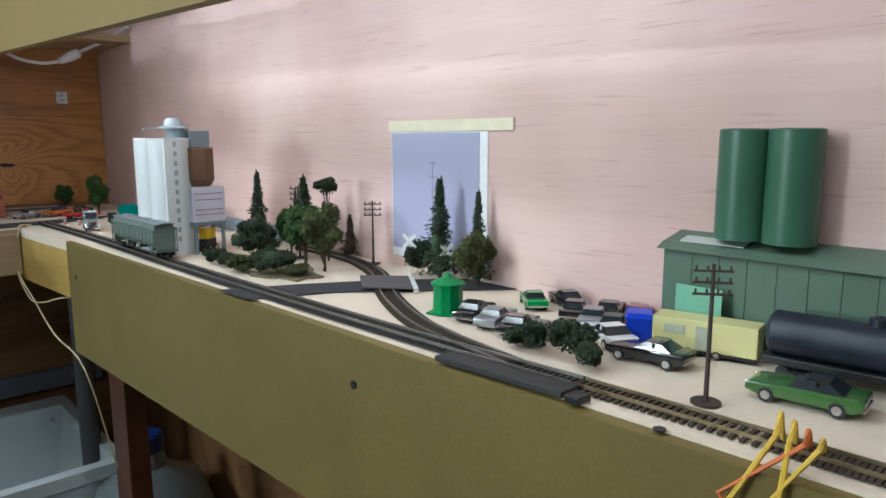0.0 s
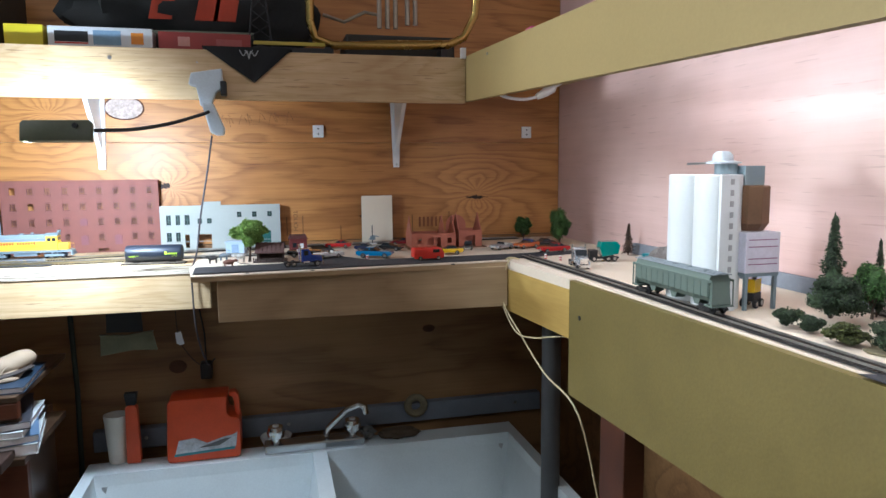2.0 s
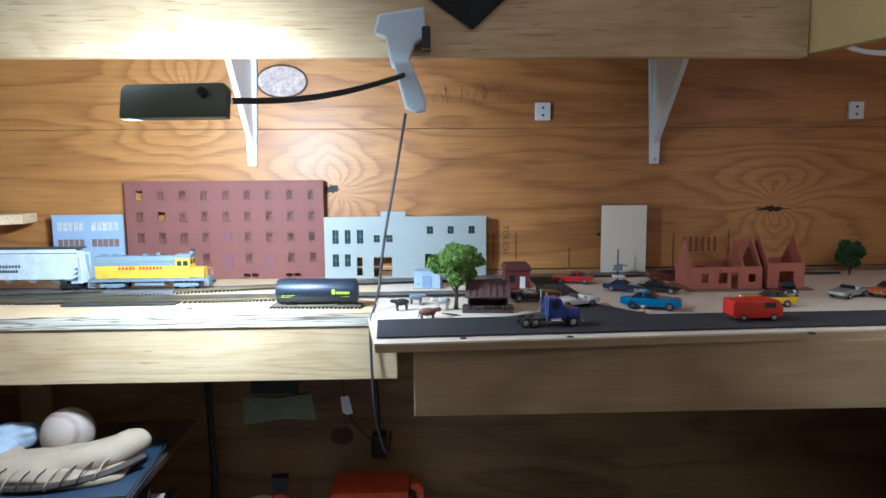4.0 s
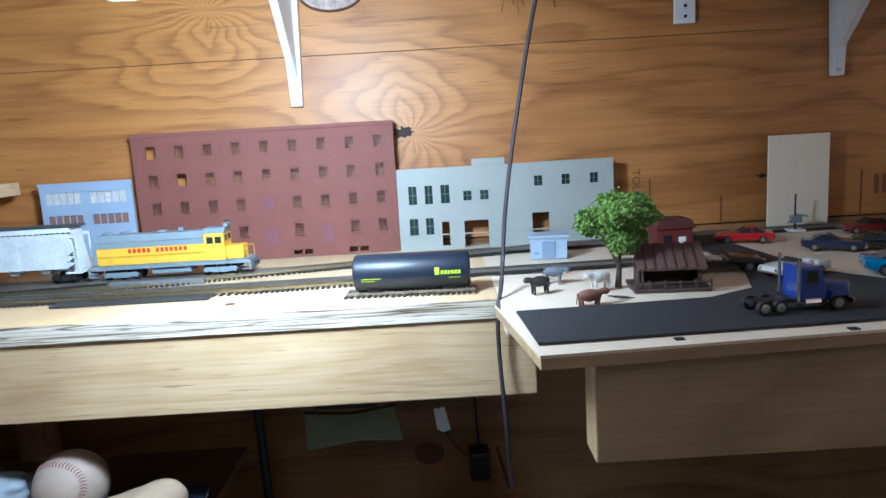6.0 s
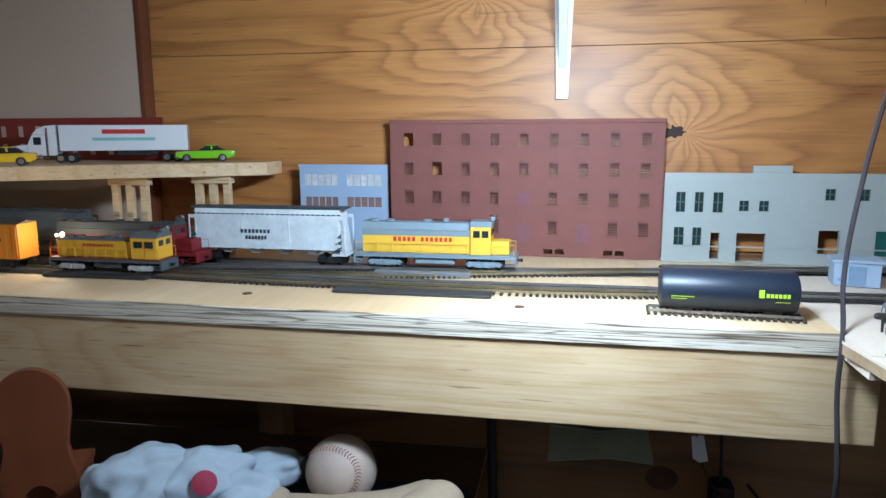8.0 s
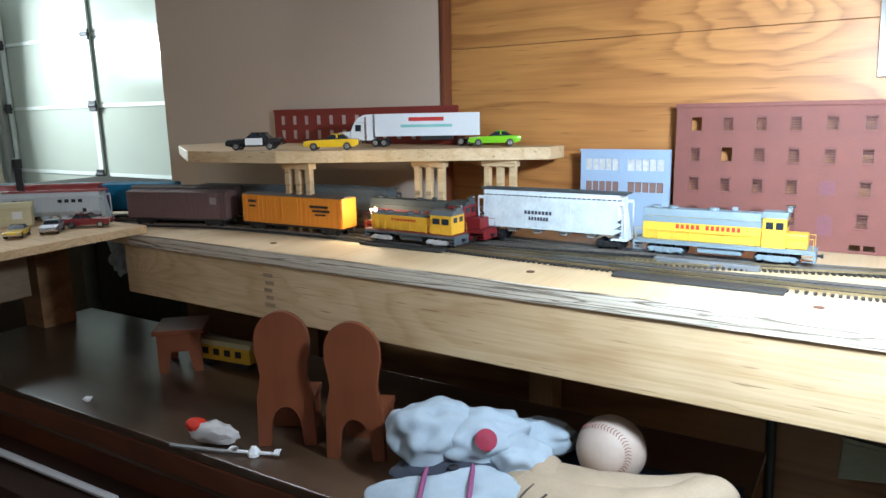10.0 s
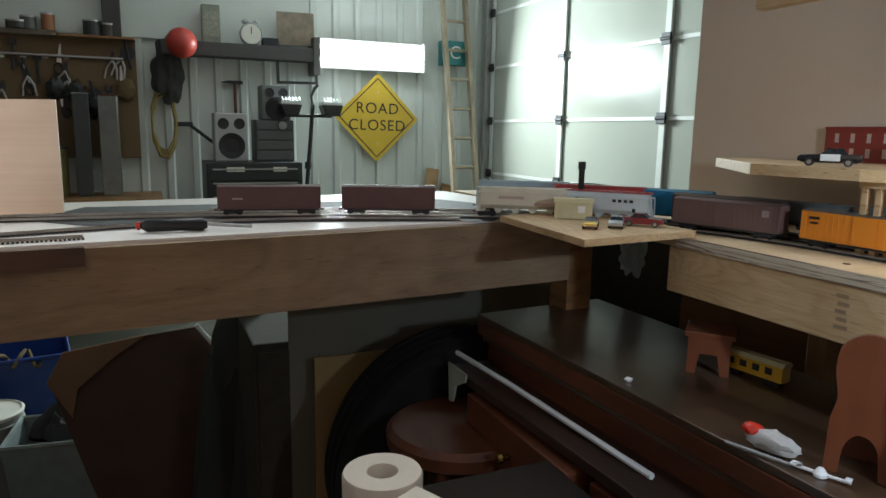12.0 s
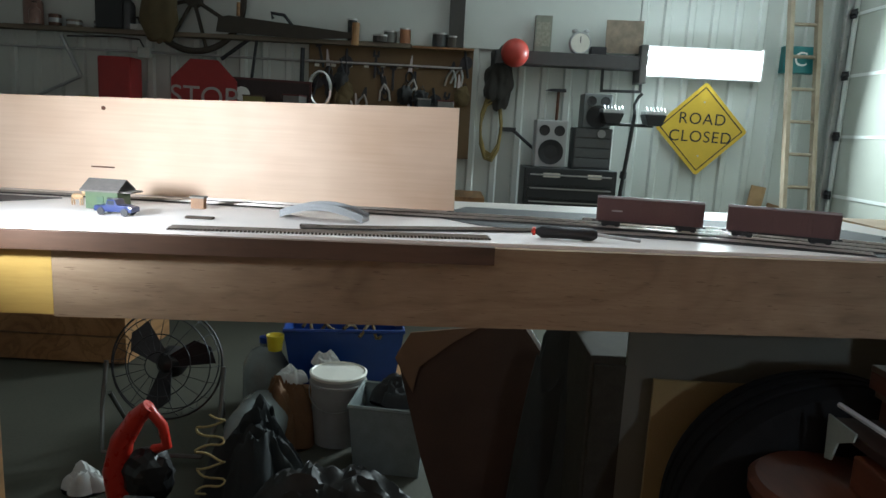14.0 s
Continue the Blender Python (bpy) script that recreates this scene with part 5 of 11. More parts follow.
def car(label, paint, m, L=0.073, side="muscle", roof=None, name="toy_car", stripe=None):
    c = thing(name, label, "toy car", m, "toy cars")
    low, top = CAR_SIDES[side]
    w = L * 0.2
    s = Shape().prism([(x * L, z * L) for x, z in low], "y", -w, w, L * 0.022)
    part("body", s, paint, c, smooth=True)
    if top:
        g = [(x * L, z * L) for x, z in top]
        t = Shape()
        n = len(g)
        vs = [(x, -w * (0.92 if i in (0, n - 1) else 0.72), z) for i, (x, z) in enumerate(g)] + [(x, w * (0.92 if i in (0, n - 1) else 0.72), z) for i, (x, z) in enumerate(g)]
        t.add(vs, [tuple(range(n)), tuple(range(2 * n - 1, n - 1, -1))] + [(i, i + 1, n + i + 1, n + i) for i in range(n - 1)])
        part("window_band", t, DARK_GLASS, c)
        if side != "open":
            x0, x1, z = g[1][0], g[2][0], g[1][1]
            part("roof", Shape().box((x0 - L * 0.01, -w * 0.74, z), (x1 + L * 0.01, w * 0.74, z + L * 0.014), L * 0.005), roof or paint, c)
            for x in ((x0 + x1) / 2,):
                for s in (-1, 1):
                    part("door_post", Shape().prism([(x - L * 0.02, low[3][1] * L), (x + L * 0.012, low[3][1] * L), (x + L * 0.012, z), (x - L * 0.015, z)], "y", s * w * 0.82 - w * 0.04, s * w * 0.82 + w * 0.04), roof or paint, c)
        else:
            part("seats", Shape().box((-L * 0.2, -w * 0.7, L * 0.162), (-L * 0.13, w * 0.7, L * 0.225), L * 0.01).box((-L * 0.13, -w * 0.7, L * 0.162), (-L * 0.02, w * 0.7, L * 0.178), L * 0.006), WHITE, c)
    elif side == "van":
        for x0, x1 in ((-0.42, -0.18), (-0.15, 0.08), (0.12, 0.34)):
            for y in (-w - 0.0004, w - 0.0002):
                part("window", Shape().box((x0 * L, y, 0.25 * L), (x1 * L, y + 0.0006, 0.35 * L)), DARK_GLASS if x0 > 0 else paint, c)
        part("windscreen", Shape().prism([(0.425 * L, 0.365 * L), (0.497 * L, 0.235 * L), (0.503 * L, 0.235 * L), (0.431 * L, 0.368 * L)], "y", -w * 0.85, w * 0.85), DARK_GLASS, c)
    for x in (-0.505, 0.495):
        part("bumper", Shape().box((x * L, -w * 0.95, 0.085 * L), ((x + 0.012) * L, w * 0.95, 0.115 * L), 0.0003), CHROME, c)
    for y in (-w * 0.7, w * 0.7):
        part("headlight", Shape().cyl((L * 0.49, y, L * 0.145), (L * 0.506, y, L * 0.145), L * 0.022, n=10), CHROME, c)
    if stripe:
        part("side_stripe", Shape().box((-L * 0.12, -w - 0.0005, L * 0.085), (L * 0.14, -w - 0.0001, L * 0.17)), stripe, c)
    toy_wheels(c, (-0.29 * L, 0.31 * L), w * 0.86, L * (0.072 if side != "old" else 0.085), L * 0.075)
    return c


def gloss(name, c):
    return plain("enamel_" + name, c, 0.18, 0.0, var=0.04, coat=0.6, bump=0.02)


RED, BLUE, NAVY, YEL, LIMEG, TEAL = gloss("red", (0.5, 0.015, 0.015)), gloss("blue", (0.01, 0.22, 0.5)), gloss("navy", (0.02, 0.03, 0.08)), gloss("yellow", (0.75, 0.48, 0.01)), gloss("lime", (0.22, 0.55, 0.01)), gloss("teal", (0.0, 0.22, 0.2))
BLK, SILVER, ORANGE, GREEN, MAROON, WHT = gloss("black", (0.01, 0.01, 0.012)), plain("enamel_silver", (0.4, 0.42, 0.45), 0.3, 0.6), gloss("orange", (0.55, 0.12, 0.02)), gloss("green", (0.01, 0.28, 0.07)), gloss("maroon", (0.2, 0.02, 0.025)), gloss("white", (0.75, 0.76, 0.77))
R0 = T + 0.0018
car("black open toy convertible with white seats", BLK, pose(-0.002, 2.226, T, 0, 0, -8), 0.08, "open")
car("white open toy car with a dark interior", WHT, pose(0.050, 2.175, R0, 0, 0, 200), 0.068, "open")
car("red toy car at the end of the side street", RED, pose(0.094, 2.385, T, 0, 0, 165), 0.07, "muscle")
car("metallic blue toy coupe beside the main road", BLUE, pose(0.157, 2.160, T, 0, 0, -22), 0.085, "muscle")
car("dark blue toy car parked in the lot", NAVY, pose(0.160, 2.300, T, 0, 0, -25), 0.066, "muscle")
car("black toy car parked in the lot", BLK, pose(0.214, 2.287, T, 0, 0, -30), 0.068, "muscle")
car("maroon toy car parked behind the houses", MAROON, pose(0.268, 2.405, T, 0, 0, 175), 0.068, "muscle")
car("bright red toy delivery van on the main road", plain("van_red", (0.55, 0.025, 0.012), 0.4, var=0.06), pose(0.263, 2.070, R0, 0, 0, 4), 0.070, "van", name="toy_van")
car("yellow and black toy muscle car beside the houses", YEL, pose(0.335, 2.168, T, 0, 0, 172), 0.074, "muscle", roof=BLK)
car("black old-fashioned toy coupe before the house", BLK, pose(0.410, 2.250, T, 0, 0, 250), 0.055, "old")
car("silver toy roadster in the corner lot", SILVER, pose(0.492, 2.225, T, 0, 0, 210), 0.07, "open")
car("orange toy car with a blue roof", ORANGE, pose(0.560, 2.230, T, 0, 0, 205), 0.074, "muscle", roof=gloss("roofblue", (0.02, 0.1, 0.5)))
car("dark toy car parked in the corner", BLK, pose(0.618, 2.262, T, 0, 0, 190), 0.068, "muscle")
car("bright red toy sports car near the corner", RED, pose(0.590, 2.125, T, 0, 0, 186), 0.08, "muscle")
# cars of the east table
car("black toy car parked by the bushes", BLK, pose(0.635, 0.592, T, 0, 0, 96), 0.072, "muscle")
car("white toy car beside the blue bin", WHT, pose(0.655, 0.648, T, 0, 0, 60), 0.07, "muscle")
for i, (x, y, p, l) in enumerate(((0.628, 0.800, BLK, "black"), (0.624, 0.765, SILVER, "silver"), (0.620, 0.730, BLK, "black"), (0.616, 0.700, plain("enamel_grey", (0.1, 0.1, 0.1), 0.3), "dark grey"))):
    car(l + " toy car in a parked row", p, pose(x, y, T, 0, 0, 20), 0.062, "sedan")
for x, y, p, l in ((0.700, 0.695, SILVER, "silver"), (0.690, 0.665, plain("enamel_dkgreen", (0.02, 0.05, 0.04), 0.3), "dark green"), (0.712, 0.728, BLK, "black"), (0.735, 0.70, BLK, "black"), (0.742, 0.668, MAROON, "dark red")):
    car(l + " toy car in the back row", p, pose(x, y, T, 0, 0, 25), 0.062, "sedan")
car("bright green toy car near the backdrop", GREEN, pose(0.715, 0.79, T, 0, 0, 50), 0.06, "sedan")
car("black toy car near the backdrop", BLK, pose(0.745, 0.765, T, 0, 0, 60), 0.06, "sedan")
car("dark green toy sports car with dark roof", gloss("bottle_green", (0.05, 0.13, 0.03)), pose(0.632, 0.462, T, 0, 0, 96), 0.078, "muscle", roof=BLK)
# cars of the corner board and the platform
CB = T + 0.0128
car("yellow and black toy car on the corner board", YEL, pose(-1.545, 2.015, CB, 0, 0, -40), 0.06, "muscle", roof=BLK)
car("silver toy car on the corner board", SILVER, pose(-1.537, 2.062, CB, 0, 0, -40), 0.06, "sedan")
car("dark red toy car on the corner board", MAROON, pose(-1.535, 2.118, CB, 0, 0, 40), 0.072, "sedan")
PZ = 1.4785
pc = car("black and white toy police car on the platform", BLK, pose(-1.300, 2.262, PZ, 0, 0, 215), 0.085, "sedan", stripe=WHITE)
part("white_door", Shape().box((-0.014, 0.0168, 0.008), (0.012, 0.0178, 0.018), 0.0003), WHITE, pc, "white door panel")
car("yellow toy muscle car on the platform", YEL, pose(-1.165, 2.285, PZ, 0, 0, 215), 0.08, "muscle")
car("lime green toy muscle car on the platform", LIMEG, pose(-0.975, 2.436, PZ, 0, 0, 205), 0.078, "muscle")


def tractor(label, paint, m, L=0.075, sleeper=False, trailer=False):
    c = thing("toy_semi_truck", label, "toy truck", m, "toy trucks")
    w = L * 0.155
    part("frame", Shape().box((-L * 0.5, -w * 0.5, L * 0.09), (L * 0.45, w * 0.5, L * 0.13)), DARK_STEEL, c)
    part("bonnet", Shape().prism([(L * 0.18, L * 0.12), (L * 0.18, L * 0.30), (L * 0.46, L * 0.27), (L * 0.48, L * 0.12)], "y", -w * 0.72, w * 0.72, L * 0.02), paint, c, smooth=True)
    part("cab", Shape().prism([(-L * 0.06, L * 0.12), (-L * 0.06, L * 0.45), (L * 0.13, L * 0.45), (L * 0.20, L * 0.30), (L * 0.20, L * 0.12)], "y", -w, w, L * 0.015), paint, c)
    part("windscreen", Shape().prism([(L * 0.138, L * 0.435), (L * 0.203, L * 0.30), (L * 0.21, L * 0.30), (L * 0.146, L * 0.437)], "y", -w * 0.88, w * 0.88), DARK_GLASS, c)
    for y in (-w - 0.0004, w - 0.0003):
        part("side_window", Shape().box((L * 0.0, y, L * 0.29), (L * 0.11, y + 0.0007, L * 0.41)), DARK_GLASS, c)
    if trailer:
        part("fairing", Shape().prism([(-L * 0.22, L * 0.472), (-L * 0.22, L * 0.60), (-L * 0.06, L * 0.59), (L * 0.06, L * 0.53), (L * 0.13, L * 0.452), (-L * 0.06, L * 0.452)], "y", -w, w, L * 0.012), paint, c)
    if sleeper:
        part("sleeper", Shape().box((-L * 0.22, -w, L * 0.12), (-L * 0.065, w, L * 0.47), L * 0.015), paint, c)
    for y in (-w * 1.02, w * 1.02):
        part("exhaust_pipe", Shape().cyl((-L * 0.09, y, L * 0.12), (-L * 0.09, y, L * 0.55), L * 0.016, n=10), CHROME, c)
        part("fuel_tank", Shape().cyl((-L * 0.02, y * 0.9, L * 0.1), (L * 0.14, y * 0.9, L * 0.1), L * 0.045, n=14), CHROME, c)
        part("fender", Shape().prism([(L * 0.24, L * 0.12), (L * 0.27, L * 0.19), (L * 0.41, L * 0.19), (L * 0.45, L * 0.11), (L * 0.41, L * 0.15), (L * 0.28, L * 0.15)], "y", y * 0.62, y * 1.02), paint, c)
    part("grille", Shape().box((L * 0.472, -w * 0.6, L * 0.13), (L * 0.482, w * 0.6, L * 0.26)), CHROME, c)
    part("bumper", Shape().box((L * 0.49, -w, L * 0.05), (L * 0.505, w, L * 0.11)), CHROME, c)
    toy_wheels(c, (-0.42 * L, -0.26 * L, 0.34 * L), w * 0.85, L * 0.075, L * 0.06)
    if trailer:
        t = part("trailer", Shape().box((-L * 2.2, -w * 1.05, L * 0.19), (-L * 0.26, w * 1.05, L * 0.60), L * 0.008), WHT, c, "white box trailer")
        for y in (w * 1.05 + 0.0006,):
            for x0, x1, z0, z1, mt in ((-1.55, -0.9, 0.46, 0.53, RED_PAINT), (-1.7, -0.75, 0.35, 0.40, plain("sign_green", (0.25, 0.55, 0.5), 0.5))):
                part("painted_bar", Shape().box((x0 * L, y - 0.0005, z0 * L), (x1 * L, y - 0.0001, z1 * L)), mt, t)
        part("trailer_frame", Shape().box((-L * 1.7, -w * 0.6, L * 0.12), (-L * 1.1, w * 0.6, L * 0.185)), BLACK, c)
        toy_wheels(c, (-2.02 * L, -1.86 * L), w * 0.9, L * 0.075, L * 0.06)
    return c


tractor("dark blue toy truck tractor on the main road", gloss("truckblue", (0.02, 0.05, 0.28)), pose(-0.012, 2.053, R0, 0, 0, 5), 0.082)
tractor("silver toy truck tractor with chrome stacks", plain("truck_silver2", (0.55, 0.57, 0.6), 0.25, 0.7), pose(0.543, 1.878, T, 0, 0, 258), 0.085, True)
tractor("white toy semi truck with box trailer on the platform", WHT, pose(-1.176, 2.372, PZ, 0, 0, 205), 0.084, True, True)
gt = thing("toy_dump_truck", "green and black toy dump truck", "toy truck", pose(0.632, 1.945, T, 0, 0, 170), "toy trucks")
part("frame", Shape().box((-0.033, -0.009, 0.006), (0.034, 0.009, 0.010), 0.0006), BLACK, gt)
part("hopper", Shape().prism([(-0.03, 0.016), (0.006, 0.011), (0.012, 0.03), (0.008, 0.044), (-0.026, 0.044), (-0.034, 0.036)], "y", -0.0135, 0.0135, 0.0012), TEAL, gt)
part("cab", Shape().box((0.015, -0.011, 0.010), (0.033, 0.011, 0.026), 0.002), BLACK, gt)
toy_wheels(gt, (-0.022, -0.008, 0.024), 0.011, 0.0062, 0.005)


# ---- model trees ----
LEAF = {k: plain("leaf_" + k, c, 0.85, var=0.45, scale=160, fine=900, bump=0.4) for k, c in
        dict(bright=(0.23, 0.37, 0.08), mid=(0.06, 0.125, 0.03), dark=(0.032, 0.05, 0.022), olive=(0.085, 0.095, 0.028), red=(0.06, 0.035, 0.022)).items()}


def speckle(m, lo, hi):
    """Tufts of foam foliage differ in shade from one to the next."""
    nt = m.node_tree
    b = nt.nodes["Principled BSDF"]
    g = nt.nodes.new("ShaderNodeNewGeometry")
    r = nt.nodes.new("ShaderNodeMapRange")
    r.inputs["To Min"].default_value, r.inputs["To Max"].default_value = lo, hi
    h = nt.nodes.new("ShaderNodeHueSaturation")
    nt.links.new(g.outputs["Random Per Island"], r.inputs["Value"])
    nt.links.new(r.outputs[0], h.inputs["Value"])
    old = b.inputs["Base Color"].links[0].from_socket
    nt.links.new(old, h.inputs["Color"])
    nt.links.new(h.outputs["Color"], b.inputs["Base Color"])


for kind_, leaf_mat in LEAF.items():
    speckle(leaf_mat, *((0.62, 1.35) if kind_ == "bright" else (0.35, 1.75)))
BARK = plain("bark", (0.07, 0.045, 0.03), 0.9, var=0.4, scale=150)


def leaves(rnd, centres, per, size):
    """Many small folded leaf tufts round the given lumps."""
    s = Shape()
    for (cx, cy, cz, rx, rz) in centres:
        for _ in range(per):
            while True:
                d = Vector((rnd.uniform(-1, 1), rnd.uniform(-1, 1), rnd.uniform(-1, 1)))
                if 0.2 < d.length < 1:
                    break
            d = d.normalized() * (0.62 + 0.34 * rnd.random() + 0.45 * max(0, noise.noise(d.normalized() * 2.6 + Vector((cx, cy, cz)) * 90)))
            p = Vector((cx + d.x * rx, cy + d.y * rx, cz + d.z * rz))
            u = Vector((rnd.gauss(0, 1), rnd.gauss(0, 1), rnd.gauss(0, 1))).normalized() * size * rnd.uniform(0.6, 1.3)
            w = u.orthogonal().normalized() * u.length * 0.8
            q = d.normalized() * size * 0.5
            s.add([p - u, p + w + q, p + u, p - w + q], [(0, 1, 2), (0, 2, 3)])
    return s


def core(centres):
    s = Shape()
    for i, (cx, cy, cz, rx, rz) in enumerate(centres):
        s.lump((cx, cy, cz), (rx * 0.72, rx * 0.72, rz * 0.72), 0.45, 3.5, 2, i)
    return s


def broadleaf(label, m, h, r, leaf, seed, lumps=9, trunk=0.35, bush=False):
    rnd = random.Random(seed)
    t = thing("model_bush" if bush else "model_tree", label, "bush" if bush else "model tree", m, "model trees")
    zc, rz = (h * 0.5, h * 0.45) if bush else (h * (trunk + (1 - trunk) / 2), h * (1 - trunk) / 2)
    cs = [(0, 0, zc, r * 0.70, rz * 0.76)]
    for i in range(lumps):
        a, e = rnd.uniform(0, 6.28), rnd.uniform(-0.75, 0.85)
        k = math.sqrt(1 - e * e) * r * 0.62
        cs.append((math.cos(a) * k, math.sin(a) * k, max(zc + e * rz * 0.65, r * 0.25), r * rnd.uniform(0.24, 0.5), rz * rnd.uniform(0.2, 0.44)))
    if not bush:
        b = Shape().tube([(0, 0, 0), (r * 0.03, 0, h * trunk * 0.6), (0, r * 0.04, zc)], lambda k: r * (0.09 - 0.05 * k), 7)
        for i in range(5):
            c = cs[1 + i]
            b.tube([(0, 0, h * trunk * (0.7 + 0.08 * i)), (c[0] * 0.5, c[1] * 0.5, (h * trunk + c[2]) / 2), c[:3]], lambda k: r * (0.045 - 0.035 * k), 5)
        part("trunk", b, BARK, t)
    crown = core(cs)
    lv = leaves(rnd, cs, 1300 if r > 0.035 and not bush else 560, r * (0.038 if r > 0.035 else 0.055 if r > 0.03 else 0.07))
    crown.add(lv.v, lv.f)
    part("crown", crown, LEAF[leaf], t)
    return t


def pine(label, m, h, r, leaf, seed, bare=0.1):
    rnd = random.Random(seed)
    t = thing("model_conifer", label, "model tree", m, "model trees")
    part("trunk", Shape().tube([(0, 0, 0), (0, 0, h * 0.5), (0, 0, h * 0.97)], lambda k: r * (0.12 - 0.1 * k), 6), BARK, t)
    s = Shape()
    for i in range(5):
        k = i / 5
        s.lump((rnd.uniform(-0.1, 0.1) * r, rnd.uniform(-0.1, 0.1) * r, h * (bare + (1 - bare) * (k + 0.1))), (r * 0.48 * (1 - k) ** 1.15, r * 0.48 * (1 - k) ** 1.15, h * 0.13), 0.5, 3, 2, seed + i)
    for i in range(2200):
        k = rnd.random() ** 1.15
        a = rnd.uniform(0, 6.283)
        lump = 0.80 + 1.1 * noise.noise(Vector((math.cos(a) * 1.6 + seed, math.sin(a) * 1.6, k * 9)))
        reach = (r * 0.85 * (1 - k) ** 1.1 * lump + r * 0.10) * rnd.uniform(0.55, 1.05)
        p = Vector((math.cos(a) * reach, math.sin(a) * reach, h * (bare + (1 - bare) * k) - reach * 0.22 + rnd.uniform(-0.02, 0.02) * h))
        d = Vector((math.cos(a), math.sin(a), rnd.uniform(-0.5, 0.3)))
        u = (d + Vector((rnd.gauss(0, 0.5), rnd.gauss(0, 0.5), rnd.gauss(0, 0.4)))).normalized() * r * rnd.uniform(0.08, 0.17)
        w = u.orthogonal().normalized() * r * 0.04
        s.add([p - u, p + w, p + u, p - w], [(0, 1, 2), (0, 2, 3)])
    part("needles", s, LEAF[leaf], t)
    return t


broadleaf("bright green round model tree with brown trunk", pose(-0.126, 2.173, T), 0.104, 0.040, "bright", 1, 14, 0.29)
broadleaf("round green model tree in the town corner", pose(0.632, 2.44, T), 0.072, 0.025, "mid", 2, 9, 0.06)
broadleaf("tall oval green model tree in the corner", pose(0.672, 2.275, T), 0.106, 0.031, "mid", 3, 11, 0.06)
pine("small reddish model conifer by the pink wall", pose(0.735, 2.02, T), 0.072, 0.015, "red", 4)
pine("small dark model conifer by the pink wall", pose(0.745, 1.83, T), 0.075, 0.015, "red", 5)
pine("tall dark model conifer in the grove", pose(0.655, 1.335, T), 0.137, 0.024, "dark", 6, 0.15)
broadleaf("dense dark green model bush in the grove", pose(0.630, 1.293, T), 0.080, 0.042, "dark", 7, 12, bush=True)
broadleaf("dark green model bush in the grove", pose(0.583, 1.158, T), 0.046, 0.036, "dark", 8, 10, bush=True)
pine("tall dark model conifer in the grove", pose(0.691, 1.250, T), 0.131, 0.028, "dark", 9, 0.25)
pine("thin dark model conifer behind the grove", pose(0.718, 1.322, T), 0.104, 0.013, "dark", 15, 0.1)
broadleaf("dark green leafy model tree behind the bush", pose(0.702, 1.314, T), 0.082, 0.025, "mid", 16, 9, 0.18)
broadleaf("green leafy model tree in the grove", pose(0.664, 1.205, T), 0.100, 0.033, "mid", 10, 12, 0.24)
broadleaf("olive leafy model tree in the grove", pose(0.653, 1.135, T), 0.104, 0.033, "olive", 11, 12, 0.12)
broadleaf("small round tree on a long bare stem", pose(0.705, 1.204, T), 0.137, 0.021, "dark", 12, 7, 0.74)
pine("small reddish model conifer at the backdrop", pose(0.738, 1.265, T), 0.088, 0.017, "red", 13)
pine("small reddish model conifer at the backdrop", pose(0.748, 1.205, T), 0.07, 0.016, "red", 14)
for i, (x, y, h, r, k) in enumerate(((0.562, 1.305, 0.03, 0.018, "dark"), (0.566, 1.27, 0.026, 0.018, "dark"), (0.562, 1.216, 0.030, 0.025, "olive"), (0.60, 1.125, 0.022, 0.02, "olive"), (0.580, 0.676, 0.034, 0.017, "dark"), (0.588, 0.640, 0.042, 0.022, "dark"), (0.575, 0.615, 0.030, 0.015, "dark"), (0.578, 0.702, 0.022, 0.012, "dark"))):
    broadleaf("low dark green model shrub", pose(x, y, T), h, r, k, 20 + i, 6, bush=True)
pine("tall dark model spruce before the paper backdrop", pose(0.733, 0.971, T), 0.137, 0.027, "dark", 30)
broadleaf("dark green bush beside the spruce", pose(0.735, 1.020, T), 0.062, 0.026, "dark", 31, 8, bush=True)
pine("dark model spruce behind the olive bush", pose(0.745, 0.910, T), 0.124, 0.020, "dark", 32)
broadleaf("olive green bush beside the road", pose(0.728, 0.903, T), 0.088, 0.031, "olive", 33, 11, bush=True)
solid("grass_mat", Shape().prism([(0.605 + 0.042 * math.cos(t) * (1 + 0.3 * math.sin(3 * t)), 1.155 + 0.06 * math.sin(t) * (1 + 0.2 * math.sin(5 * t))) for t in [2 * math.pi * i / 20 for i in range(20)]], "z", T, T + 0.002), plain("mat_olive", (0.20, 0.17, 0.095), 0.95, var=0.4, scale=90, bump=1), "thin olive scatter mat under the grove", "grass mat", kind="stuff")
gp = Shape().lump((0, 0, 0), (0.062, 0.058, 0.055), 0.25, 3, 4, 3)
gp.v = [(x, y, max(z, 0)) for x, y, z in gp.v]
solid("gravel_pile", gp, plain("gravel_grey", (0.20, 0.18, 0.17), 0.95, var=0.5, scale=300, fine=1500, bump=1.5), "grey heap of model gravel", "gravel pile", kind="stuff", m=pose(0.665, 1.72, T))

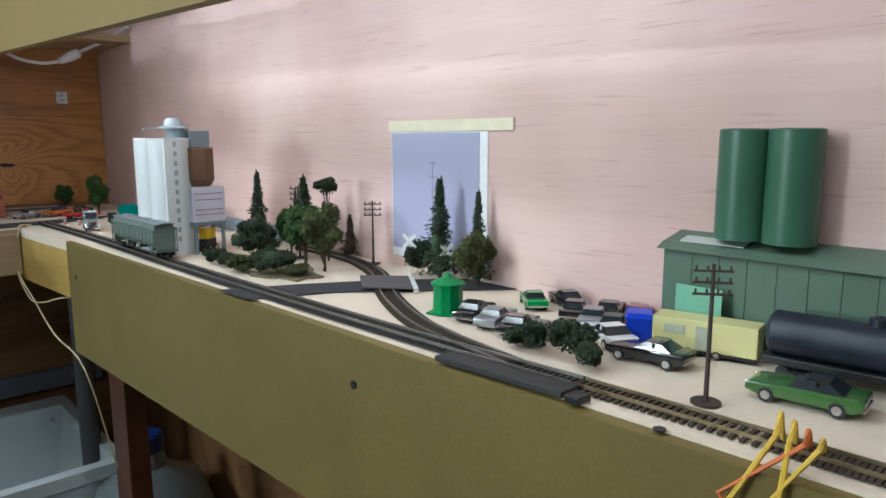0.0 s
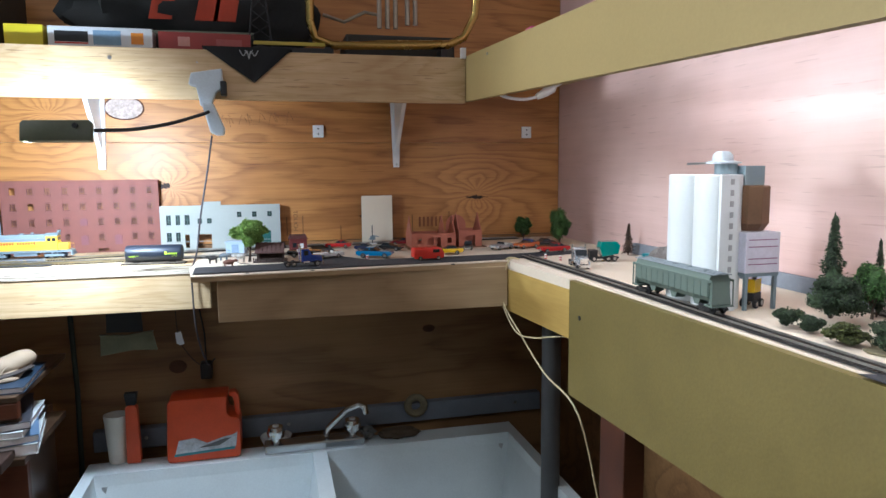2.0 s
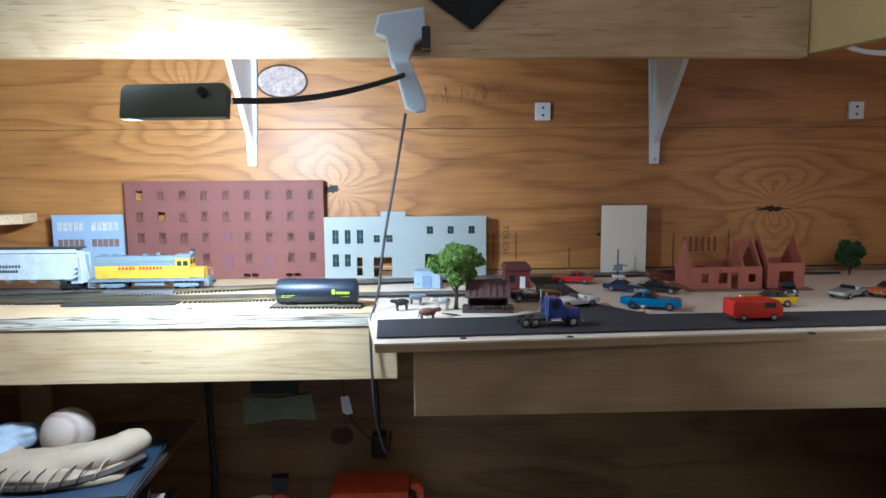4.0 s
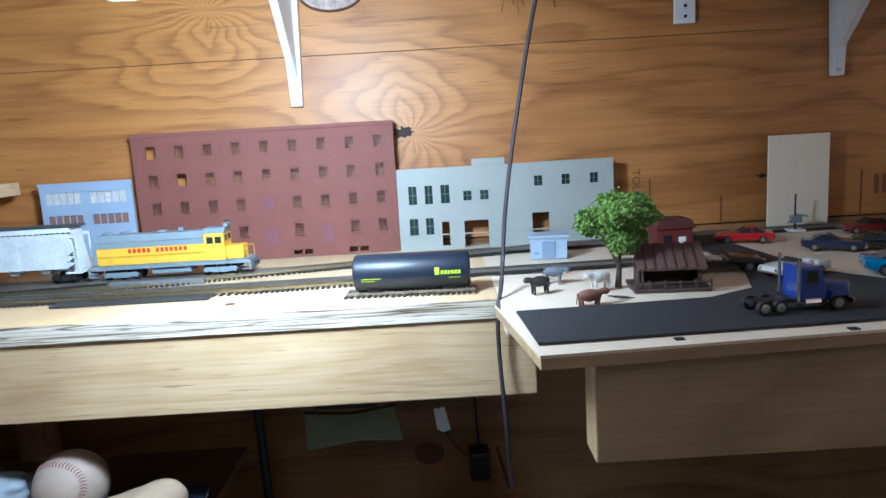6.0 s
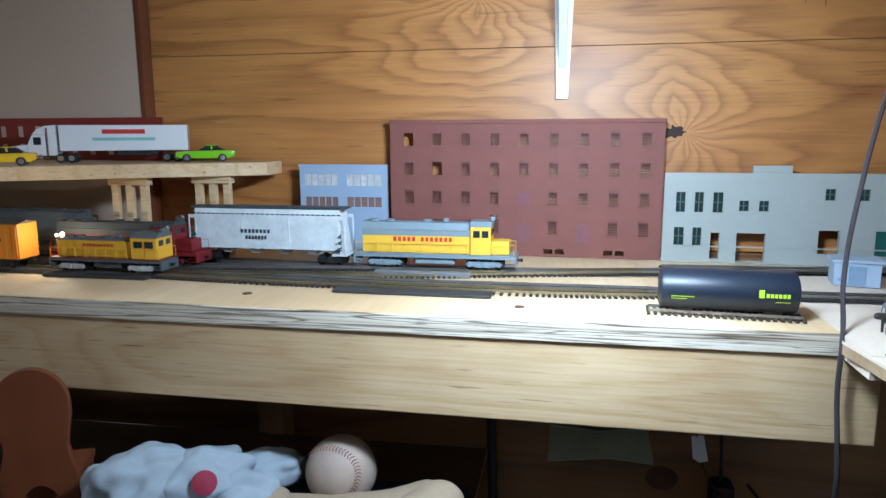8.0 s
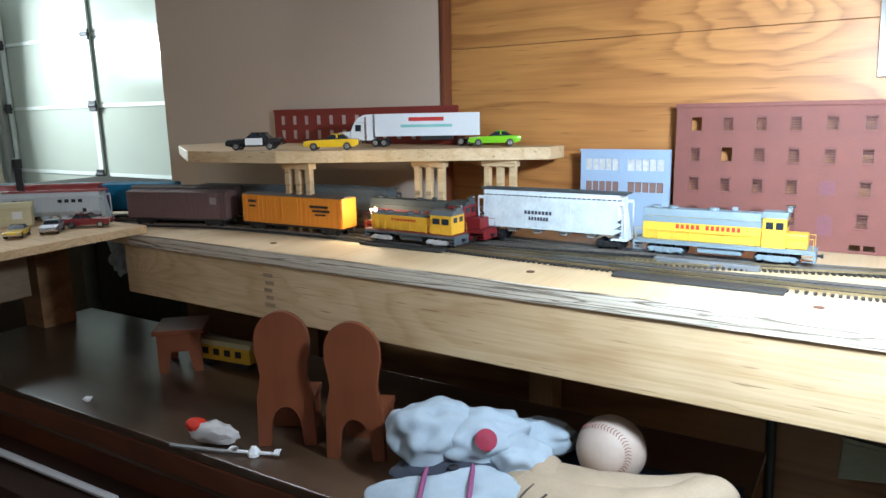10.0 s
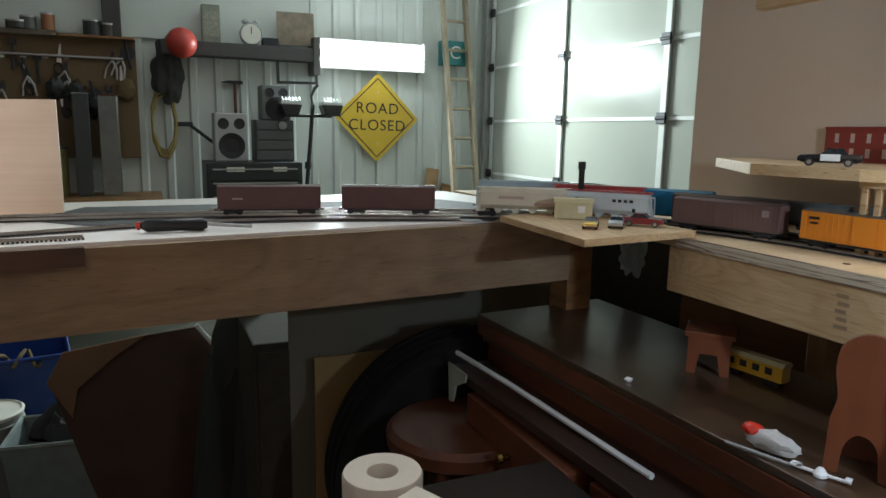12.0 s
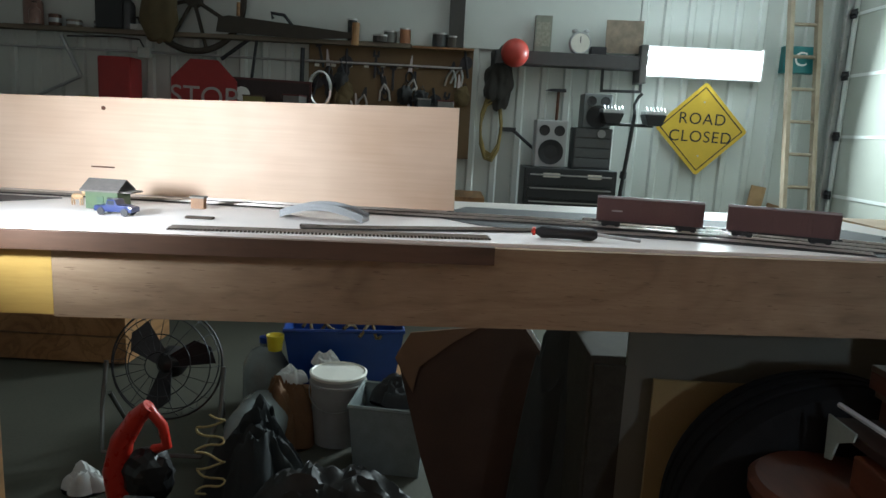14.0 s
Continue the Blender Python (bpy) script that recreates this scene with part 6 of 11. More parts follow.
# ---- model town details ----
barn = thing("model_barn", "weathered brown open-sided model barn", "model building", pose(-0.080, 2.165, T, 0, 0, -6))
BARNW = plain("barn_wood", (0.085, 0.055, 0.045), 0.85, var=0.4, scale=120)
part("deck", Shape().box((-0.036, -0.024, 0), (0.036, 0.026, 0.003), 0.0004), BARNW, barn)
part("back_wall", Shape().box((-0.028, 0.018, 0.003), (0.028, 0.020, 0.028)), BARNW, barn)
for s in (-1, 1):
    part("end_wall", Shape().box((s * 0.028 - 0.001, -0.004, 0.003), (s * 0.028 + 0.001, 0.0178, 0.027)), BARNW, barn)
    for y in (-0.018,):
        part("post", Shape().box((s * 0.027 - 0.001, y - 0.001, 0.003), (s * 0.027 + 0.001, y + 0.001, 0.022)), BARNW, barn)
part("roof", Shape().prism([(-0.024, 0.021), (-0.0235, 0.0225), (0.004, 0.042), (0.026, 0.029), (0.026, 0.0275), (0.004, 0.0402)], "x", -0.032, 0.032), plain("barn_roof", (0.14, 0.075, 0.065), 0.8, var=0.3, scale=200), barn)
for i in range(7):
    part("roof_plank", Shape().prism([(-0.0245, 0.0226), (0.0035, 0.0425), (0.0035, 0.0433), (-0.0245, 0.0234)], "x", -0.032 + i * 0.0095, -0.0255 + i * 0.0095), plain("barn_roof", (0.14, 0.075, 0.065), 0.8), barn)
for y in (-0.022,):
    part("rail", Shape().box((-0.036, y - 0.0006, 0.008), (0.036, y + 0.0006, 0.0095)), BARNW, barn)
for i in range(6):
    part("rail_post", Shape().box((-0.036 + i * 0.0142, -0.0228, 0.003), (-0.0345 + i * 0.0142, -0.0212, 0.011)), BARNW, barn)
lad = thing("model_ladder", "small dark model ladder lying in the yard", "ladder", pose(-0.135, 2.128, T + 0.001, 0, 12, 35))
for y in (-0.004, 0.004):
    part("stile", Shape().box((-0.014, y - 0.0006, 0), (0.014, y + 0.0006, 0.0012)), BARNW, lad)
for i in range(6):
    part("rung", Shape().box((-0.012 + i * 0.0047, -0.0034, 0.0002), (-0.0112 + i * 0.0047, 0.0034, 0.001)), BARNW, lad)


def cow(label, mat_, m, k=1.0):
    s = Shape()
    s.lump((0, 0, 0.0125 * k), (0.0105 * k, 0.0048 * k, 0.0052 * k), 0.12, 3, 3)
    s.lump((0.0135 * k, 0, 0.0150 * k), (0.0042 * k, 0.0026 * k, 0.0030 * k), 0.1, 3, 2)
    s.cyl((0.008 * k, 0, 0.014 * k), (0.0125 * k, 0, 0.0155 * k), 0.0032 * k, 0.0024 * k, 8)
    for x in (-0.0075, 0.0065):
        for y in (-0.0026, 0.0026):
            s.cyl((x * k, y * k, 0), (x * k, y * k, 0.010 * k), 0.0010 * k, 0.0016 * k, 6)
    s.cyl((-0.0103 * k, 0, 0.015 * k), (-0.0115 * k, 0, 0.006 * k), 0.0005 * k, n=5)
    return solid("toy_cow", s, mat_, label, "toy animal", group="toy cattle", smooth=True, m=m)


cow("black toy cow standing in the yard", plain("cow_black", (0.03, 0.028, 0.028), 0.6), pose(-0.205, 2.166, T, 0, 0, 200))
cow("grey toy cow standing in the yard", plain("cow_grey", (0.13, 0.15, 0.18), 0.6), pose(-0.184, 2.208, T, 0, 0, -20))
cow("white patched toy cow in the yard", plain("cow_white", (0.75, 0.73, 0.70), 0.6, var=0.5, scale=120), pose(-0.146, 2.165, T, 0, 0, 205), 1.1)
cow("brown toy cow lying in the yard", plain("cow_brown", (0.22, 0.10, 0.07), 0.6, var=0.5), pose(-0.168, 2.112, T - 0.005, 0, 0, 10), 1.1)
depot = thing("red_model_depot", "small dark red model depot with white door", "model building", pose(-0.012, 2.355, T))
DEP = plain("depot_red", (0.14, 0.02, 0.018), 0.6)
part("wall", Shape().box((-0.022, -0.018, 0), (0.022, 0.018, 0.032), 0.0005), DEP, depot)
part("roof", Shape().prism([(-0.024, 0.0322), (0.024, 0.0322), (0.020, 0.041), (-0.020, 0.041)], "y", -0.021, 0.021, 0.0008), plain("depot_roof", (0.10, 0.03, 0.025), 0.6), depot)
part("roof_edge", Shape().box((-0.0245, -0.0215, 0.0305), (0.0245, -0.0205, 0.0325)), DEP, depot)
part("door", Shape().box((0.004, -0.0192, 0), (0.013, -0.0182, 0.020)), WHITE, depot)
part("window", Shape().box((-0.014, -0.0192, 0.010), (-0.004, -0.0182, 0.022)), DARK_GLASS, depot)
solid("cream_card", Shape().box((0.168, 2.474, T), (0.254, 2.478, T + 0.132), 0.0004), plain("card_cream", (0.80, 0.71, 0.56), 0.8, var=0.05, scale=12), "blank cream card standing against the plywood wall", "card")
crane = thing("model_signal_crane", "small grey model crane before the card", "model crane", pose(0.192, 2.445, T))
part("mast", Shape().cyl((0, 0, 0), (0, 0, 0.052), 0.0012, n=8), DARK_STEEL, crane)
part("cabin", Shape().box((-0.006, -0.005, 0.012), (0.008, 0.005, 0.022), 0.001), RAIL_GREY, crane)
part("jib", Shape().tube([(-0.010, 0, 0.012), (0.002, 0, 0.024), (0.018, 0, 0.020)], 0.0012, 6), RAIL_GREY, crane)
part("foot", Shape().box((-0.010, -0.008, 0), (0.012, 0.008, 0.003), 0.0006), WHITE, crane)
SALMON = plain("salmon_plastic", (0.44, 0.14, 0.085), 0.5, var=0.08)


def kit_house(label, m, w, d, h, gables, wins):
    t = thing("unfinished_kit_house", label, "model building", m, "kit houses")
    part("base", Shape().box((-0.010, -0.012, 0), (w + 0.01, d + 0.008, 0.0025), 0.0004), plain("kit_base", (0.25, 0.13, 0.07), 0.7), t)
    part("front_wall", sheet_with_holes(w, h, 0.0025, wins).moved(Matrix.Translation((0, 0, 0.0026))), SALMON, t)
    part("back_wall", sheet_with_holes(w, h, 0.0025, [(w * 0.3, h * 0.3, w * 0.45, h * 0.75)]).moved(Matrix.Translation((0, d - 0.0025, 0.0026))), SALMON, t)
    for x in gables:
        part("gable", Shape().prism([(0.0026, 0.0026), (d - 0.0026, 0.0026), (d - 0.0026, h), (d / 2, h + d * 0.62), (0.0026, h)], "x", x, x + 0.0025), SALMON, t)
    return t


kit_house("roofless salmon plastic kit house with sharp gables", pose(0.272, 2.295, T), 0.118, 0.075, 0.036, (0.0, 0.087, 0.1155), [(0.016, 0.010, 0.028, 0.024), (0.045, 0.008, 0.060, 0.026), (0.066, 0.0, 0.078, 0.026), (0.095, 0.010, 0.107, 0.024)])
kit_house("roofless salmon plastic kit barn with a gate", pose(0.398, 2.292, T), 0.062, 0.075, 0.042, (0.0, 0.0595), [(0.018, 0.0, 0.044, 0.028)])
part("arched_gable", Shape().prism([(0.420 + 0.028 * math.cos(t), T + 0.050 + 0.028 * math.sin(t)) for t in [math.pi * i / 14 for i in range(15)]] + [(0.392, T + 0.0026), (0.448, T + 0.0026)], "y", 2.405, 2.408), SALMON, None)
tagged(bpy.data.objects["arched_gable"], "salmon plastic wall panel with a round top", "model wall")
bpy.data.objects["arched_gable"].name = "kit_wall_panel"
for x, y in ((0.135, 2.128), (0.527, 2.02), (0.548, 1.985)):
    c = thing("road_barrel", "small red and white striped road barrel", "road barrel", pose(x, y, T), "road barrels")
    for i in range(4):
        part("band", Shape().cyl((0, 0, i * 0.0026), (0, 0, i * 0.0026 + 0.0025), 0.0032, n=12), RED_PAINT if i % 2 == 0 else WHITE, c)
solid("teal_bin", Shape().box((-0.014, -0.012, 0), (0.014, 0.012, 0.024), 0.001).box((-0.015, -0.013, 0.0205), (0.015, 0.013, 0.0225), 0.0005), plain("teal_plastic", (0.0, 0.20, 0.25), 0.45), "teal toy container by the wall", "container", m=pose(0.700, 1.862, T, 0, 0, 12))
solid("grey_wall_strip", Shape().box((0.757, 1.36, T), (0.7645, 2.04, T + 0.026)), plain("strip_grey", (0.20, 0.22, 0.26), 0.7), "low grey strip along the pink wall", "strip")

# ---- east table: grain elevator ----
el = thing("grain_elevator", "white model grain silos with a brown bin", "model building", pose(0, 0, T))
SILO = plain("silo_white", (0.66, 0.68, 0.69), 0.5, var=0.05, scale=15)
for y in (1.516, 1.450):
    part("silo", Shape().lathe([(0.033, 0), (0.033, 0.1925), (0.032, 0.1935), (0.001, 0.1935)], 36, (0.557, y, 0)), SILO, el, smooth=True)
lab = part("label_wall", Shape().box((0.534, 1.411, 0), (0.562, 1.4165, 0.1935), 0.0006), SILO, el)
for i in range(11):
    part("painted_bar", Shape().box((0.5485, 1.4101, 0.180 - 0.0155 * i), (0.5540, 1.4108, 0.188 - 0.0155 * i)), plain("bar_grey", (0.35, 0.35, 0.36), 0.6), lab)
part("head_house", Shape().cyl((0.572, 1.455, 0.194), (0.572, 1.455, 0.209), 0.016, n=20), RAIL_GREY, el)
part("head_disc", Shape().lathe([(0.001, 0.2092), (0.026, 0.2092), (0.026, 0.2115), (0.015, 0.214), (0.014, 0.222), (0.009, 0.227), (0.001, 0.2275)], 24, (0.570, 1.460, 0)), plain("disc_grey", (0.42, 0.46, 0.5), 0.4), el, smooth=True)
part("spout", Shape().tube([(0.55, 1.46, 0.2105), (0.528, 1.485, 0.2095)], 0.0016, 6), STEEL, el)
part("brown_bin", Shape().lathe([(0.018, 0.113), (0.0255, 0.124), (0.0255, 0.176), (0.024, 0.178), (0.001, 0.178)], 8, (0.600, 1.434, 0)), plain("bin_brown", (0.15, 0.075, 0.035), 0.6), el)
part("bin_top", Shape().box((0.586, 1.430, 0.1783), (0.619, 1.455, 0.206), 0.0008), RAIL_GREY, el)
ho = part("elevator_house", Shape().box((0.574, 1.406, 0.054), (0.630, 1.455, 0.112), 0.0008), plain("house_lilac", (0.68, 0.66, 0.76), 0.6), el)
for z in (0.066, 0.074, 0.091, 0.101):
    part("painted_line", Shape().box((0.578, 1.4052, z), (0.626, 1.4058, z + 0.0012)), plain("line_violet", (0.25, 0.08, 0.2), 0.6), ho)
for x in (0.578, 0.626):
    for y in (1.410, 1.451):
        part("leg", Shape().box((x - 0.0025, y - 0.0025, 0), (x + 0.0025, y + 0.0025, 0.0538)), RAIL_GREY, el)
part("floor_beam", Shape().box((0.574, 1.406, 0.049), (0.630, 1.455, 0.0538)), RAIL_GREY, el)
ld = thing("toy_loader", "yellow toy loader under the elevator", "toy vehicle", pose(0.606, 1.430, T, 0, 0, 30))
part("body", Shape().box((-0.014, -0.008, 0.010), (0.014, 0.008, 0.022), 0.001), BLACK, ld)
part("cab", Shape().box((-0.012, -0.0085, 0.0225), (0.012, 0.0085, 0.042), 0.001), YEL, ld)
toy_wheels(ld, (-0.009, 0.009), 0.009, 0.0065, 0.005)

# ---- east table: rest ----
pp = thing("paper_backdrop", "lavender printed paper taped to the pink wall", "paper")
part("print", Shape().box((0.7640, 0.928, 1.378), (0.7648, 1.112, 1.550)), plain("lavender_print", (0.40, 0.40, 0.56), 0.75, var=0.08, scale=12), pp)
part("sheet", Shape().box((0.7649, 0.913, 1.366), (0.7656, 1.114, 1.552)), PAPER, pp)
part("tape", Shape().box((0.7628, 0.868, 1.5525), (0.7656, 1.118, 1.568)), plain("tape_cream", (0.80, 0.74, 0.56), 0.6), pp, "cream masking tape")
part("printed_mast", Shape().box((0.7632, 1.0195, 1.42), (0.7638, 1.0205, 1.51)).box((0.7632, 1.013, 1.487), (0.7638, 1.027, 1.489)).box((0.7632, 1.013, 1.507), (0.7638, 1.027, 1.509)), plain("print_grey", (0.28, 0.28, 0.38), 0.7), pp)
POLE = plain("pole_brown", (0.06, 0.04, 0.033), 0.8)


def telegraph(m, h, label="brown model telegraph pole with crossarms"):
    t = thing("model_telegraph_pole", label, "telegraph pole", m, "telegraph poles")
    part("base", Shape().cyl((0, 0, 0), (0, 0, 0.0015), 0.011, n=14), POLE, t)
    part("pole", Shape().cyl((0, 0, 0.001), (0, 0, h), 0.0019, 0.0013, 8), POLE, t)
    for i in range(3):
        a = part("crossarm", Shape().box((-0.0009, -0.0135, h - 0.006 - 0.0085 * i), (0.0009, 0.0135, h - 0.0044 - 0.0085 * i)), POLE, t)
        for j in range(4):
            y = -0.0115 + 0.00767 * j
            part("insulator", Shape().cyl((0, y, h - 0.0043 - 0.0085 * i), (0, y, h - 0.0015 - 0.0085 * i), 0.0009, n=6), POLE, a)
    return t


telegraph(pose(0.742, 1.135, T, 0, 0, 50), 0.098)
telegraph(pose(0.688, 1.262, T, 0, 0, 52), 0.118)
telegraph(pose(0.580, 0.513, T, 0, 0, 35), 0.104)
for x, y, h, a in ((0.722, 1.022, 0.058, 30), (0.735, 0.962, 0.05, 62)):
    t = thing("crossing_sign", "white model railway crossing sign with crossed boards", "crossing sign", pose(x, y, T, 0, 0, a), "crossing signs")
    part("post", Shape().cyl((0, 0, 0), (0, 0, h), 0.0011, n=8), WHITE, t)
    part("foot", Shape().box((-0.004, -0.004, 0), (0.004, 0.004, 0.002)), WHITE, t)
    for s in (45, -45):
        part("board", Shape().box((-0.0026, -0.0132, -0.0023), (-0.0012, 0.0132, 0.0023)), WHITE, t, m=pose(0, 0, h - 0.008, s, 0, 0))
    part("lamp_arm", Shape().box((-0.0015, -0.009, h - 0.026), (0.0015, 0.009, h - 0.0235)), WHITE, t)
gb = thing("green_tank_house", "bright green plastic toy tank house", "toy building", pose(0.622, 0.836, T, 0, 0, 20))
GRN = plain("toy_green", (0.01, 0.22, 0.06), 0.4)
part("body", Shape().lathe([(0.016, 0), (0.017, 0.002), (0.0165, 0.032), (0.001, 0.032)], 10), GRN, gb)
part("roof", Shape().lathe([(0.0195, 0.0322), (0.0195, 0.0345), (0.006, 0.041), (0.004, 0.045), (0.001, 0.045)], 10), GRN, gb)
part("plinth", Shape().box((-0.018, -0.018, 0), (0.018, 0.018, 0.0018)), GRN, gb)
GB = plain("building_green", (0.075, 0.125, 0.085), 0.5, var=0.08)
fac = thing("green_factory", "long dark green model factory against the wall", "model building", pose(0, 0, T))
part("wall", Shape().box((0.722, 0.02, 0), (0.762, 0.632, 0.086), 0.001), GB, fac)
part("roof", Shape().prism([(0.716, 0.0862), (0.7635, 0.0862), (0.7635, 0.100), (0.728, 0.092)], "y", 0.018, 0.637), plain("roof_green", (0.10, 0.15, 0.11), 0.45), fac)
part("roof_panel", Shape().prism([(0.730, 0.0932), (0.745, 0.0966), (0.745, 0.0976), (0.730, 0.0942)], "y", 0.558, 0.62), plain("skylight", (0.45, 0.5, 0.47), 0.3), fac)
for i in range(23):
    part("rib", Shape().box((0.7211, 0.03 + i * 0.026, 0.001), (0.7219, 0.0312 + i * 0.026, 0.085)), GB, fac)
for y in (0.567, 0.523):
    solid("green_silo", Shape().lathe([(0.0225, 0), (0.0225, 0.099), (0.020, 0.1002), (0.001, 0.1002)], 28), plain("silo_green", (0.045, 0.12, 0.075), 0.35, var=0.1), "dark green model silo on the factory roof", "model silo", group="green silos", smooth=True, m=pose(0.7405, y, T + 0.1005))
tr_ = thing("cream_model_trailer", "pale yellow model trailer with faded windows", "model trailer", pose(0.690, 0.568, T, 0, 0, 102))
part("body", Shape().box((-0.045, -0.014, 0.006), (0.045, 0.014, 0.033), 0.0012), plain("trailer_cream", (0.60, 0.57, 0.26), 0.5, var=0.06), tr_)
part("door", Shape().box((-0.004, 0.0142, 0.008), (0.006, 0.0149, 0.028)), plain("door_grey", (0.4, 0.42, 0.32), 0.6), tr_)
part("window", Shape().box((0.016, 0.0142, 0.019), (0.034, 0.0149, 0.027)), plain("door_grey", (0.4, 0.42, 0.32), 0.6), tr_)
part("chassis", Shape().box((-0.043, -0.012, 0.0025), (0.043, 0.012, 0.0058)), BLACK, tr_)
toy_wheels(tr_, (-0.012, 0.012), 0.012, 0.004, 0.004)
solid("clear_green_card", Shape().box((0.7085, 0.565, T + 0.0), (0.7095, 0.61, T + 0.056)), plain("card_mint", (0.18, 0.40, 0.28), 0.35), "small mint green card by the trailer", "card")
bt = thing("black_tank_car", "glossy black model tank car behind the trailer", "model rail car", pose(0.690, 0.435, T, 0, 0, 96))
part("barrel", Shape().lathe([(0.001, -0.075), (0.015, -0.075), (0.018, -0.072), (0.018, 0.072), (0.015, 0.075), (0.001, 0.075)], 28, (0, 0, 0.036), "x"), TANK, bt, smooth=True)
part("frame", Shape().box((-0.078, -0.014, 0.012), (0.078, 0.014, 0.0185), 0.001), BLACK, bt)
part("dome", Shape().lathe([(0.007, 0.052), (0.007, 0.059), (0.001, 0.061)], 16), TANK, bt)
bogie(bt, -0.05), bogie(bt, 0.05)
solid("blue_bin", Shape().box((-0.013, -0.012, 0), (0.013, 0.012, 0.028), 0.0015).box((-0.0145, -0.0135, 0.022), (0.0145, 0.0135, 0.0245), 0.0006), plain("bin_blue", (0.01, 0.05, 0.55), 0.4), "bright blue plastic toy bin", "toy bin", m=pose(0.688, 0.635, T, 0, 0, 30))
wi = thing("wire_bundle", "yellow and orange wires over the table edge", "wires")
WY_ = plain("wire_yellow", (0.70, 0.48, 0.06), 0.45)
for i, c in enumerate((WY_, WY_, plain("wire_orange", (0.6, 0.15, 0.03), 0.45), WY_)):
    d = 0.008 * i
    part("wire", Shape().tube([(0.545, 0.445 - d, T + 0.006), (0.525, 0.44 - d, T + 0.03 - 0.003 * i), (0.508, 0.436 - d, T + 0.022), (0.499, 0.455 + 0.5 * d - 0.03 * (i % 2), T - 0.02), (0.494, 0.50 - 0.05 * i, T - 0.09), (0.49, 0.60 - 0.08 * i, T - 0.17)], 0.0017, 6), c, wi)
cw = thing("cream_cable", "thin cream cable hanging from the table corner", "cable")
CR = plain("cable_cream", (0.62, 0.52, 0.30), 0.5)
part("strand", Shape().tube(curve_through((0.46, 2.03, 1.353), (0.434, 2.025, 1.351), (0.424, 2.035, 1.30), (0.424, 2.02, 1.25), (0.43, 1.95, 1.203), (0.438, 1.87, 1.208), (0.446, 1.80, 1.226), (0.47, 1.78, 1.23)), 0.0016, 6), CR, cw)
part("strand", Shape().tube(curve_through((0.46, 2.01, 1.353), (0.434, 2.01, 1.349), (0.424, 2.02, 1.262), (0.434, 1.925, 1.199), (0.442, 1.817, 1.148), (0.462, 1.701, 1.10), (0.495, 1.66, 0.9)), 0.0018, 6), CR, cw)
for x, y in ((-0.519, 2.2), (-0.808, 2.208), (-1.21, 2.20)):
    part("screw_hole", Shape().cyl((x, y, T - 0.0006), (x, y, T + 0.0003), 0.005, n=12), RUST, nt_)
for x, y in ((0.514, 0.512), (0.60, 0.905)):
    part("screw_hole", Shape().cyl((x, y, T - 0.0009), (x, y, T + 0.0003), 0.0045, n=12), BLACK, et)
for x in (-0.13, 0.0, 0.30):
    part("staple", Shape().box((x, 1.998, T - 0.002), (x + 0.007, 2.004, T - 0.0002)), BLACK, tt)

# ---- platform over the trains ----
pl = thing("plank_platform", "rough wooden plank platform on small posts", "platform")
part("plank", Shape().prism([(-0.88, 2.474), (-0.88, 2.425), (-1.232, 2.236), (-1.40, 2.212), (-1.62, 2.36), (-1.62, 2.474)], "z", 1.4605, PZ - 0.0003, 0.001), PINE, pl)
for x, y in ((-1.225, 2.275), (-1.05, 2.37), (-0.955, 2.415)):
    b_ = part("bent_cap", Shape().box((x - 0.028, y - 0.008, 1.450), (x + 0.028, y + 0.008, 1.460), 0.0006), PINE, pl)
    for d in (-0.021, 0, 0.021):
        part("post", Shape().box((x + d - 0.0045, y - 0.0045, T), (x + d + 0.0045, y + 0.0045, 1.4498), 0.0004), PINE, b_)
rb = thing("red_brick_wall_kit", "dark red model brick wall on the platform", "model wall", pose(-1.468, 2.466, PZ))
RBW = plain("kit_red", (0.24, 0.035, 0.025), 0.55, var=0.12)
rh = [(0.018 + 0.030 * i, z0, 0.027 + 0.030 * i, z1) for i in range(13) for z0, z1 in ((0.008, 0.024), (0.034, 0.050))]
part("wall", sheet_with_holes(0.41, 0.0605, 0.004, rh), RBW, rb)
part("cornice", Shape().box((-0.001, -0.0015, 0.057), (0.411, -0.0002, 0.062)), RBW, rb)
WP = plain("window_pale", (0.6, 0.5, 0.45), 0.6)
wp = Shape().box((0, 0.0012, 0), (0.009, 0.0022, 0.016)).mesh("window")
for a, b, c, d in rh:
    part("window", wp, WP, rb, m=pose(a, 0, b))
# corner board things
cbx = thing("cream_model_shed", "cream model shed with a dark chimney", "model building", pose(-1.668, 2.062, CB, 0, 0, 57))
part("wall", Shape().box((-0.035, -0.016, 0), (0.035, 0.016, 0.030), 0.0006), plain("shed_cream", (0.60, 0.55, 0.33), 0.6), cbx)
part("roof", Shape().prism([(-0.019, 0.0302), (0.019, 0.0302), (0.015, 0.037), (-0.015, 0.037)], "x", -0.037, 0.037), plain("shed_cream", (0.60, 0.55, 0.33), 0.6), cbx)
part("window", Shape().box((0.008, -0.0168, 0.012), (0.022, -0.0162, 0.024)), WHITE, cbx)
tw = thing("dark_model_tower", "slim dark model signal tower on a footing", "model tower", pose(-1.712, 2.108, T + 0.0128))
part("mast", Shape().box((-0.0042, -0.0042, 0), (0.0042, 0.0042, 0.088), 0.0005), BLACK, tw)
part("lamp_box", Shape().box((-0.0055, -0.0055, 0.0882), (0.0055, 0.0055, 0.104), 0.0008), BLACK, tw)
part("rail", Shape().box((-0.012, -0.012, 0.003), (0.012, 0.012, 0.010), 0.0006), BLACK, tw)
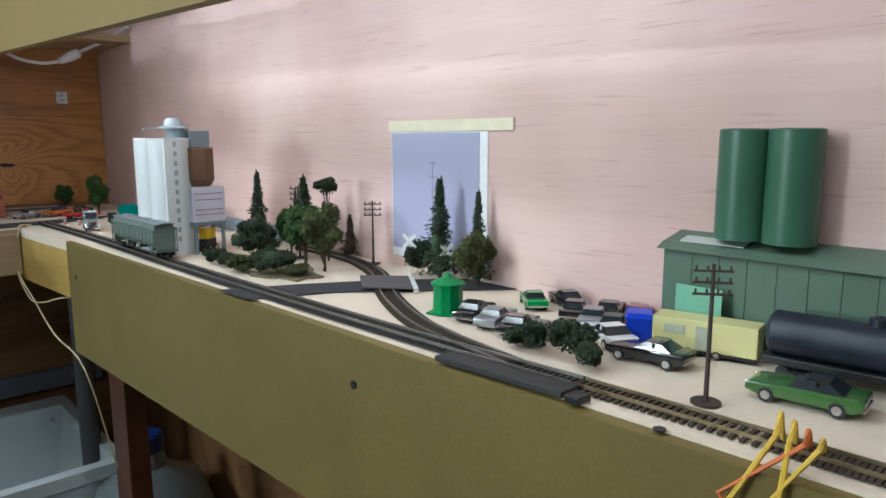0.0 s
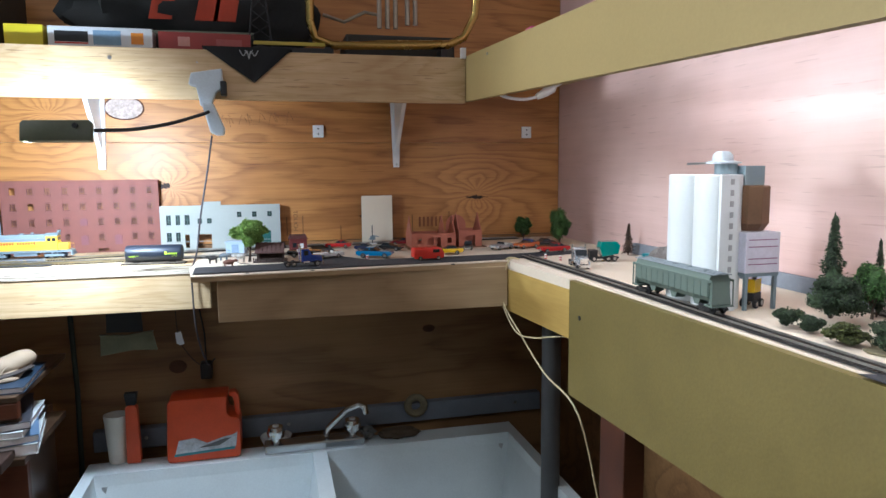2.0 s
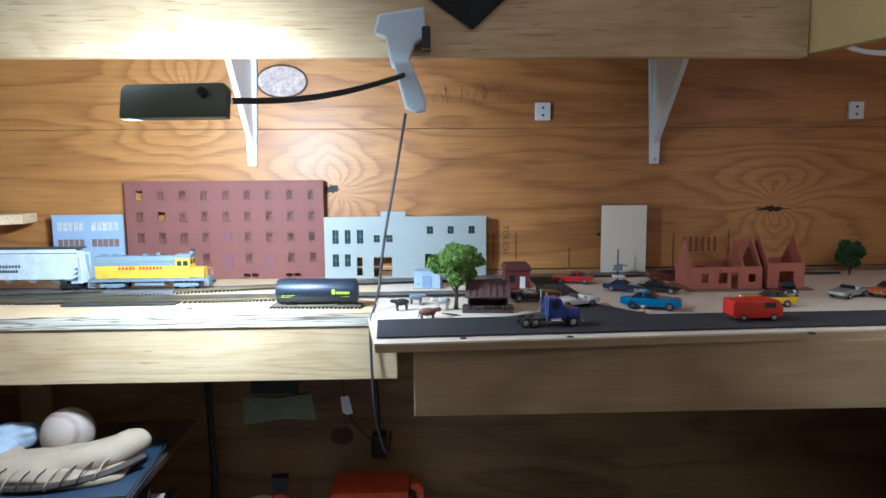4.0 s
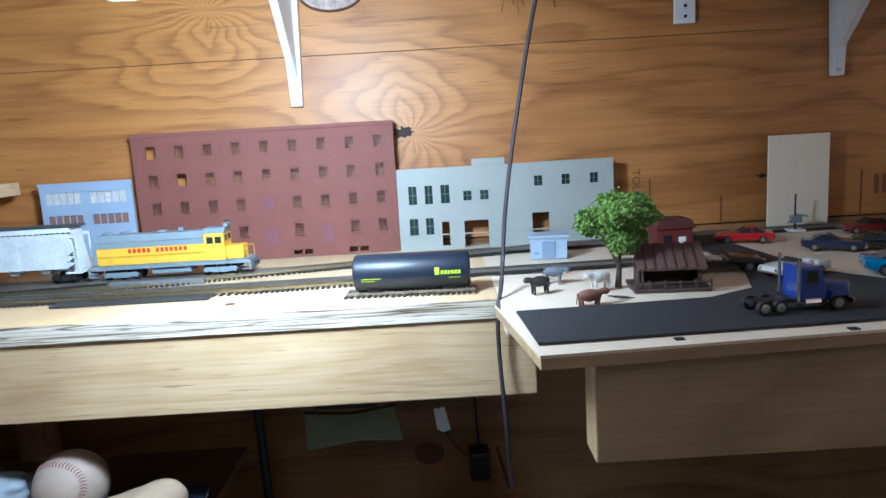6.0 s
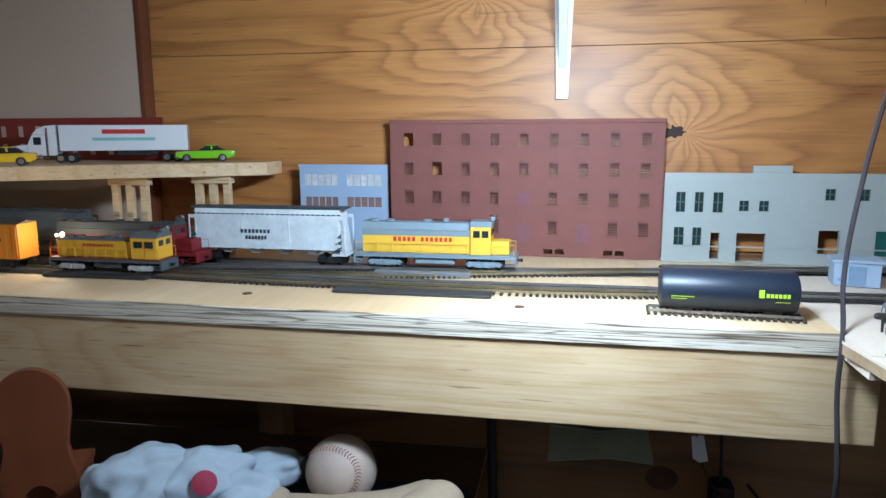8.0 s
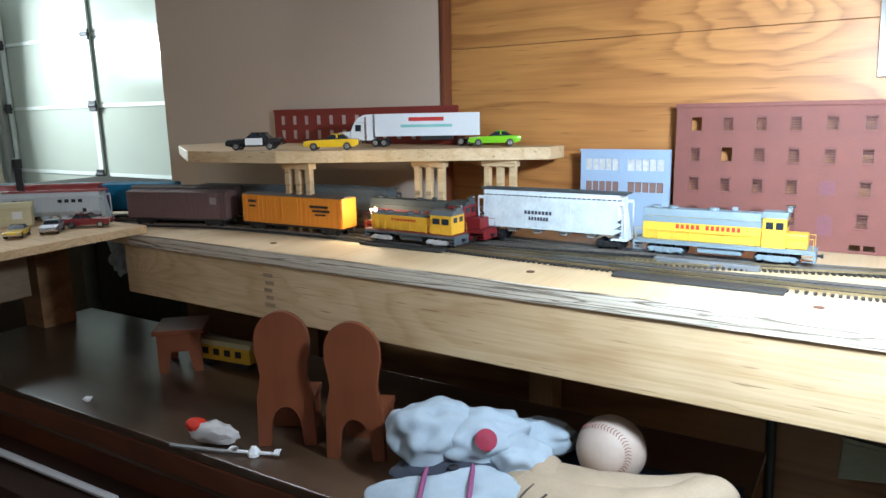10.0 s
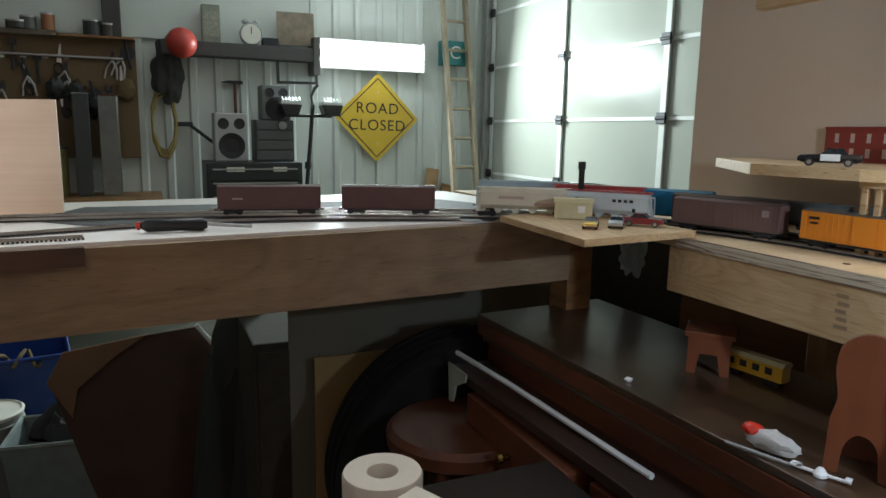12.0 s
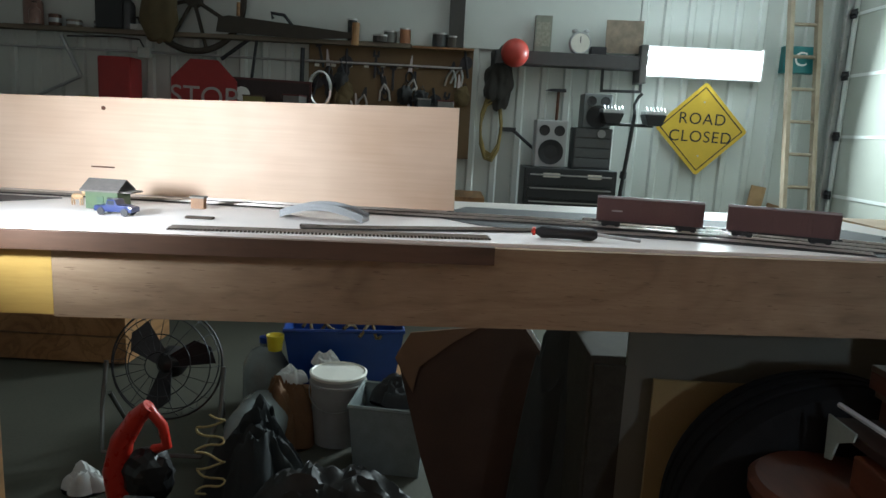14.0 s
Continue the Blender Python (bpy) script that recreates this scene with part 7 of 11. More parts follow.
part("footing", Shape().box((-0.014, -0.014, -0.0003), (0.014, 0.014, 0.0028)), DARK_STEEL, tw)

# ---- clamp lamp ----
lp = thing("clamp_lamp", "white clip-on lamp with black gooseneck and olive head", "lamp")
LAMPW = plain("lamp_white", (0.62, 0.70, 0.76), 0.35)
part("clamp", Shape().prism([(-0.232, 1.765), (-0.168, 1.775), (-0.166, 1.735), (-0.182, 1.725), (-0.195, 1.690), (-0.215, 1.695), (-0.222, 1.735), (-0.238, 1.74)], "y", 2.166, 2.191, 0.003), LAMPW, lp)
part("grip", Shape().prism([(-0.212, 1.70), (-0.188, 1.70), (-0.166, 1.645), (-0.168, 1.633), (-0.182, 1.630), (-0.196, 1.637)], "y", 2.150, 2.178, 0.004), LAMPW, lp)
part("jaw", Shape().box((-0.172, 2.16, 1.718), (-0.160, 2.192, 1.748), 0.002), BLACK, lp)
part("gooseneck", Shape().tube(curve_through((-0.192, 2.160, 1.684), (-0.215, 2.13, 1.672), (-0.27, 2.075, 1.650), (-0.33, 2.03, 1.636), (-0.392, 2.002, 1.632)), 0.0038, 8), BLACK, lp, smooth=True)
part("head", Shape().prism([(-0.063, -0.02), (0.063, -0.02), (0.063, 0.014), (0.058, 0.02), (-0.058, 0.02), (-0.063, 0.014)], "z", -0.007, 0.007, 0.003), plain("lamp_olive", (0.075, 0.08, 0.045), 0.35), lp, m=pose(-0.452, 1.990, 1.630, 78, 0, -8), smooth=True)
part("switch", Shape().cyl((-0.418, 1.974, 1.640), (-0.418, 1.982, 1.640), 0.005, n=14), DARK_STEEL, lp)
part("led_panel", Shape().box((-0.052, -0.0135, -0.0078), (0.052, 0.0125, -0.0072)), glow("led_white", (0.9, 0.96, 1.0), 25), lp, m=pose(-0.452, 1.990, 1.630, 78, 0, -8))
CORD = plain("cord_dark", (0.045, 0.035, 0.04), 0.5)
part("cord", Shape().tube(curve_through((-0.196, 2.185, 1.632), (-0.204, 2.20, 1.59), (-0.213, 2.205, 1.541), (-0.221, 2.203, 1.50), (-0.228, 2.198, 1.461), (-0.234, 2.194, 1.42), (-0.238, 2.186, 1.383), (-0.243, 2.165, 1.358), (-0.248, 2.149, 1.34), (-0.249, 2.147, 1.30), (-0.244, 2.147, 1.2), (-0.235, 2.25, 1.1), (-0.235, 2.44, 1.06)), 0.0021, 6), CORD, lp, smooth=True)
wc = thing("white_extension_cord", "white extension cord with plug under the shelf", "cord")
part("cord", Shape().tube(curve_through((0.44, 2.3, 1.79), (0.505, 2.3, 1.749), (0.54, 2.3, 1.737), (0.58, 2.3, 1.734), (0.612, 2.3, 1.740)), 0.0042, 8), WHITE_PLASTIC, wc, smooth=True)
part("plug", Shape().lathe([(0.002, -0.032), (0.008, -0.028), (0.0125, 0.0), (0.0125, 0.022), (0.006, 0.03), (0.002, 0.032)], 14), WHITE_PLASTIC, wc, smooth=True, m=pose(0.640, 2.3, 1.754, 0, 62, 0))
part("lead", Shape().tube([(0.665, 2.3, 1.768), (0.70, 2.3, 1.787), (0.74, 2.29, 1.806), (0.757, 2.2, 1.83)], 0.0042, 8), WHITE_PLASTIC, wc, smooth=True)

# ---- things on the shelf ----
SZ = 1.8085


def carton(label, a, b, mat_, deco=()):
    t = thing("small_carton", label, "carton", group="cartons on the shelf")
    part("box", Shape().box(a, b, 0.0012), mat_, t)
    for x0, x1, z0, z1, m_ in deco:
        part("printed_patch", Shape().box((x0, a[1] - 0.0006, z0), (x1, a[1] - 0.0001, z1)), m_, t)
    return t


GLOSSY = dict(rough=0.3, var=0.05, coat=0.3)
carton("yellow parts carton on the shelf", (-0.60, 2.218, SZ), (-0.527, 2.27, 1.863), plain("carton_yellow", (0.65, 0.55, 0.02), **GLOSSY))
WC = plain("carton_white", (0.62, 0.65, 0.68), **GLOSSY)
carton("white parts carton with black and orange print", (-0.518, 2.218, SZ), (-0.312, 2.27, 1.862), WC, [(-0.505, -0.44, 1.83, 1.852, BLACK), (-0.505, -0.44, 1.826, 1.829, RED_PAINT), (-0.43, -0.375, 1.825, 1.855, plain("patch_blue", (0.2, 0.32, 0.45), 0.5)), (-0.355, -0.33, 1.828, 1.852, plain("patch_orange", (0.7, 0.25, 0.02), 0.5))])
carton("dark red parts carton with faded print", (-0.300, 2.218, SZ), (-0.106, 2.27, 1.858), plain("carton_red", (0.28, 0.025, 0.02), **GLOSSY), [(-0.26, -0.235, 1.828, 1.848, plain("patch_pink", (0.5, 0.25, 0.22), 0.5)), (-0.18, -0.125, 1.83, 1.845, plain("patch_rose", (0.36, 0.08, 0.07), 0.5))])
cl = Shape()
grid = [(i / 8, j / 6) for j in range(7) for i in range(9)]
for u, v in grid:
    half = 0.095 * (1 - v)
    cl.v.append((-0.112 + (u - 0.5) * 2 * half + 0.012 * v, 2.188 - 0.002 * math.sin(u * 9) - 0.003 * v, 1.823 - 0.075 * v))
cl.f += [(j * 9 + i, j * 9 + i + 1, j * 9 + i + 10, j * 9 + i + 9) for j in range(6) for i in range(8)]
cl.add([(x, y + 0.0022, z) for x, y, z in cl.v], [tuple(q[::-1]) for q in cl.f])
cl.box((-0.208, 2.19, 1.822), (-0.016, 2.26, 1.826))
bandana = solid("bandana", cl, plain("bandana_black", (0.012, 0.013, 0.014), 0.9), "black bandana hanging over the shelf front", "cloth")
part("print_motif", Shape().tube(curve_through((-0.130, 2.1842, 1.818), (-0.122, 2.1838, 1.806), (-0.114, 2.1836, 1.816), (-0.110, 2.1835, 1.800), (-0.106, 2.1836, 1.816), (-0.098, 2.1838, 1.806), (-0.090, 2.1842, 1.818)), 0.0011, 5).tube(curve_through((-0.118, 2.1838, 1.818), (-0.110, 2.1836, 1.808), (-0.102, 2.1838, 1.818)), 0.0011, 5), plain("motif_grey", (0.4, 0.4, 0.4), 0.8), bandana)
rl = thing("wooden_ruler", "yellow wooden folding ruler on the shelf", "ruler")
part("slat", Shape().box((-0.10, 2.222, 1.838), (0.06, 2.226, 1.846), 0.0006), plain("ruler_yellow", (0.45, 0.38, 0.05), 0.5), rl)
part("slat", Shape().box((-0.10, 2.229, 1.822), (0.08, 2.233, 1.835), 0.0006), BLACK, rl)
horn = thing("brass_horn", "tarnished brass horn tubing on the shelf", "horn")
part("slide", Shape().tube([(0.03, 2.25, 1.99), (0.028, 2.25, 1.90), (0.04, 2.25, 1.86), (0.08, 2.25, 1.846), (0.22, 2.25, 1.850), (0.36, 2.25, 1.856), (0.40, 2.25, 1.875), (0.43, 2.25, 1.93), (0.435, 2.25, 2.0)], 0.010, 10), BRASS, horn, smooth=True)
part("inner_tube", Shape().tube([(0.10, 2.28, 1.853), (0.20, 2.28, 1.862), (0.37, 2.28, 1.868)], 0.006, 8), BRASS, horn, smooth=True)
part("valve_cluster", Shape().cyl((0.20, 2.30, 1.90), (0.20, 2.30, 1.97), 0.006, n=10).cyl((0.22, 2.30, 1.90), (0.22, 2.30, 1.97), 0.006, n=10).cyl((0.24, 2.30, 1.90), (0.24, 2.30, 1.97), 0.006, n=10).cyl((0.27, 2.30, 1.91), (0.27, 2.30, 1.97), 0.006, n=10).cyl((0.29, 2.30, 1.91), (0.29, 2.30, 1.97), 0.006, n=10), plain("valve_grey", (0.35, 0.32, 0.26), 0.35, 0.9), horn)
part("lead_pipe", Shape().tube([(0.06, 2.27, 1.92), (0.11, 2.27, 1.905), (0.16, 2.27, 1.93), (0.19, 2.27, 1.925)], 0.004, 8), plain("valve_grey", (0.35, 0.32, 0.26), 0.35, 0.9), horn)
part("support_leg", Shape().box((0.06, 2.235, SZ), (0.075, 2.285, 1.8395)).box((0.34, 2.235, SZ), (0.355, 2.285, 1.8435)), BLACK, horn)
bag = thing("black_bag", "black bag with orange stripes on the shelf", "bag")
part("body", Shape().lump((-0.24, 2.39, 1.93), (0.28, 0.09, 0.12), 0.25, 2.5, 4, 5), plain("bag_black", (0.018, 0.022, 0.024), 0.85, var=0.4), bag, smooth=True)
part("strap", Shape().tube([(-0.42, 2.30, 1.865), (-0.25, 2.285, 1.866), (-0.10, 2.295, 1.868)], 0.008, 8), plain("strap_grey", (0.12, 0.14, 0.10), 0.8), bag)
for x in (-0.33, -0.23, -0.19):
    part("stripe", Shape().prism([(x, 1.90), (x + 0.05, 1.90), (x + 0.06, 1.95), (x + 0.012, 1.95)], "y", 2.296, 2.300), plain("stripe_orange", (0.45, 0.06, 0.025), 0.7), bag)
mt = thing("lattice_tower", "small grey lattice model tower on the shelf", "model tower")
for a in (-0.03, 0.03):
    part("leg", Shape().tube([(-0.085 + a, 2.27, SZ), (-0.085 + a * 0.35, 2.27, 1.99)], 0.002, 6), DARK_STEEL, mt)
for i in range(5):
    z = 1.83 + 0.032 * i
    k = 0.029 * (1 - 0.65 * (z - SZ) / 0.18)
    part("brace", Shape().tube([(-0.085 - k, 2.27, z), (-0.085 + k * 0.9, 2.27, z + 0.03)], 0.0013, 5), DARK_STEEL, mt)
    part("brace", Shape().tube([(-0.085 + k, 2.27, z), (-0.085 - k * 0.9, 2.27, z + 0.03)], 0.0013, 5), DARK_STEEL, mt)
solid("dark_case", Shape().box((0.12, 2.33, SZ), (0.40, 2.48, 1.89), 0.006), plain("case_dark", (0.035, 0.035, 0.03), 0.7), "dark flat case on the shelf", "case")
solid("dark_case", Shape().box((-1.2, 2.25, SZ), (-0.62, 2.45, 1.98), 0.01), plain("case_dark", (0.035, 0.035, 0.03), 0.7), "dark flat case on the shelf", "case")
pb = thing("pink_bottle_pack", "pink packages at the shelf corner", "packages")
for i in range(3):
    part("package", Shape().box((0.50 + 0.03 * i, 2.05 - 0.06 * i, 1.8025), (0.525 + 0.03 * i, 2.09 - 0.06 * i, 1.87), 0.004), plain("pack_pink", (0.5, 0.05, 0.2), 0.4) if i != 1 else BLACK, pb)
solid("white_tag", Shape().box((0.375, 2.183, 1.815), (0.388, 2.191, 1.84), 0.001), WHITE, "small white tag at the shelf corner", "tag")

# ---- under the tables and beside them ----
def chamfered(a, b, c=0.004):
    return Shape().box(a, b, c)


TUB = plain("tub_plastic", (0.74, 0.79, 0.80), 0.4, var=0.12, scale=7)
GALV = plain("dull_chrome", (0.55, 0.56, 0.57), 0.22, 1.0, var=0.15)
ORANGE_PLASTIC = plain("orange_plastic", (0.68, 0.085, 0.02), 0.4, var=0.16)
RED_ORANGE = plain("red_orange", (0.6, 0.09, 0.03), 0.45, var=0.12)
CREAM_PLASTIC = plain("cream_plastic", (0.72, 0.70, 0.63), 0.4, var=0.08)
YELLOW_PLASTIC = plain("yellow_plastic", (0.72, 0.58, 0.02), 0.4, var=0.1)
CLEAR_GREY = plain("cloudy_plastic", (0.22, 0.25, 0.25), 0.18, var=0.25, scale=14)
BLUE_PLASTIC = plain("blue_plastic", (0.012, 0.045, 0.22), 0.35, var=0.12)
LABEL_BLUE = plain("label_blue", (0.2, 0.36, 0.55), 0.5, var=0.2, scale=60)
CARDBOARD = plain("cardboard", (0.20, 0.115, 0.065), 0.85, var=0.2, scale=8, bump=0.3)
RAG = plain("rag_white", (0.62, 0.63, 0.62), 0.9, var=0.12, scale=30, bump=0.6)
DENIM = plain("pale_denim", (0.30, 0.345, 0.385), 0.9, var=0.16, scale=35, fine=700, bump=0.7)
LEATHER = plain("tan_leather", (0.32, 0.24, 0.16), 0.7, var=0.2, scale=30, fine=350, bump=0.6)
BALL_WHITE = plain("ball_leather", (0.37, 0.29, 0.235), 0.6, var=0.14, scale=40)
TIRE = plain("tyre_rubber", (0.016, 0.016, 0.016), 0.95, var=0.35, scale=20, spec=0.15)
RED_GLOSS = plain("red_plastic", (0.55, 0.03, 0.015), 0.28, var=0.12)
GREEN_BROWN = plain("olive_cloth", (0.14, 0.10, 0.045), 0.9, var=0.25, scale=16, bump=0.5)
TAN_BOARD = plain("tan_board", (0.36, 0.26, 0.11), 0.7, var=0.14, scale=5)

# laundry tub
tub = thing("laundry_tub", "white plastic double laundry tub under the table", "sink")
rim = Shape()
X0, X1, Y0, Y1, XM, ZR = -0.545, 0.575, 1.86, 2.40, 0.025, 0.82
for a, b in (((X0, Y0), (X1, Y0 + 0.03)), ((X0, Y1 - 0.075), (X1, Y1)), ((X0, Y0 + 0.03), (X0 + 0.028, Y1 - 0.075)),
             ((XM - 0.018, Y0 + 0.03), (XM + 0.018, Y1 - 0.075)), ((X1 - 0.028, Y0 + 0.03), (X1, Y1 - 0.075))):
    rim.box((*a, ZR - 0.03), (*b, ZR))
part("rim", rim, TUB, tub)
for x0, x1 in ((X0 + 0.028, XM - 0.018), (XM + 0.018, X1 - 0.028)):
    a = [(x0, Y0 + 0.03, ZR - 0.03), (x1, Y0 + 0.03, ZR - 0.03), (x1, Y1 - 0.075, ZR - 0.03), (x0, Y1 - 0.075, ZR - 0.03)]
    b = [(x0 + 0.05, Y0 + 0.11, 0.47), (x1 - 0.05, Y0 + 0.11, 0.47), (x1 - 0.05, Y1 - 0.11, 0.47), (x0 + 0.05, Y1 - 0.11, 0.47)]
    part("basin", Shape().add(a + b, [(0, 1, 5, 4), (1, 2, 6, 5), (2, 3, 7, 6), (3, 0, 4, 7), (4, 5, 6, 7)]), TUB, tub, "deep sloping basin")
    part("drain", Shape().lathe([(0.034, 0), (0.034, 0.004), (0.022, 0.004), (0.018, 0.001)], 20, ((x0 + x1) / 2, 2.08, 0.471)), GALV, tub)
part("apron", Shape().box((X0 + 0.01, Y0 + 0.012, 0.45), (X1 - 0.01, Y0 + 0.02, ZR - 0.031)), TUB, tub)
for x in (X0 + 0.05, X1 - 0.05):
    for y in (Y0 + 0.06, Y1 - 0.06):
        part("leg", Shape().cyl((x, y, 0), (x, y, ZR - 0.031), 0.017), STEEL, tub)
strip_ = thing("splash_strip", "dull grey strip on the wall behind the tub", "strip")
STRIP_GREY = plain("strip_grey", (0.14, 0.13, 0.105), 0.75, var=0.35, scale=9)
part("board", chamfered((-0.55, 2.468, 0.822), (0.70, 2.4985, 0.876), 0.003), STRIP_GREY, strip_)
for x in (-0.42, -0.05, 0.62):
    part("screw", Shape().lathe([(0.0, -0.0015), (0.004, -0.001), (0.005, 0.0)], 12, (x, 2.468, 0.850), "y"), STEEL, strip_)
tap = thing("faucet", "chrome laundry faucet with a bent spout", "faucet")
part("base", Shape().box((-0.115, 2.335, 0.8205), (0.145, 2.385, 0.845), 0.006), GALV, tap)
part("spout", Shape().tube([(0.045, 2.36, 0.85), (0.05, 2.355, 0.87), (0.10, 2.335, 0.925), (0.13, 2.32, 0.94), (0.143, 2.312, 0.935), (0.146, 2.31, 0.918)], 0.0085, 10), CHROME, tap, smooth=True)
for x in (-0.085, 0.115):
    k = part("handle", Shape().lathe([(0.012, 0.843), (0.012, 0.856), (0.021, 0.86), (0.024, 0.875), (0.019, 0.888), (0.004, 0.89)], 16, (x, 2.36, 0)), CHROME, tap, smooth=True)
    part("index", Shape().cyl((x, 2.36, 0.89), (x, 2.36, 0.8915), 0.008), WHITE_PLASTIC, k)
jug = thing("detergent_jug", "orange plastic detergent jug with a torn label", "jug")
part("body", Shape().prism([(-0.348, 0.821), (-0.180, 0.821), (-0.173, 0.829), (-0.172, 0.918), (-0.180, 0.928), (-0.198, 0.932), (-0.204, 0.943), (-0.204, 0.974), (-0.2, 0.986), (-0.338, 0.986), (-0.347, 0.975), (-0.353, 0.83)], "y", 2.345, 2.435, 0.008), ORANGE_PLASTIC, jug, smooth=True)
part("grip", Shape().prism([(-0.185, 0.9285), (-0.173, 0.9215), (-0.175, 0.976), (-0.183, 0.987), (-0.1995, 0.986), (-0.1995, 0.976), (-0.189, 0.971)], "y", 2.375, 2.405, 0.003), ORANGE_PLASTIC, jug, smooth=True)
lab = part("label", Shape().prism([(-0.332, 0.845), (-0.185, 0.852), (-0.180, 0.890), (-0.192, 0.884), (-0.215, 0.880), (-0.255, 0.868), (-0.285, 0.884), (-0.322, 0.880)], "y", 2.3425, 2.3449), plain("label_white", (0.6, 0.62, 0.66), 0.6, var=0.5, scale=50), jug, "torn white and teal label")
part("label_band", Shape().prism([(-0.334, 0.840), (-0.188, 0.847), (-0.187, 0.853), (-0.333, 0.846)], "y", 2.3405, 2.3424), plain("label_teal", (0.06, 0.24, 0.27), 0.6), lab)
part("picture", Shape().prism([(-0.275, 0.858), (-0.225, 0.860), (-0.195, 0.878), (-0.214, 0.876), (-0.252, 0.865)], "y", 2.3405, 2.3424), plain("label_shade", (0.12, 0.12, 0.12), 0.6), lab)
solid("plastic_cup", Shape().lathe([(0.0, 0.821), (0.021, 0.821), (0.029, 0.945), (0.026, 0.945), (0.019, 0.83), (0.0, 0.83)], 22, (-0.476, 2.40, 0)), CREAM_PLASTIC, "tall white plastic cup on the tub", "cup", smooth=True)
br = thing("scrub_brush", "red plastic scrub brush standing on end", "brush")
part("handle", Shape().prism([(-0.450, 0.821), (-0.420, 0.821), (-0.418, 0.826), (-0.421, 0.965), (-0.427, 0.972), (-0.443, 0.972), (-0.449, 0.965), (-0.452, 0.826)], "y", 2.375, 2.398, 0.003), RED_ORANGE, br, smooth=True)
part("bristles", Shape().prism([(-0.446, 0.9725), (-0.424, 0.9725), (-0.420, 1.002), (-0.450, 1.002)], "y", 2.377, 2.396), BLACK, br, "worn black bristles")
ring_ = [(0.31 + 0.024 * math.cos(t), 2.455, 0.875 + 0.024 * math.sin(t)) for t in [2 * math.pi * i / 24 for i in range(25)]]
solid("tape_roll", Shape().tube(ring_, 0.011, 8), plain("tape_dull", (0.22, 0.18, 0.11), 0.8, var=0.35), "dull cream roll of tape leaning on the wall", "tape", smooth=True)
solid("dirty_sponge", Shape().lump((0.245, 2.37, 0.833), (0.055, 0.026, 0.014), 0.5, 2.5, 3, 2), plain("sponge_brown", (0.10, 0.07, 0.045), 0.95, bump=0.8), "dark brown crumpled sponge on the tub", "sponge")
solid("steel_wool_pad", Shape().lump((0.155, 2.385, 0.836), (0.024, 0.02, 0.016), 0.5, 3, 3, 5), plain("wool_grey", (0.2, 0.2, 0.19), 0.7, 0.6, bump=0.8), "grey steel wool pad beside the faucet", "pad")
solid("soap_dish", Shape().lathe([(0.0, 0.821), (0.036, 0.821), (0.042, 0.838), (0.036, 0.838), (0.03, 0.827), (0.0, 0.827)], 22, (-0.085, 2.425, 0)), WHITE_PLASTIC, "small white round soap dish", "dish", smooth=True)
jr = thing("glass_jar", "tall clear jar standing in the tub", "jar")
part("body", Shape().lathe([(0.0, 0.472), (0.05, 0.472), (0.055, 0.49), (0.055, 0.70), (0.045, 0.73), (0.045, 0.738), (0.0, 0.738)], 24, (-0.405, 2.18, 0)), CLEAR_GREY, jr, smooth=True)
part("lid", Shape().lathe([(0.0, -0.005), (0.036, -0.005), (0.036, 0.005), (0.030, 0.005), (0.028, 0.0), (0.0, 0.0)], 26, (-0.405, 2.19, 0.775), "y"), YELLOW_PLASTIC, jr, "yellow lid tipped on edge", smooth=True)
sb = thing("spray_bottle", "grey spray bottle with a yellow nozzle", "bottle")
part("body", Shape().lathe([(0.0, 0.472), (0.04, 0.472), (0.042, 0.50), (0.040, 0.66), (0.02, 0.72), (0.014, 0.75), (0.0, 0.75)], 22, (-0.235, 2.14, 0)), plain("bottle_grey", (0.40, 0.42, 0.42), 0.4), sb, smooth=True)
part("nozzle", Shape().prism([(-0.235, 0.752), (-0.235, 0.778), (-0.21, 0.775), (-0.175, 0.752), (-0.18, 0.745), (-0.215, 0.752)], "y", 2.13, 2.15, 0.002), YELLOW_PLASTIC, sb, "yellow trigger nozzle")
fold = thing("hanging_sleeve", "dull olive plastic sleeve hung under the table", "sleeve")
FILM = plain("sleeve_film", (0.20, 0.20, 0.12), 0.4, var=0.3, scale=35, bump=0.5)
part("sheet", Shape().prism([(-0.492, 1.153), (-0.43, 1.149), (-0.372, 1.157), (-0.363, 1.112), (-0.42, 1.116), (-0.494, 1.105)], "y", 2.368, 2.374, 0.002), FILM, fold)
part("hem", Shape().prism([(-0.493, 1.158), (-0.43, 1.1535), (-0.371, 1.162), (-0.372, 1.1575), (-0.43, 1.1495), (-0.492, 1.1535)], "y", 2.366, 2.376), FILM, fold)
part("strap", Shape().prism([(-0.478, 1.1625), (-0.395, 1.1605), (-0.40, 1.33), (-0.472, 1.33)], "y", 2.369, 2.373), BLACK, fold, "black hanging strap")
tag = thing("paper_tag", "small white paper tag on a thin wire", "tag")
part("card", Shape().prism([(-0.321, 1.152), (-0.307, 1.154), (-0.300, 1.122), (-0.310, 1.119), (-0.318, 1.124)], "y", 2.372, 2.3735), PAPER, tag)
part("wire", Shape().tube(curve_through((-0.322, 2.374, 1.33), (-0.318, 2.374, 1.24), (-0.313, 2.374, 1.14), (-0.29, 2.40, 1.08), (-0.268, 2.452, 1.038)), 0.0010, 5), BLACK, tag)
solid("drain_hose", Shape().tube([(-0.575, 2.44, 1.2), (-0.57, 2.44, 1.0), (-0.57, 2.43, 0.8), (-0.58, 2.40, 0.4), (-0.60, 2.40, 0.02)], 0.0065, 10), plain("hose_green", (0.02, 0.03, 0.022), 0.6), "thin black drain hose on the wall", "hose", smooth=True)
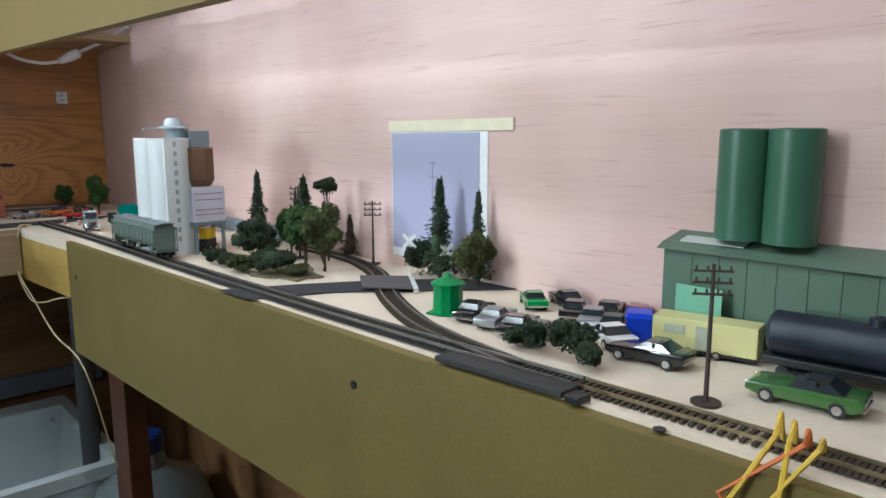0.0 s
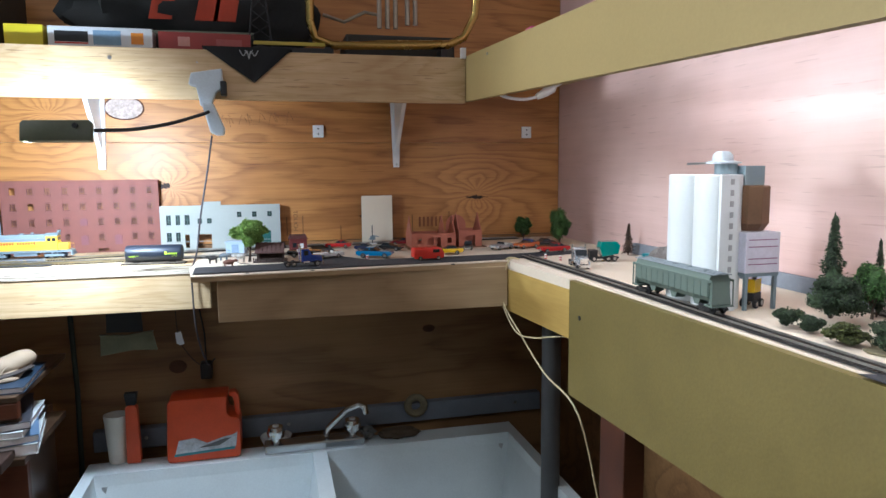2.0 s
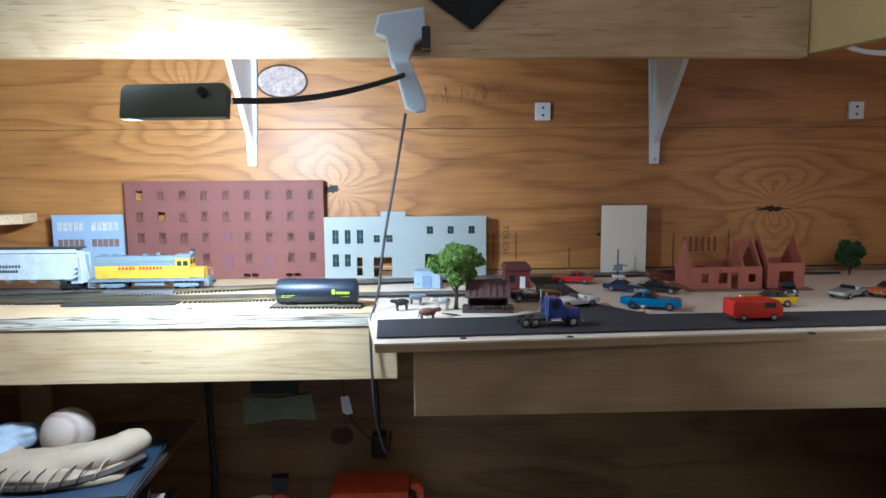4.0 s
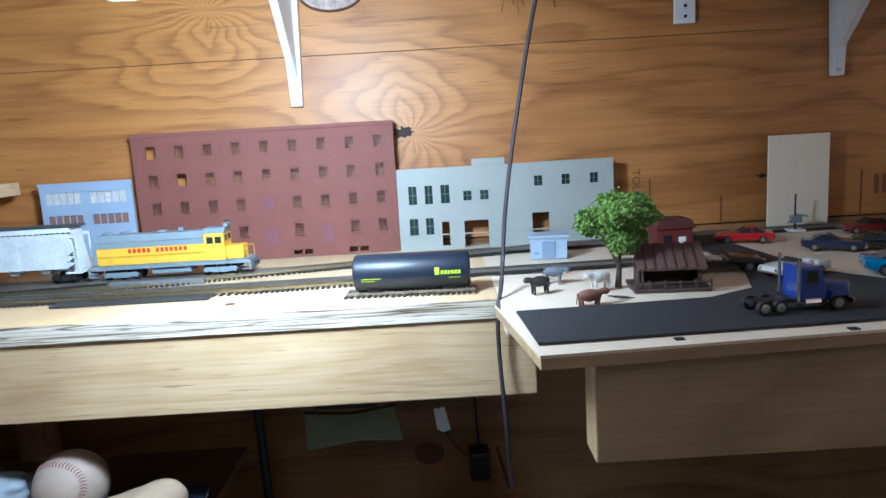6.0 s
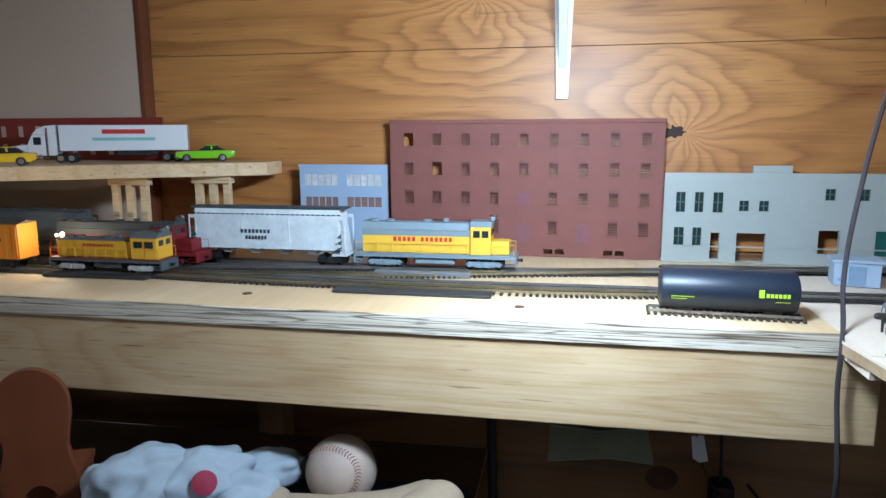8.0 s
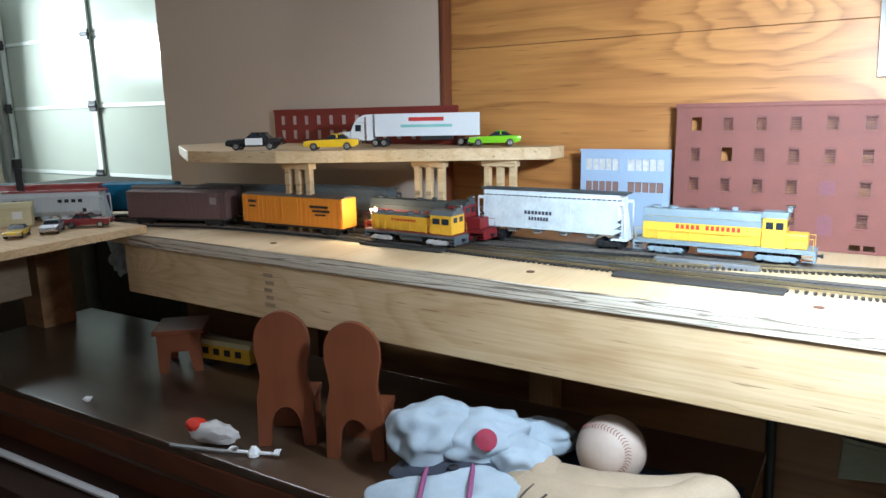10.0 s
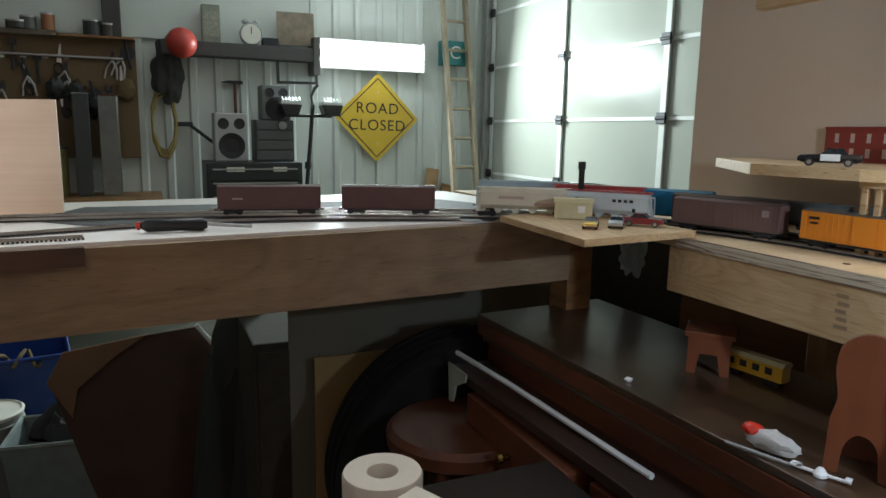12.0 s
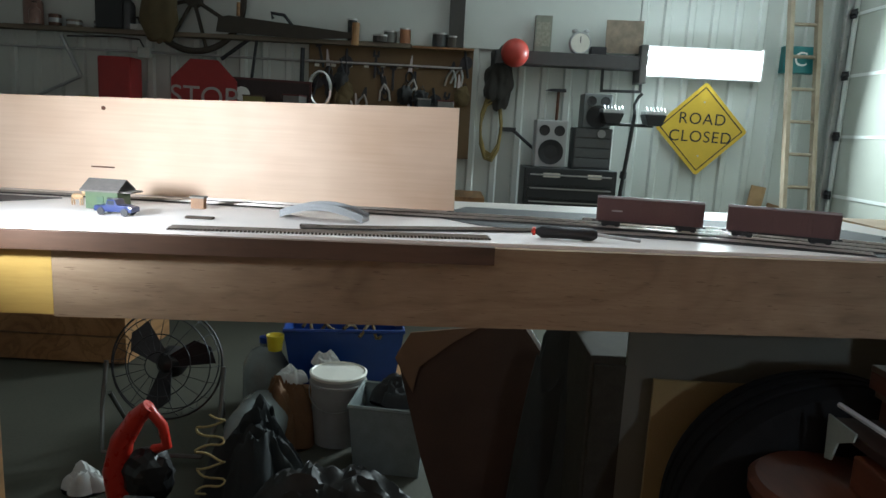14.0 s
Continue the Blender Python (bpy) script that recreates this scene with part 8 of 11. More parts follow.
pl = thing("power_plug", "black power plug on a thin wire", "plug")
part("plug_body", Shape().box((-0.275, 2.455, 1.00), (-0.245, 2.49, 1.045), 0.006), BLACK, pl)
part("wire", Shape().tube([(-0.26, 2.475, 1.045), (-0.262, 2.485, 1.12), (-0.275, 2.49, 1.20)], 0.0022, 6), BLACK, pl)
for px_, pz, w, h in ((-0.335, 1.03, 0.05, 0.02), (-0.345, 0.93, 0.018, 0.012), (0.36, 1.09, 0.04, 0.012)):
    solid("wood_knot", Shape().lathe([(w * 0.5, -0.001), (w * 0.45, 0.002), (w * 0.15, 0.0025)], 18, (0, 0, 0)).moved(Matrix.Translation((px_, 2.4985, pz)) @ Matrix.Rotation(radians(90), 4, "X") @ Matrix.Diagonal((1, h / w * 2, 1, 1))), RUST, "dark oval knot in the plywood", "knot", kind="structure")
wj = thing("water_jug", "clear water jug with a blue cap", "jug")
part("body", Shape().lathe([(0.0, 0.0), (0.12, 0.0), (0.135, 0.02), (0.135, 0.13), (0.128, 0.145), (0.135, 0.16), (0.135, 0.30), (0.11, 0.36), (0.04, 0.40), (0.03, 0.44), (0.0, 0.44)], 28, (0.60, 1.80, 0.42)), CLEAR_GREY, wj, smooth=True)
part("cap", Shape().lathe([(0.034, 0.855), (0.034, 0.89), (0.028, 0.896)], 18, (0.60, 1.80, 0)), BLUE_PLASTIC, wj)
jb = thing("storage_crate", "dark wooden crate under the water jug", "crate")
part("side_panel", Shape().box((0.45, 1.66, 0.0), (0.47, 1.95, 0.40), 0.002), DARK_PLY, jb)
part("side_panel", Shape().box((0.73, 1.66, 0.0), (0.75, 1.95, 0.40), 0.002), DARK_PLY, jb)
part("top_panel", Shape().box((0.45, 1.66, 0.4005), (0.75, 1.95, 0.419), 0.002), DARK_PLY, jb)

# upright writing desk of dark wood
DT = 1.122
LEDGE = wood("ledge_wood", (0.05, 0.022, 0.012), (0.022, 0.010, 0.006), "x", 0.5, 0.6)
desk = thing("writing_desk", "dark glossy wooden desk with a red-brown edge", "desk")
part("top", Shape().prism([(-1.905, 1.985), (-0.568, 2.029), (-0.568, 2.36), (-1.93, 2.325)], "z", DT - 0.012, DT, 0.002), DARK_WOOD, desk)
part("front_rail", Shape().prism([(-1.905, 1.985), (-0.568, 2.029), (-0.568, 2.049), (-1.905, 2.005)], "z", DT - 0.046, DT - 0.0125, 0.003), RED_WOOD, desk, "red-brown moulded front rail")
part("moulding", Shape().prism([(-1.90, 1.996), (-0.568, 2.040), (-0.568, 2.052), (-1.90, 2.008)], "z", DT - 0.062, DT - 0.0465, 0.003), DARK_WOOD, desk)
part("back_panel", Shape().prism([(-1.895, 2.009), (-0.568, 2.053), (-0.568, 2.07), (-1.895, 2.026)], "z", 0.62, DT - 0.0625), RED_WOOD, desk)
part("ledge", Shape().prism([(-1.90, 1.915), (-0.58, 1.96), (-0.58, 2.052), (-1.895, 2.008)], "z", 0.995, 1.015, 0.003), LEDGE, desk, "dark writing ledge")
for i in range(3):
    x = -1.80 + i * 0.40
    y = 1.906 + (x + 1.9) * 0.053
    dr = part("drawer", Shape().box((x, y, 0.88), (x + 0.37, y + 0.06, 0.985), 0.004), RED_WOOD, desk)
    part("knob", Shape().lathe([(0.006, 0), (0.006, -0.012), (0.012, -0.018), (0.009, -0.026)], 12, (x + 0.185, y, 0.93), "y"), BRASS, dr)
for x in (-1.83, -0.62):
    part("side_panel", Shape().box((x, 2.0 + (x + 1.85) * 0.08, 0), (x + 0.025, 2.28, 0.99), 0.002), DARK_WOOD, desk)
    part("leg", Shape().box((x, 1.95 + (x + 1.85) * 0.05, 0), (x + 0.04, 1.99 + (x + 1.85) * 0.05, 0.88), 0.002), DARK_WOOD, desk)
strip = thing("metal_strip", "long white metal strip lying on the desk ledge", "strip")
part("bar", Shape().tube([(-1.906, 1.937, 1.037), (-1.70, 1.956, 1.034), (-1.322, 1.987, 1.021)], 0.0055, 6), WHITE_PLASTIC, strip)
part("corner_bracket", Shape().prism([(-1.885, 1.026), (-1.795, 1.026), (-1.80, 1.008), (-1.845, 0.985), (-1.858, 0.945), (-1.878, 0.94)], "y", 1.906, 1.910), plain("pale_green", (0.34, 0.39, 0.34), 0.6), strip, "pale green bracket")
# toy chairs cut from board
ARC = [(0.034 * math.cos(t), 0.122 + 0.032 * math.sin(t)) for t in [math.pi * i / 14 for i in range(15)]]
ARCH = [(0.019 * math.cos(t), 0.020 + 0.026 * math.sin(t)) for t in [math.pi * i / 10 for i in range(10, -1, -1)]]
BACK = [(0.037, 0.0), (0.036, 0.03), (0.035, 0.058), (0.031, 0.072), (0.029, 0.082), (0.031, 0.096), (0.034, 0.110)] + ARC + [(-0.034, 0.110), (-0.031, 0.096), (-0.029, 0.082), (-0.031, 0.072), (-0.035, 0.058), (-0.036, 0.03), (-0.037, 0.0), (-0.021, 0.0)] + ARCH + [(0.021, 0.0)]
for x, y, r, k in ((-1.082, 2.082, 32, 1.14), (-0.984, 2.098, 22, 1.12)):
    c = thing("toy_chair", "small red-brown wooden toy chair with rounded back", "toy chair", pose(x, y, DT, 0, 0, r), "toy chairs")
    part("backrest", Shape().prism([(a, b * k) for a, b in BACK], "y", -0.004, 0.004, 0.001), CHAIR_WOOD, c)
    part("seat", Shape().box((-0.034, 0.0045, 0.045 * k), (0.034, 0.06, 0.052 * k), 0.001), CHAIR_WOOD, c)
    part("front_panel", Shape().box((-0.032, 0.052, 0), (0.032, 0.059, 0.0448 * k), 0.001), CHAIR_WOOD, c)
tb = thing("toy_table", "small red-brown wooden toy table", "toy table", pose(-1.435, 2.195, DT, 0, 0, 42))
part("tabletop", Shape().box((-0.04, -0.03, 0.064), (0.04, 0.05, 0.072), 0.001), CHAIR_WOOD, tb)
for y in (-0.024, 0.044):
    part("trestle", Shape().prism([(-0.034, 0), (-0.034, 0.0635), (0.034, 0.0635), (0.034, 0), (0.02, 0), (0.014, 0.035), (-0.014, 0.035), (-0.02, 0)], "y", y - 0.003, y + 0.003), CHAIR_WOOD, tb)
rc = thing("toy_railcar", "yellow toy railcar with dark windows", "toy railcar", pose(-1.375, 2.236, DT, 0, 0, 8))
body = part("body", Shape().box((-0.056, -0.012, 0.010), (0.056, 0.012, 0.036), 0.002), plain("railcar_yellow", (0.62, 0.36, 0.02), 0.4), rc)
for i in range(4):
    part("window", Shape().box((-0.042 + i * 0.023, -0.0132, 0.020), (-0.030 + i * 0.023, -0.0122, 0.031)), BLACK, body)
part("roof", Shape().prism([(-0.013, 0.0362), (0.013, 0.0362), (0.009, 0.043), (-0.009, 0.043)], "x", -0.058, 0.058), plain("roof_pale", (0.5, 0.45, 0.25), 0.6), rc)
for x in (-0.036, 0.036):
    part("bogie", Shape().box((x - 0.014, -0.009, 0.0), (x + 0.014, 0.009, 0.0098), 0.002), BLACK, rc)
tp = thing("toy_helicopter", "broken grey and red toy helicopter body", "toy", pose(-1.165, 2.035, DT, 0, 0, 18))
part("hull", Shape().lump((0, 0, 0.016), (0.034, 0.013, 0.014), 0.3, 3, 3, 4), plain("toy_grey", (0.45, 0.43, 0.42), 0.5), tp, smooth=True)
part("nose", Shape().lump((-0.024, 0, 0.024), (0.014, 0.011, 0.009), 0.2, 3, 3, 6), RED_GLOSS, tp, smooth=True)
part("skid", Shape().tube([(-0.05, -0.02, 0.004), (0.03, -0.02, 0.004), (0.045, -0.02, 0.01)], 0.0025, 6), plain("toy_grey2", (0.4, 0.4, 0.4), 0.4, 0.6), tp)
pp = thing("toy_propeller", "small white plastic toy propeller", "toy", pose(-1.098, 2.04, DT, 0, 0, 22))
part("hub", Shape().lathe([(0.0, 0.001), (0.008, 0.001), (0.008, 0.005), (0.003, 0.012), (0.0, 0.012)], 14, (0, 0, 0)), WHITE_PLASTIC, pp)
part("blade", Shape().box((-0.033, -0.0022, 0.003), (0.033, 0.0022, 0.006), 0.001), WHITE_PLASTIC, pp)
part("blade_tip", Shape().box((0.026, -0.006, 0.0062), (0.033, 0.006, 0.008)), WHITE_PLASTIC, pp)
part("blade_tip", Shape().box((-0.033, -0.006, 0.0062), (-0.026, 0.006, 0.008)), WHITE_PLASTIC, pp)
solid("paper_scrap", Shape().lump((-1.44, 2.03, DT + 0.0035), (0.007, 0.006, 0.004), 0.6, 3, 2, 3), PAPER, "tiny white scrap lying on the desk", "scrap")


def crumple(w, d, h, seed, cells=36, sag=0.35, waves=5.0):
    """A draped, creased dome of cloth with real folds."""
    vs, fs = [], []
    for j in range(cells + 1):
        for i in range(cells + 1):
            u, v = i / cells * 2 - 1, j / cells * 2 - 1
            r = min(1.0, math.sqrt(u * u + v * v))
            n1 = noise.noise(Vector((u * 1.6 + seed, v * 1.6, 0.3)))
            n2 = 0.10 - abs(noise.noise(Vector((u * waves + seed, v * waves * 0.6, 1.7 + seed)))) * 0.5
            edge = 1 + 0.22 * noise.noise(Vector((math.atan2(v, u) * 1.3, seed, 0)))
            k = max(abs(u), abs(v)) / max(1e-6, math.sqrt(u * u + v * v))
            z = h * (max(0.0, 1 - r ** 2.2 / 1.0) ** 0.55) * (1 + sag * n1) + h * n2 * (1 - r ** 4) * 0.9
            vs.append((u * k * w * edge, v * k * d * edge, max(0.0, z)))
    n = cells + 1
    for j in range(cells):
        for i in range(cells):
            fs.append((j * n + i, j * n + i + 1, (j + 1) * n + i + 1, (j + 1) * n + i))
    border = [i for i in range(n)] + [j * n + cells for j in range(1, n)] + [cells * n + i for i in range(cells - 1, -1, -1)] + [j * n for j in range(cells - 1, 0, -1)]
    fs.append(tuple(border))
    return Shape().add(vs, fs)


# cap, glove and ball at the end of the desk
cap_ = thing("denim_cap", "crumpled pale denim cap with a red button", "cap", pose(-0.85, 2.115, DT, 0, 0, 40))

def lobes(spec, seed):
    """Soft overlapping bulges of stuffed cloth with fine creases."""
    q = Shape()
    for i, (x, y, z, rx, ry, rz) in enumerate(spec):
        q.lump((x, y, z), (rx, ry, rz), 0.26, 1.9, 5, seed + i)
    q.v = [tuple(Vector(p) + Vector((0, -0.4, 1)) * 0.0035 * noise.noise(Vector((p[0] * 60, p[1] * 95, p[2] * 60)))) for p in q.v]
    q.v = [(x, y, max(z, 0.0)) for x, y, z in q.v]
    return q


part("crown", lobes([(-0.026, 0.012, 0.054, 0.050, 0.042, 0.036), (0.022, 0.005, 0.050, 0.058, 0.044, 0.030), (0.062, -0.022, 0.034, 0.034, 0.036, 0.028)], 3), DENIM, cap_, smooth=True)
part("flap", lobes([(0.092, 0.012, 0.040, 0.042, 0.026, 0.020), (0.118, 0.03, 0.028, 0.028, 0.022, 0.022)], 8), DENIM, cap_, smooth=True)
part("lining", Shape().lump((0.005, -0.012, 0.024), (0.078, 0.042, 0.018), 0.15, 2, 4, 2), plain("lining_navy", (0.03, 0.035, 0.05), 0.9), cap_, "dark navy lining", smooth=True)
part("brim", lobes([(-0.005, -0.058, 0.016, 0.095, 0.050, 0.024)], 12), DENIM, cap_, smooth=True)
part("button", Shape().lathe([(0.0, -0.004), (0.011, -0.002), (0.012, 0.002), (0.006, 0.005), (0.0, 0.006)], 18), plain("button_red", (0.22, 0.012, 0.035), 0.75), cap_, "dark red cloth button", smooth=True, m=pose(0.024, -0.034, 0.066, 50, 0, 0))
for x in (-0.05, 0.0):
    part("piping", Shape().tube([(x + 0.012, -0.024, 0.035), (x + 0.006, -0.052, 0.042), (x, -0.076, 0.040), (x - 0.006, -0.096, 0.033)], 0.0028, 6), plain("piping_mauve", (0.20, 0.05, 0.13), 0.8), cap_, smooth=True)
part("snap", Shape().lathe([(0.0, -0.002), (0.006, -0.001), (0.006, 0.002), (0.0, 0.003)], 14, (-0.012, -0.040, 0.040)), DARK_STEEL, cap_, smooth=True)
bk_ = thing("hardback_book", "dark blue hardback book under the glove", "book", pose(-0.685, 2.135, DT, 0, 0, 4))
part("cover", Shape().box((-0.125, -0.095, 0), (0.118, 0.095, 0.002), 0.0006).box((-0.125, -0.095, 0.0115), (0.118, 0.095, 0.0135), 0.0006), plain("book_navy", (0.02, 0.035, 0.06), 0.45), bk_)
part("page_block", Shape().box((-0.122, -0.091, 0.0021), (0.114, 0.091, 0.0114)), PAPER, bk_)
gl = thing("baseball_glove", "worn tan leather baseball glove with laced edge", "glove", pose(-0.688, 2.16, DT + 0.0136) @ Matrix.Diagonal((0.96, 1, 0.74, 1)))


def leather(q, seed):
    """Soft creases in stuffed leather, flat underneath."""
    q.v = [tuple(Vector(p) + Vector((0.3, -0.4, 1)) * (0.004 * noise.noise(Vector((p[0] * 28 + seed, p[1] * 34, p[2] * 28))) + 0.0012 * noise.noise(Vector((p[0] * 110, p[1] * 110, p[2] * 110))))) for p in q.v]
    q.v = [(x, y, max(z, 0.0)) for x, y, z in q.v]
    return q


part("palm", leather(Shape().lump((-0.005, -0.045, 0.012), (0.118, 0.052, 0.030), 0.16, 1.6, 5, 4), 3), LEATHER, gl, smooth=True)
part("finger_stall", leather(Shape().tube(curve_through((-0.05, -0.062, 0.014), (0.02, -0.058, 0.022), (0.075, -0.040, 0.034), (0.104, -0.012, 0.046), (0.114, 0.004, 0.050), n=8), lambda k: 0.027 * math.sqrt(max(0.02, 1 - k ** 6)), 22), 5), LEATHER, gl, smooth=True)
part("finger_stall", leather(Shape().tube(curve_through((-0.02, -0.02, 0.010), (0.05, -0.012, 0.020), (0.09, 0.006, 0.030), (0.106, 0.020, 0.034), n=8), lambda k: 0.026 * math.sqrt(max(0.02, 1 - k ** 6)), 22), 7), LEATHER, gl, smooth=True)
part("thumb_stall", leather(Shape().tube(curve_through((-0.04, -0.058, 0.012), (-0.06, -0.042, 0.018), (-0.072, -0.022, 0.022), (-0.074, 0.004, 0.022), n=8), lambda k: 0.021 * math.sqrt(max(0.02, 1 - k ** 6)), 22), 9), LEATHER, gl, smooth=True)
EDGE_DARK = plain("leather_dark", (0.035, 0.022, 0.016), 0.6, var=0.3)
part("edge_binding", Shape().tube(curve_through((-0.105, -0.075, 0.008), (-0.05, -0.096, 0.008), (0.02, -0.098, 0.010), (0.085, -0.072, 0.016), (0.125, -0.03, 0.026)), 0.0065, 8), EDGE_DARK, gl, "dark worn edge binding", smooth=True)
for i in range(10):
    x = -0.092 + 0.019 * i
    y = -0.098 + 0.8 * max(0, x - 0.03) ** 1.5 * 2.4 + 0.6 * max(0, -0.05 - x)
    part("lace", Shape().tube(curve_through((x - 0.003, y - 0.005, 0.004 + 0.06 * max(0, x)), (x, y - 0.007, 0.016 + 0.06 * max(0, x)), (x + 0.005, y + 0.004, 0.029 + 0.07 * max(0, x)), (x + 0.010, y + 0.018, 0.034 + 0.08 * max(0, x)), n=4), 0.0014, 6), EDGE_DARK if i % 3 else LEATHER, gl, smooth=True)
bb = thing("baseball", "scuffed white baseball with stitched seams", "ball", pose(-0.702, 2.188, 1.168, 70, 60, 60))
part("cover", Shape().lathe([(0.037 * math.sin(t), -0.037 * math.cos(t)) for t in [math.pi * (0.001 + 0.998 * i / 20) for i in range(21)]], 32), BALL_WHITE, bb, smooth=True)


def seam(t):
    a = 0.25
    x = math.cos(t) * (1 - a) + a * math.cos(3 * t)
    y = math.sin(t) * (1 - a) - a * math.sin(3 * t)
    z = 2 * math.sqrt(a * (1 - a)) * math.sin(2 * t)
    return Vector((x, y, z)).normalized() * 0.0373


st = Shape()
for i in range(108):
    t = 2 * math.pi * i / 108
    p, q = seam(t), seam(t + 0.03)
    side = p.cross(q - p).normalized()
    for sgn in (-1, 1):
        st.tube([p, p + side * sgn * 0.0035 + (q - p).normalized() * 0.0015], 0.0005, 4)
part("stitches", st, plain("stitch_red", (0.20, 0.09, 0.07), 0.8), bb, "faded red stitches", kind="stuff")
bc = thing("bookcase", "low dark wooden bookcase beside the tub", "bookcase")
part("side_panel", Shape().box((-0.625, 2.12, 0), (-0.605, 2.36, 1.0), 0.002), DARK_WOOD, bc)
for i, (w, h, c, r) in enumerate(((0.15, 0.022, (0.45, 0.46, 0.45), 0), (0.14, 0.016, (0.10, 0.16, 0.26), 5), (0.13, 0.014, (0.55, 0.57, 0.58), -7), (0.12, 0.016, (0.05, 0.05, 0.06), 3))):
    z = 1.0005 + sum((0.022, 0.016, 0.014, 0.016)[:i])
    b = thing("book", "worn paperback book in a flat stack", "book", pose(-0.635, 2.12, z, 0, 0, r + 12), "stacked books")
    part("cover", Shape().box((-w / 2, -0.10, 0), (w / 2, 0.10, 0.0015), 0.0003), plain(f"book_cover_{i}", c, 0.4), b)
    part("cover", Shape().box((-w / 2, -0.10, h - 0.002), (w / 2, 0.10, h - 0.0005), 0.0003), plain(f"book_cover_{i}", c, 0.4), b)
    part("page_block", Shape().box((-w / 2 + 0.003, -0.097, 0.0016), (w / 2 - 0.002, 0.097, h - 0.0021)), PAPER, b)
part("top", Shape().box((-0.72, 2.02, 0.985), (-0.56, 2.30, 0.9995), 0.002), DARK_WOOD, bc)

# tyre, stool and paper roll by the west bench
ty = thing("car_tire", "black rubber car tire standing on edge", "tire", pose(-2.06, 2.02, 0.335))
ty.matrix_basis = pose(-2.06, 2.02, 0.70)
prof = [(0.20, -0.09), (0.235, -0.105), (0.29, -0.105), (0.325, -0.085), (0.335, -0.06), (0.336, -0.045), (0.328, -0.042), (0.328, -0.034), (0.337, -0.031), (0.337, -0.006), (0.328, -0.004), (0.328, 0.004), (0.337, 0.006), (0.337, 0.031), (0.328, 0.034), (0.328, 0.042), (0.336, 0.045), (0.335, 0.06), (0.325, 0.085), (0.29, 0.105), (0.235, 0.105), (0.20, 0.09), (0.20, -0.09)]
part("tread", Shape().lathe(prof, 56, (0, 0, 0), "x"), TIRE, ty, smooth=True)
part("rim", Shape().lathe([(0.199, -0.08), (0.199, 0.08), (0.17, 0.06), (0.05, 0.05), (0.03, 0.03), (0.03, -0.08)], 32, (0, 0, 0), "x"), RUST, ty, smooth=True)
solid("storage_chest", Shape().box((-2.30, 1.72, 0), (-1.94, 2.32, 0.362), 0.01), DARK_PLY, "dark wooden chest under the tire", "chest")
# grey sheet added to cover the bright line below the west beam
gb_ = thing("grey_gap_sheet", "grey sheet added to close the gap above the tan panel", "panel")
part("sheet", Shape().box((-2.42, 1.66, 0.0), (-2.405, 2.58, 1.30)), plain("gap_sheet_grey", (0.18, 0.172, 0.135), 0.85, var=0.15, scale=5), gb_)
pnl = thing("plywood_sheet", "tan board panel leaning behind the tire", "panel")
part("sheet", Shape().box((-2.345, 1.715, 0.0), (-2.335, 2.6, 0.912)), TAN_BOARD, pnl)
so = thing("round_stool", "wooden stool with a round red-brown seat", "stool", pose(-1.80, 1.895, 0))
part("seat", Shape().lathe([(0.0, 0.875), (0.135, 0.875), (0.15, 0.885), (0.152, 0.91), (0.14, 0.922), (0.0, 0.926)], 36), RED_WOOD, so, smooth=True)
for i in range(4):
    a = math.pi / 4 + i * math.pi / 2
    part("leg", Shape().cyl((0.08 * math.cos(a), 0.08 * math.sin(a), 0.874), (0.15 * math.cos(a), 0.15 * math.sin(a), 0), 0.015, 0.013), RED_WOOD, so)
part("foot_ring", Shape().tube([(0.118 * math.cos(t), 0.118 * math.sin(t), 0.42) for t in [2 * math.pi * i / 28 for i in range(29)]], 0.008, 8), DARK_STEEL, so, smooth=True)
STAND = plain("stand_black", (0.02, 0.014, 0.01), 0.8, var=0.3, spec=0.2)
rs = thing("side_stand", "dark wooden stand beside the bench", "stand")
part("top", Shape().box((-1.47, 1.44, 0.977), (-1.17, 1.90, 0.994), 0.003), STAND, rs)
for x in (-1.46, -1.21):
    for y in (1.45, 1.86):
        part("leg", Shape().box((x, y, 0), (x + 0.03, y + 0.03, 0.9765), 0.002), STAND, rs)
pr = thing("paper_roll", "roll of white toilet paper standing on end", "paper roll", pose(-1.395, 1.592, 0.9945))
part("paper", Shape().lathe([(0.021, 0.0), (0.052, 0.0), (0.054, 0.004), (0.054, 0.073), (0.052, 0.077), (0.021, 0.077), (0.019, 0.07), (0.019, 0.006), (0.021, 0.0)], 36), plain("tissue", (0.60, 0.54, 0.45), 0.95, var=0.05, bump=0.5), pr, smooth=True)
part("loose_sheet", Shape().prism([(0.048, 0.03), (0.10, 0.055), (0.11, 0.04), (0.07, -0.01)], "z", 0.002, 0.074, 0.001), plain("tissue", (0.6, 0.54, 0.45), 0.95), pr)
solid("plastic_bowl", Shape().lathe([(0.0, 0.0), (0.03, 0.0), (0.048, 0.03), (0.045, 0.03), (0.028, 0.004), (0.0, 0.004)], 28, (-1.262, 1.815, 0.9945)), CLEAR_GREY, "small clear plastic bowl on the stand", "bowl", smooth=True)
nb = thing("booklet", "pale blue printed booklet lying on the stand", "booklet", pose(-1.215, 1.80, 0.9945, 0, 0, 30))
part("cover", Shape().box((-0.02, -0.03, 0), (0.03, 0.06, 0.004), 0.001), plain("booklet_blue", (0.5, 0.57, 0.62), 0.5), nb)
part("text_bar", Shape().box((-0.01, 0.03, 0.0042), (0.02, 0.034, 0.0048)), LABEL_BLUE, nb)

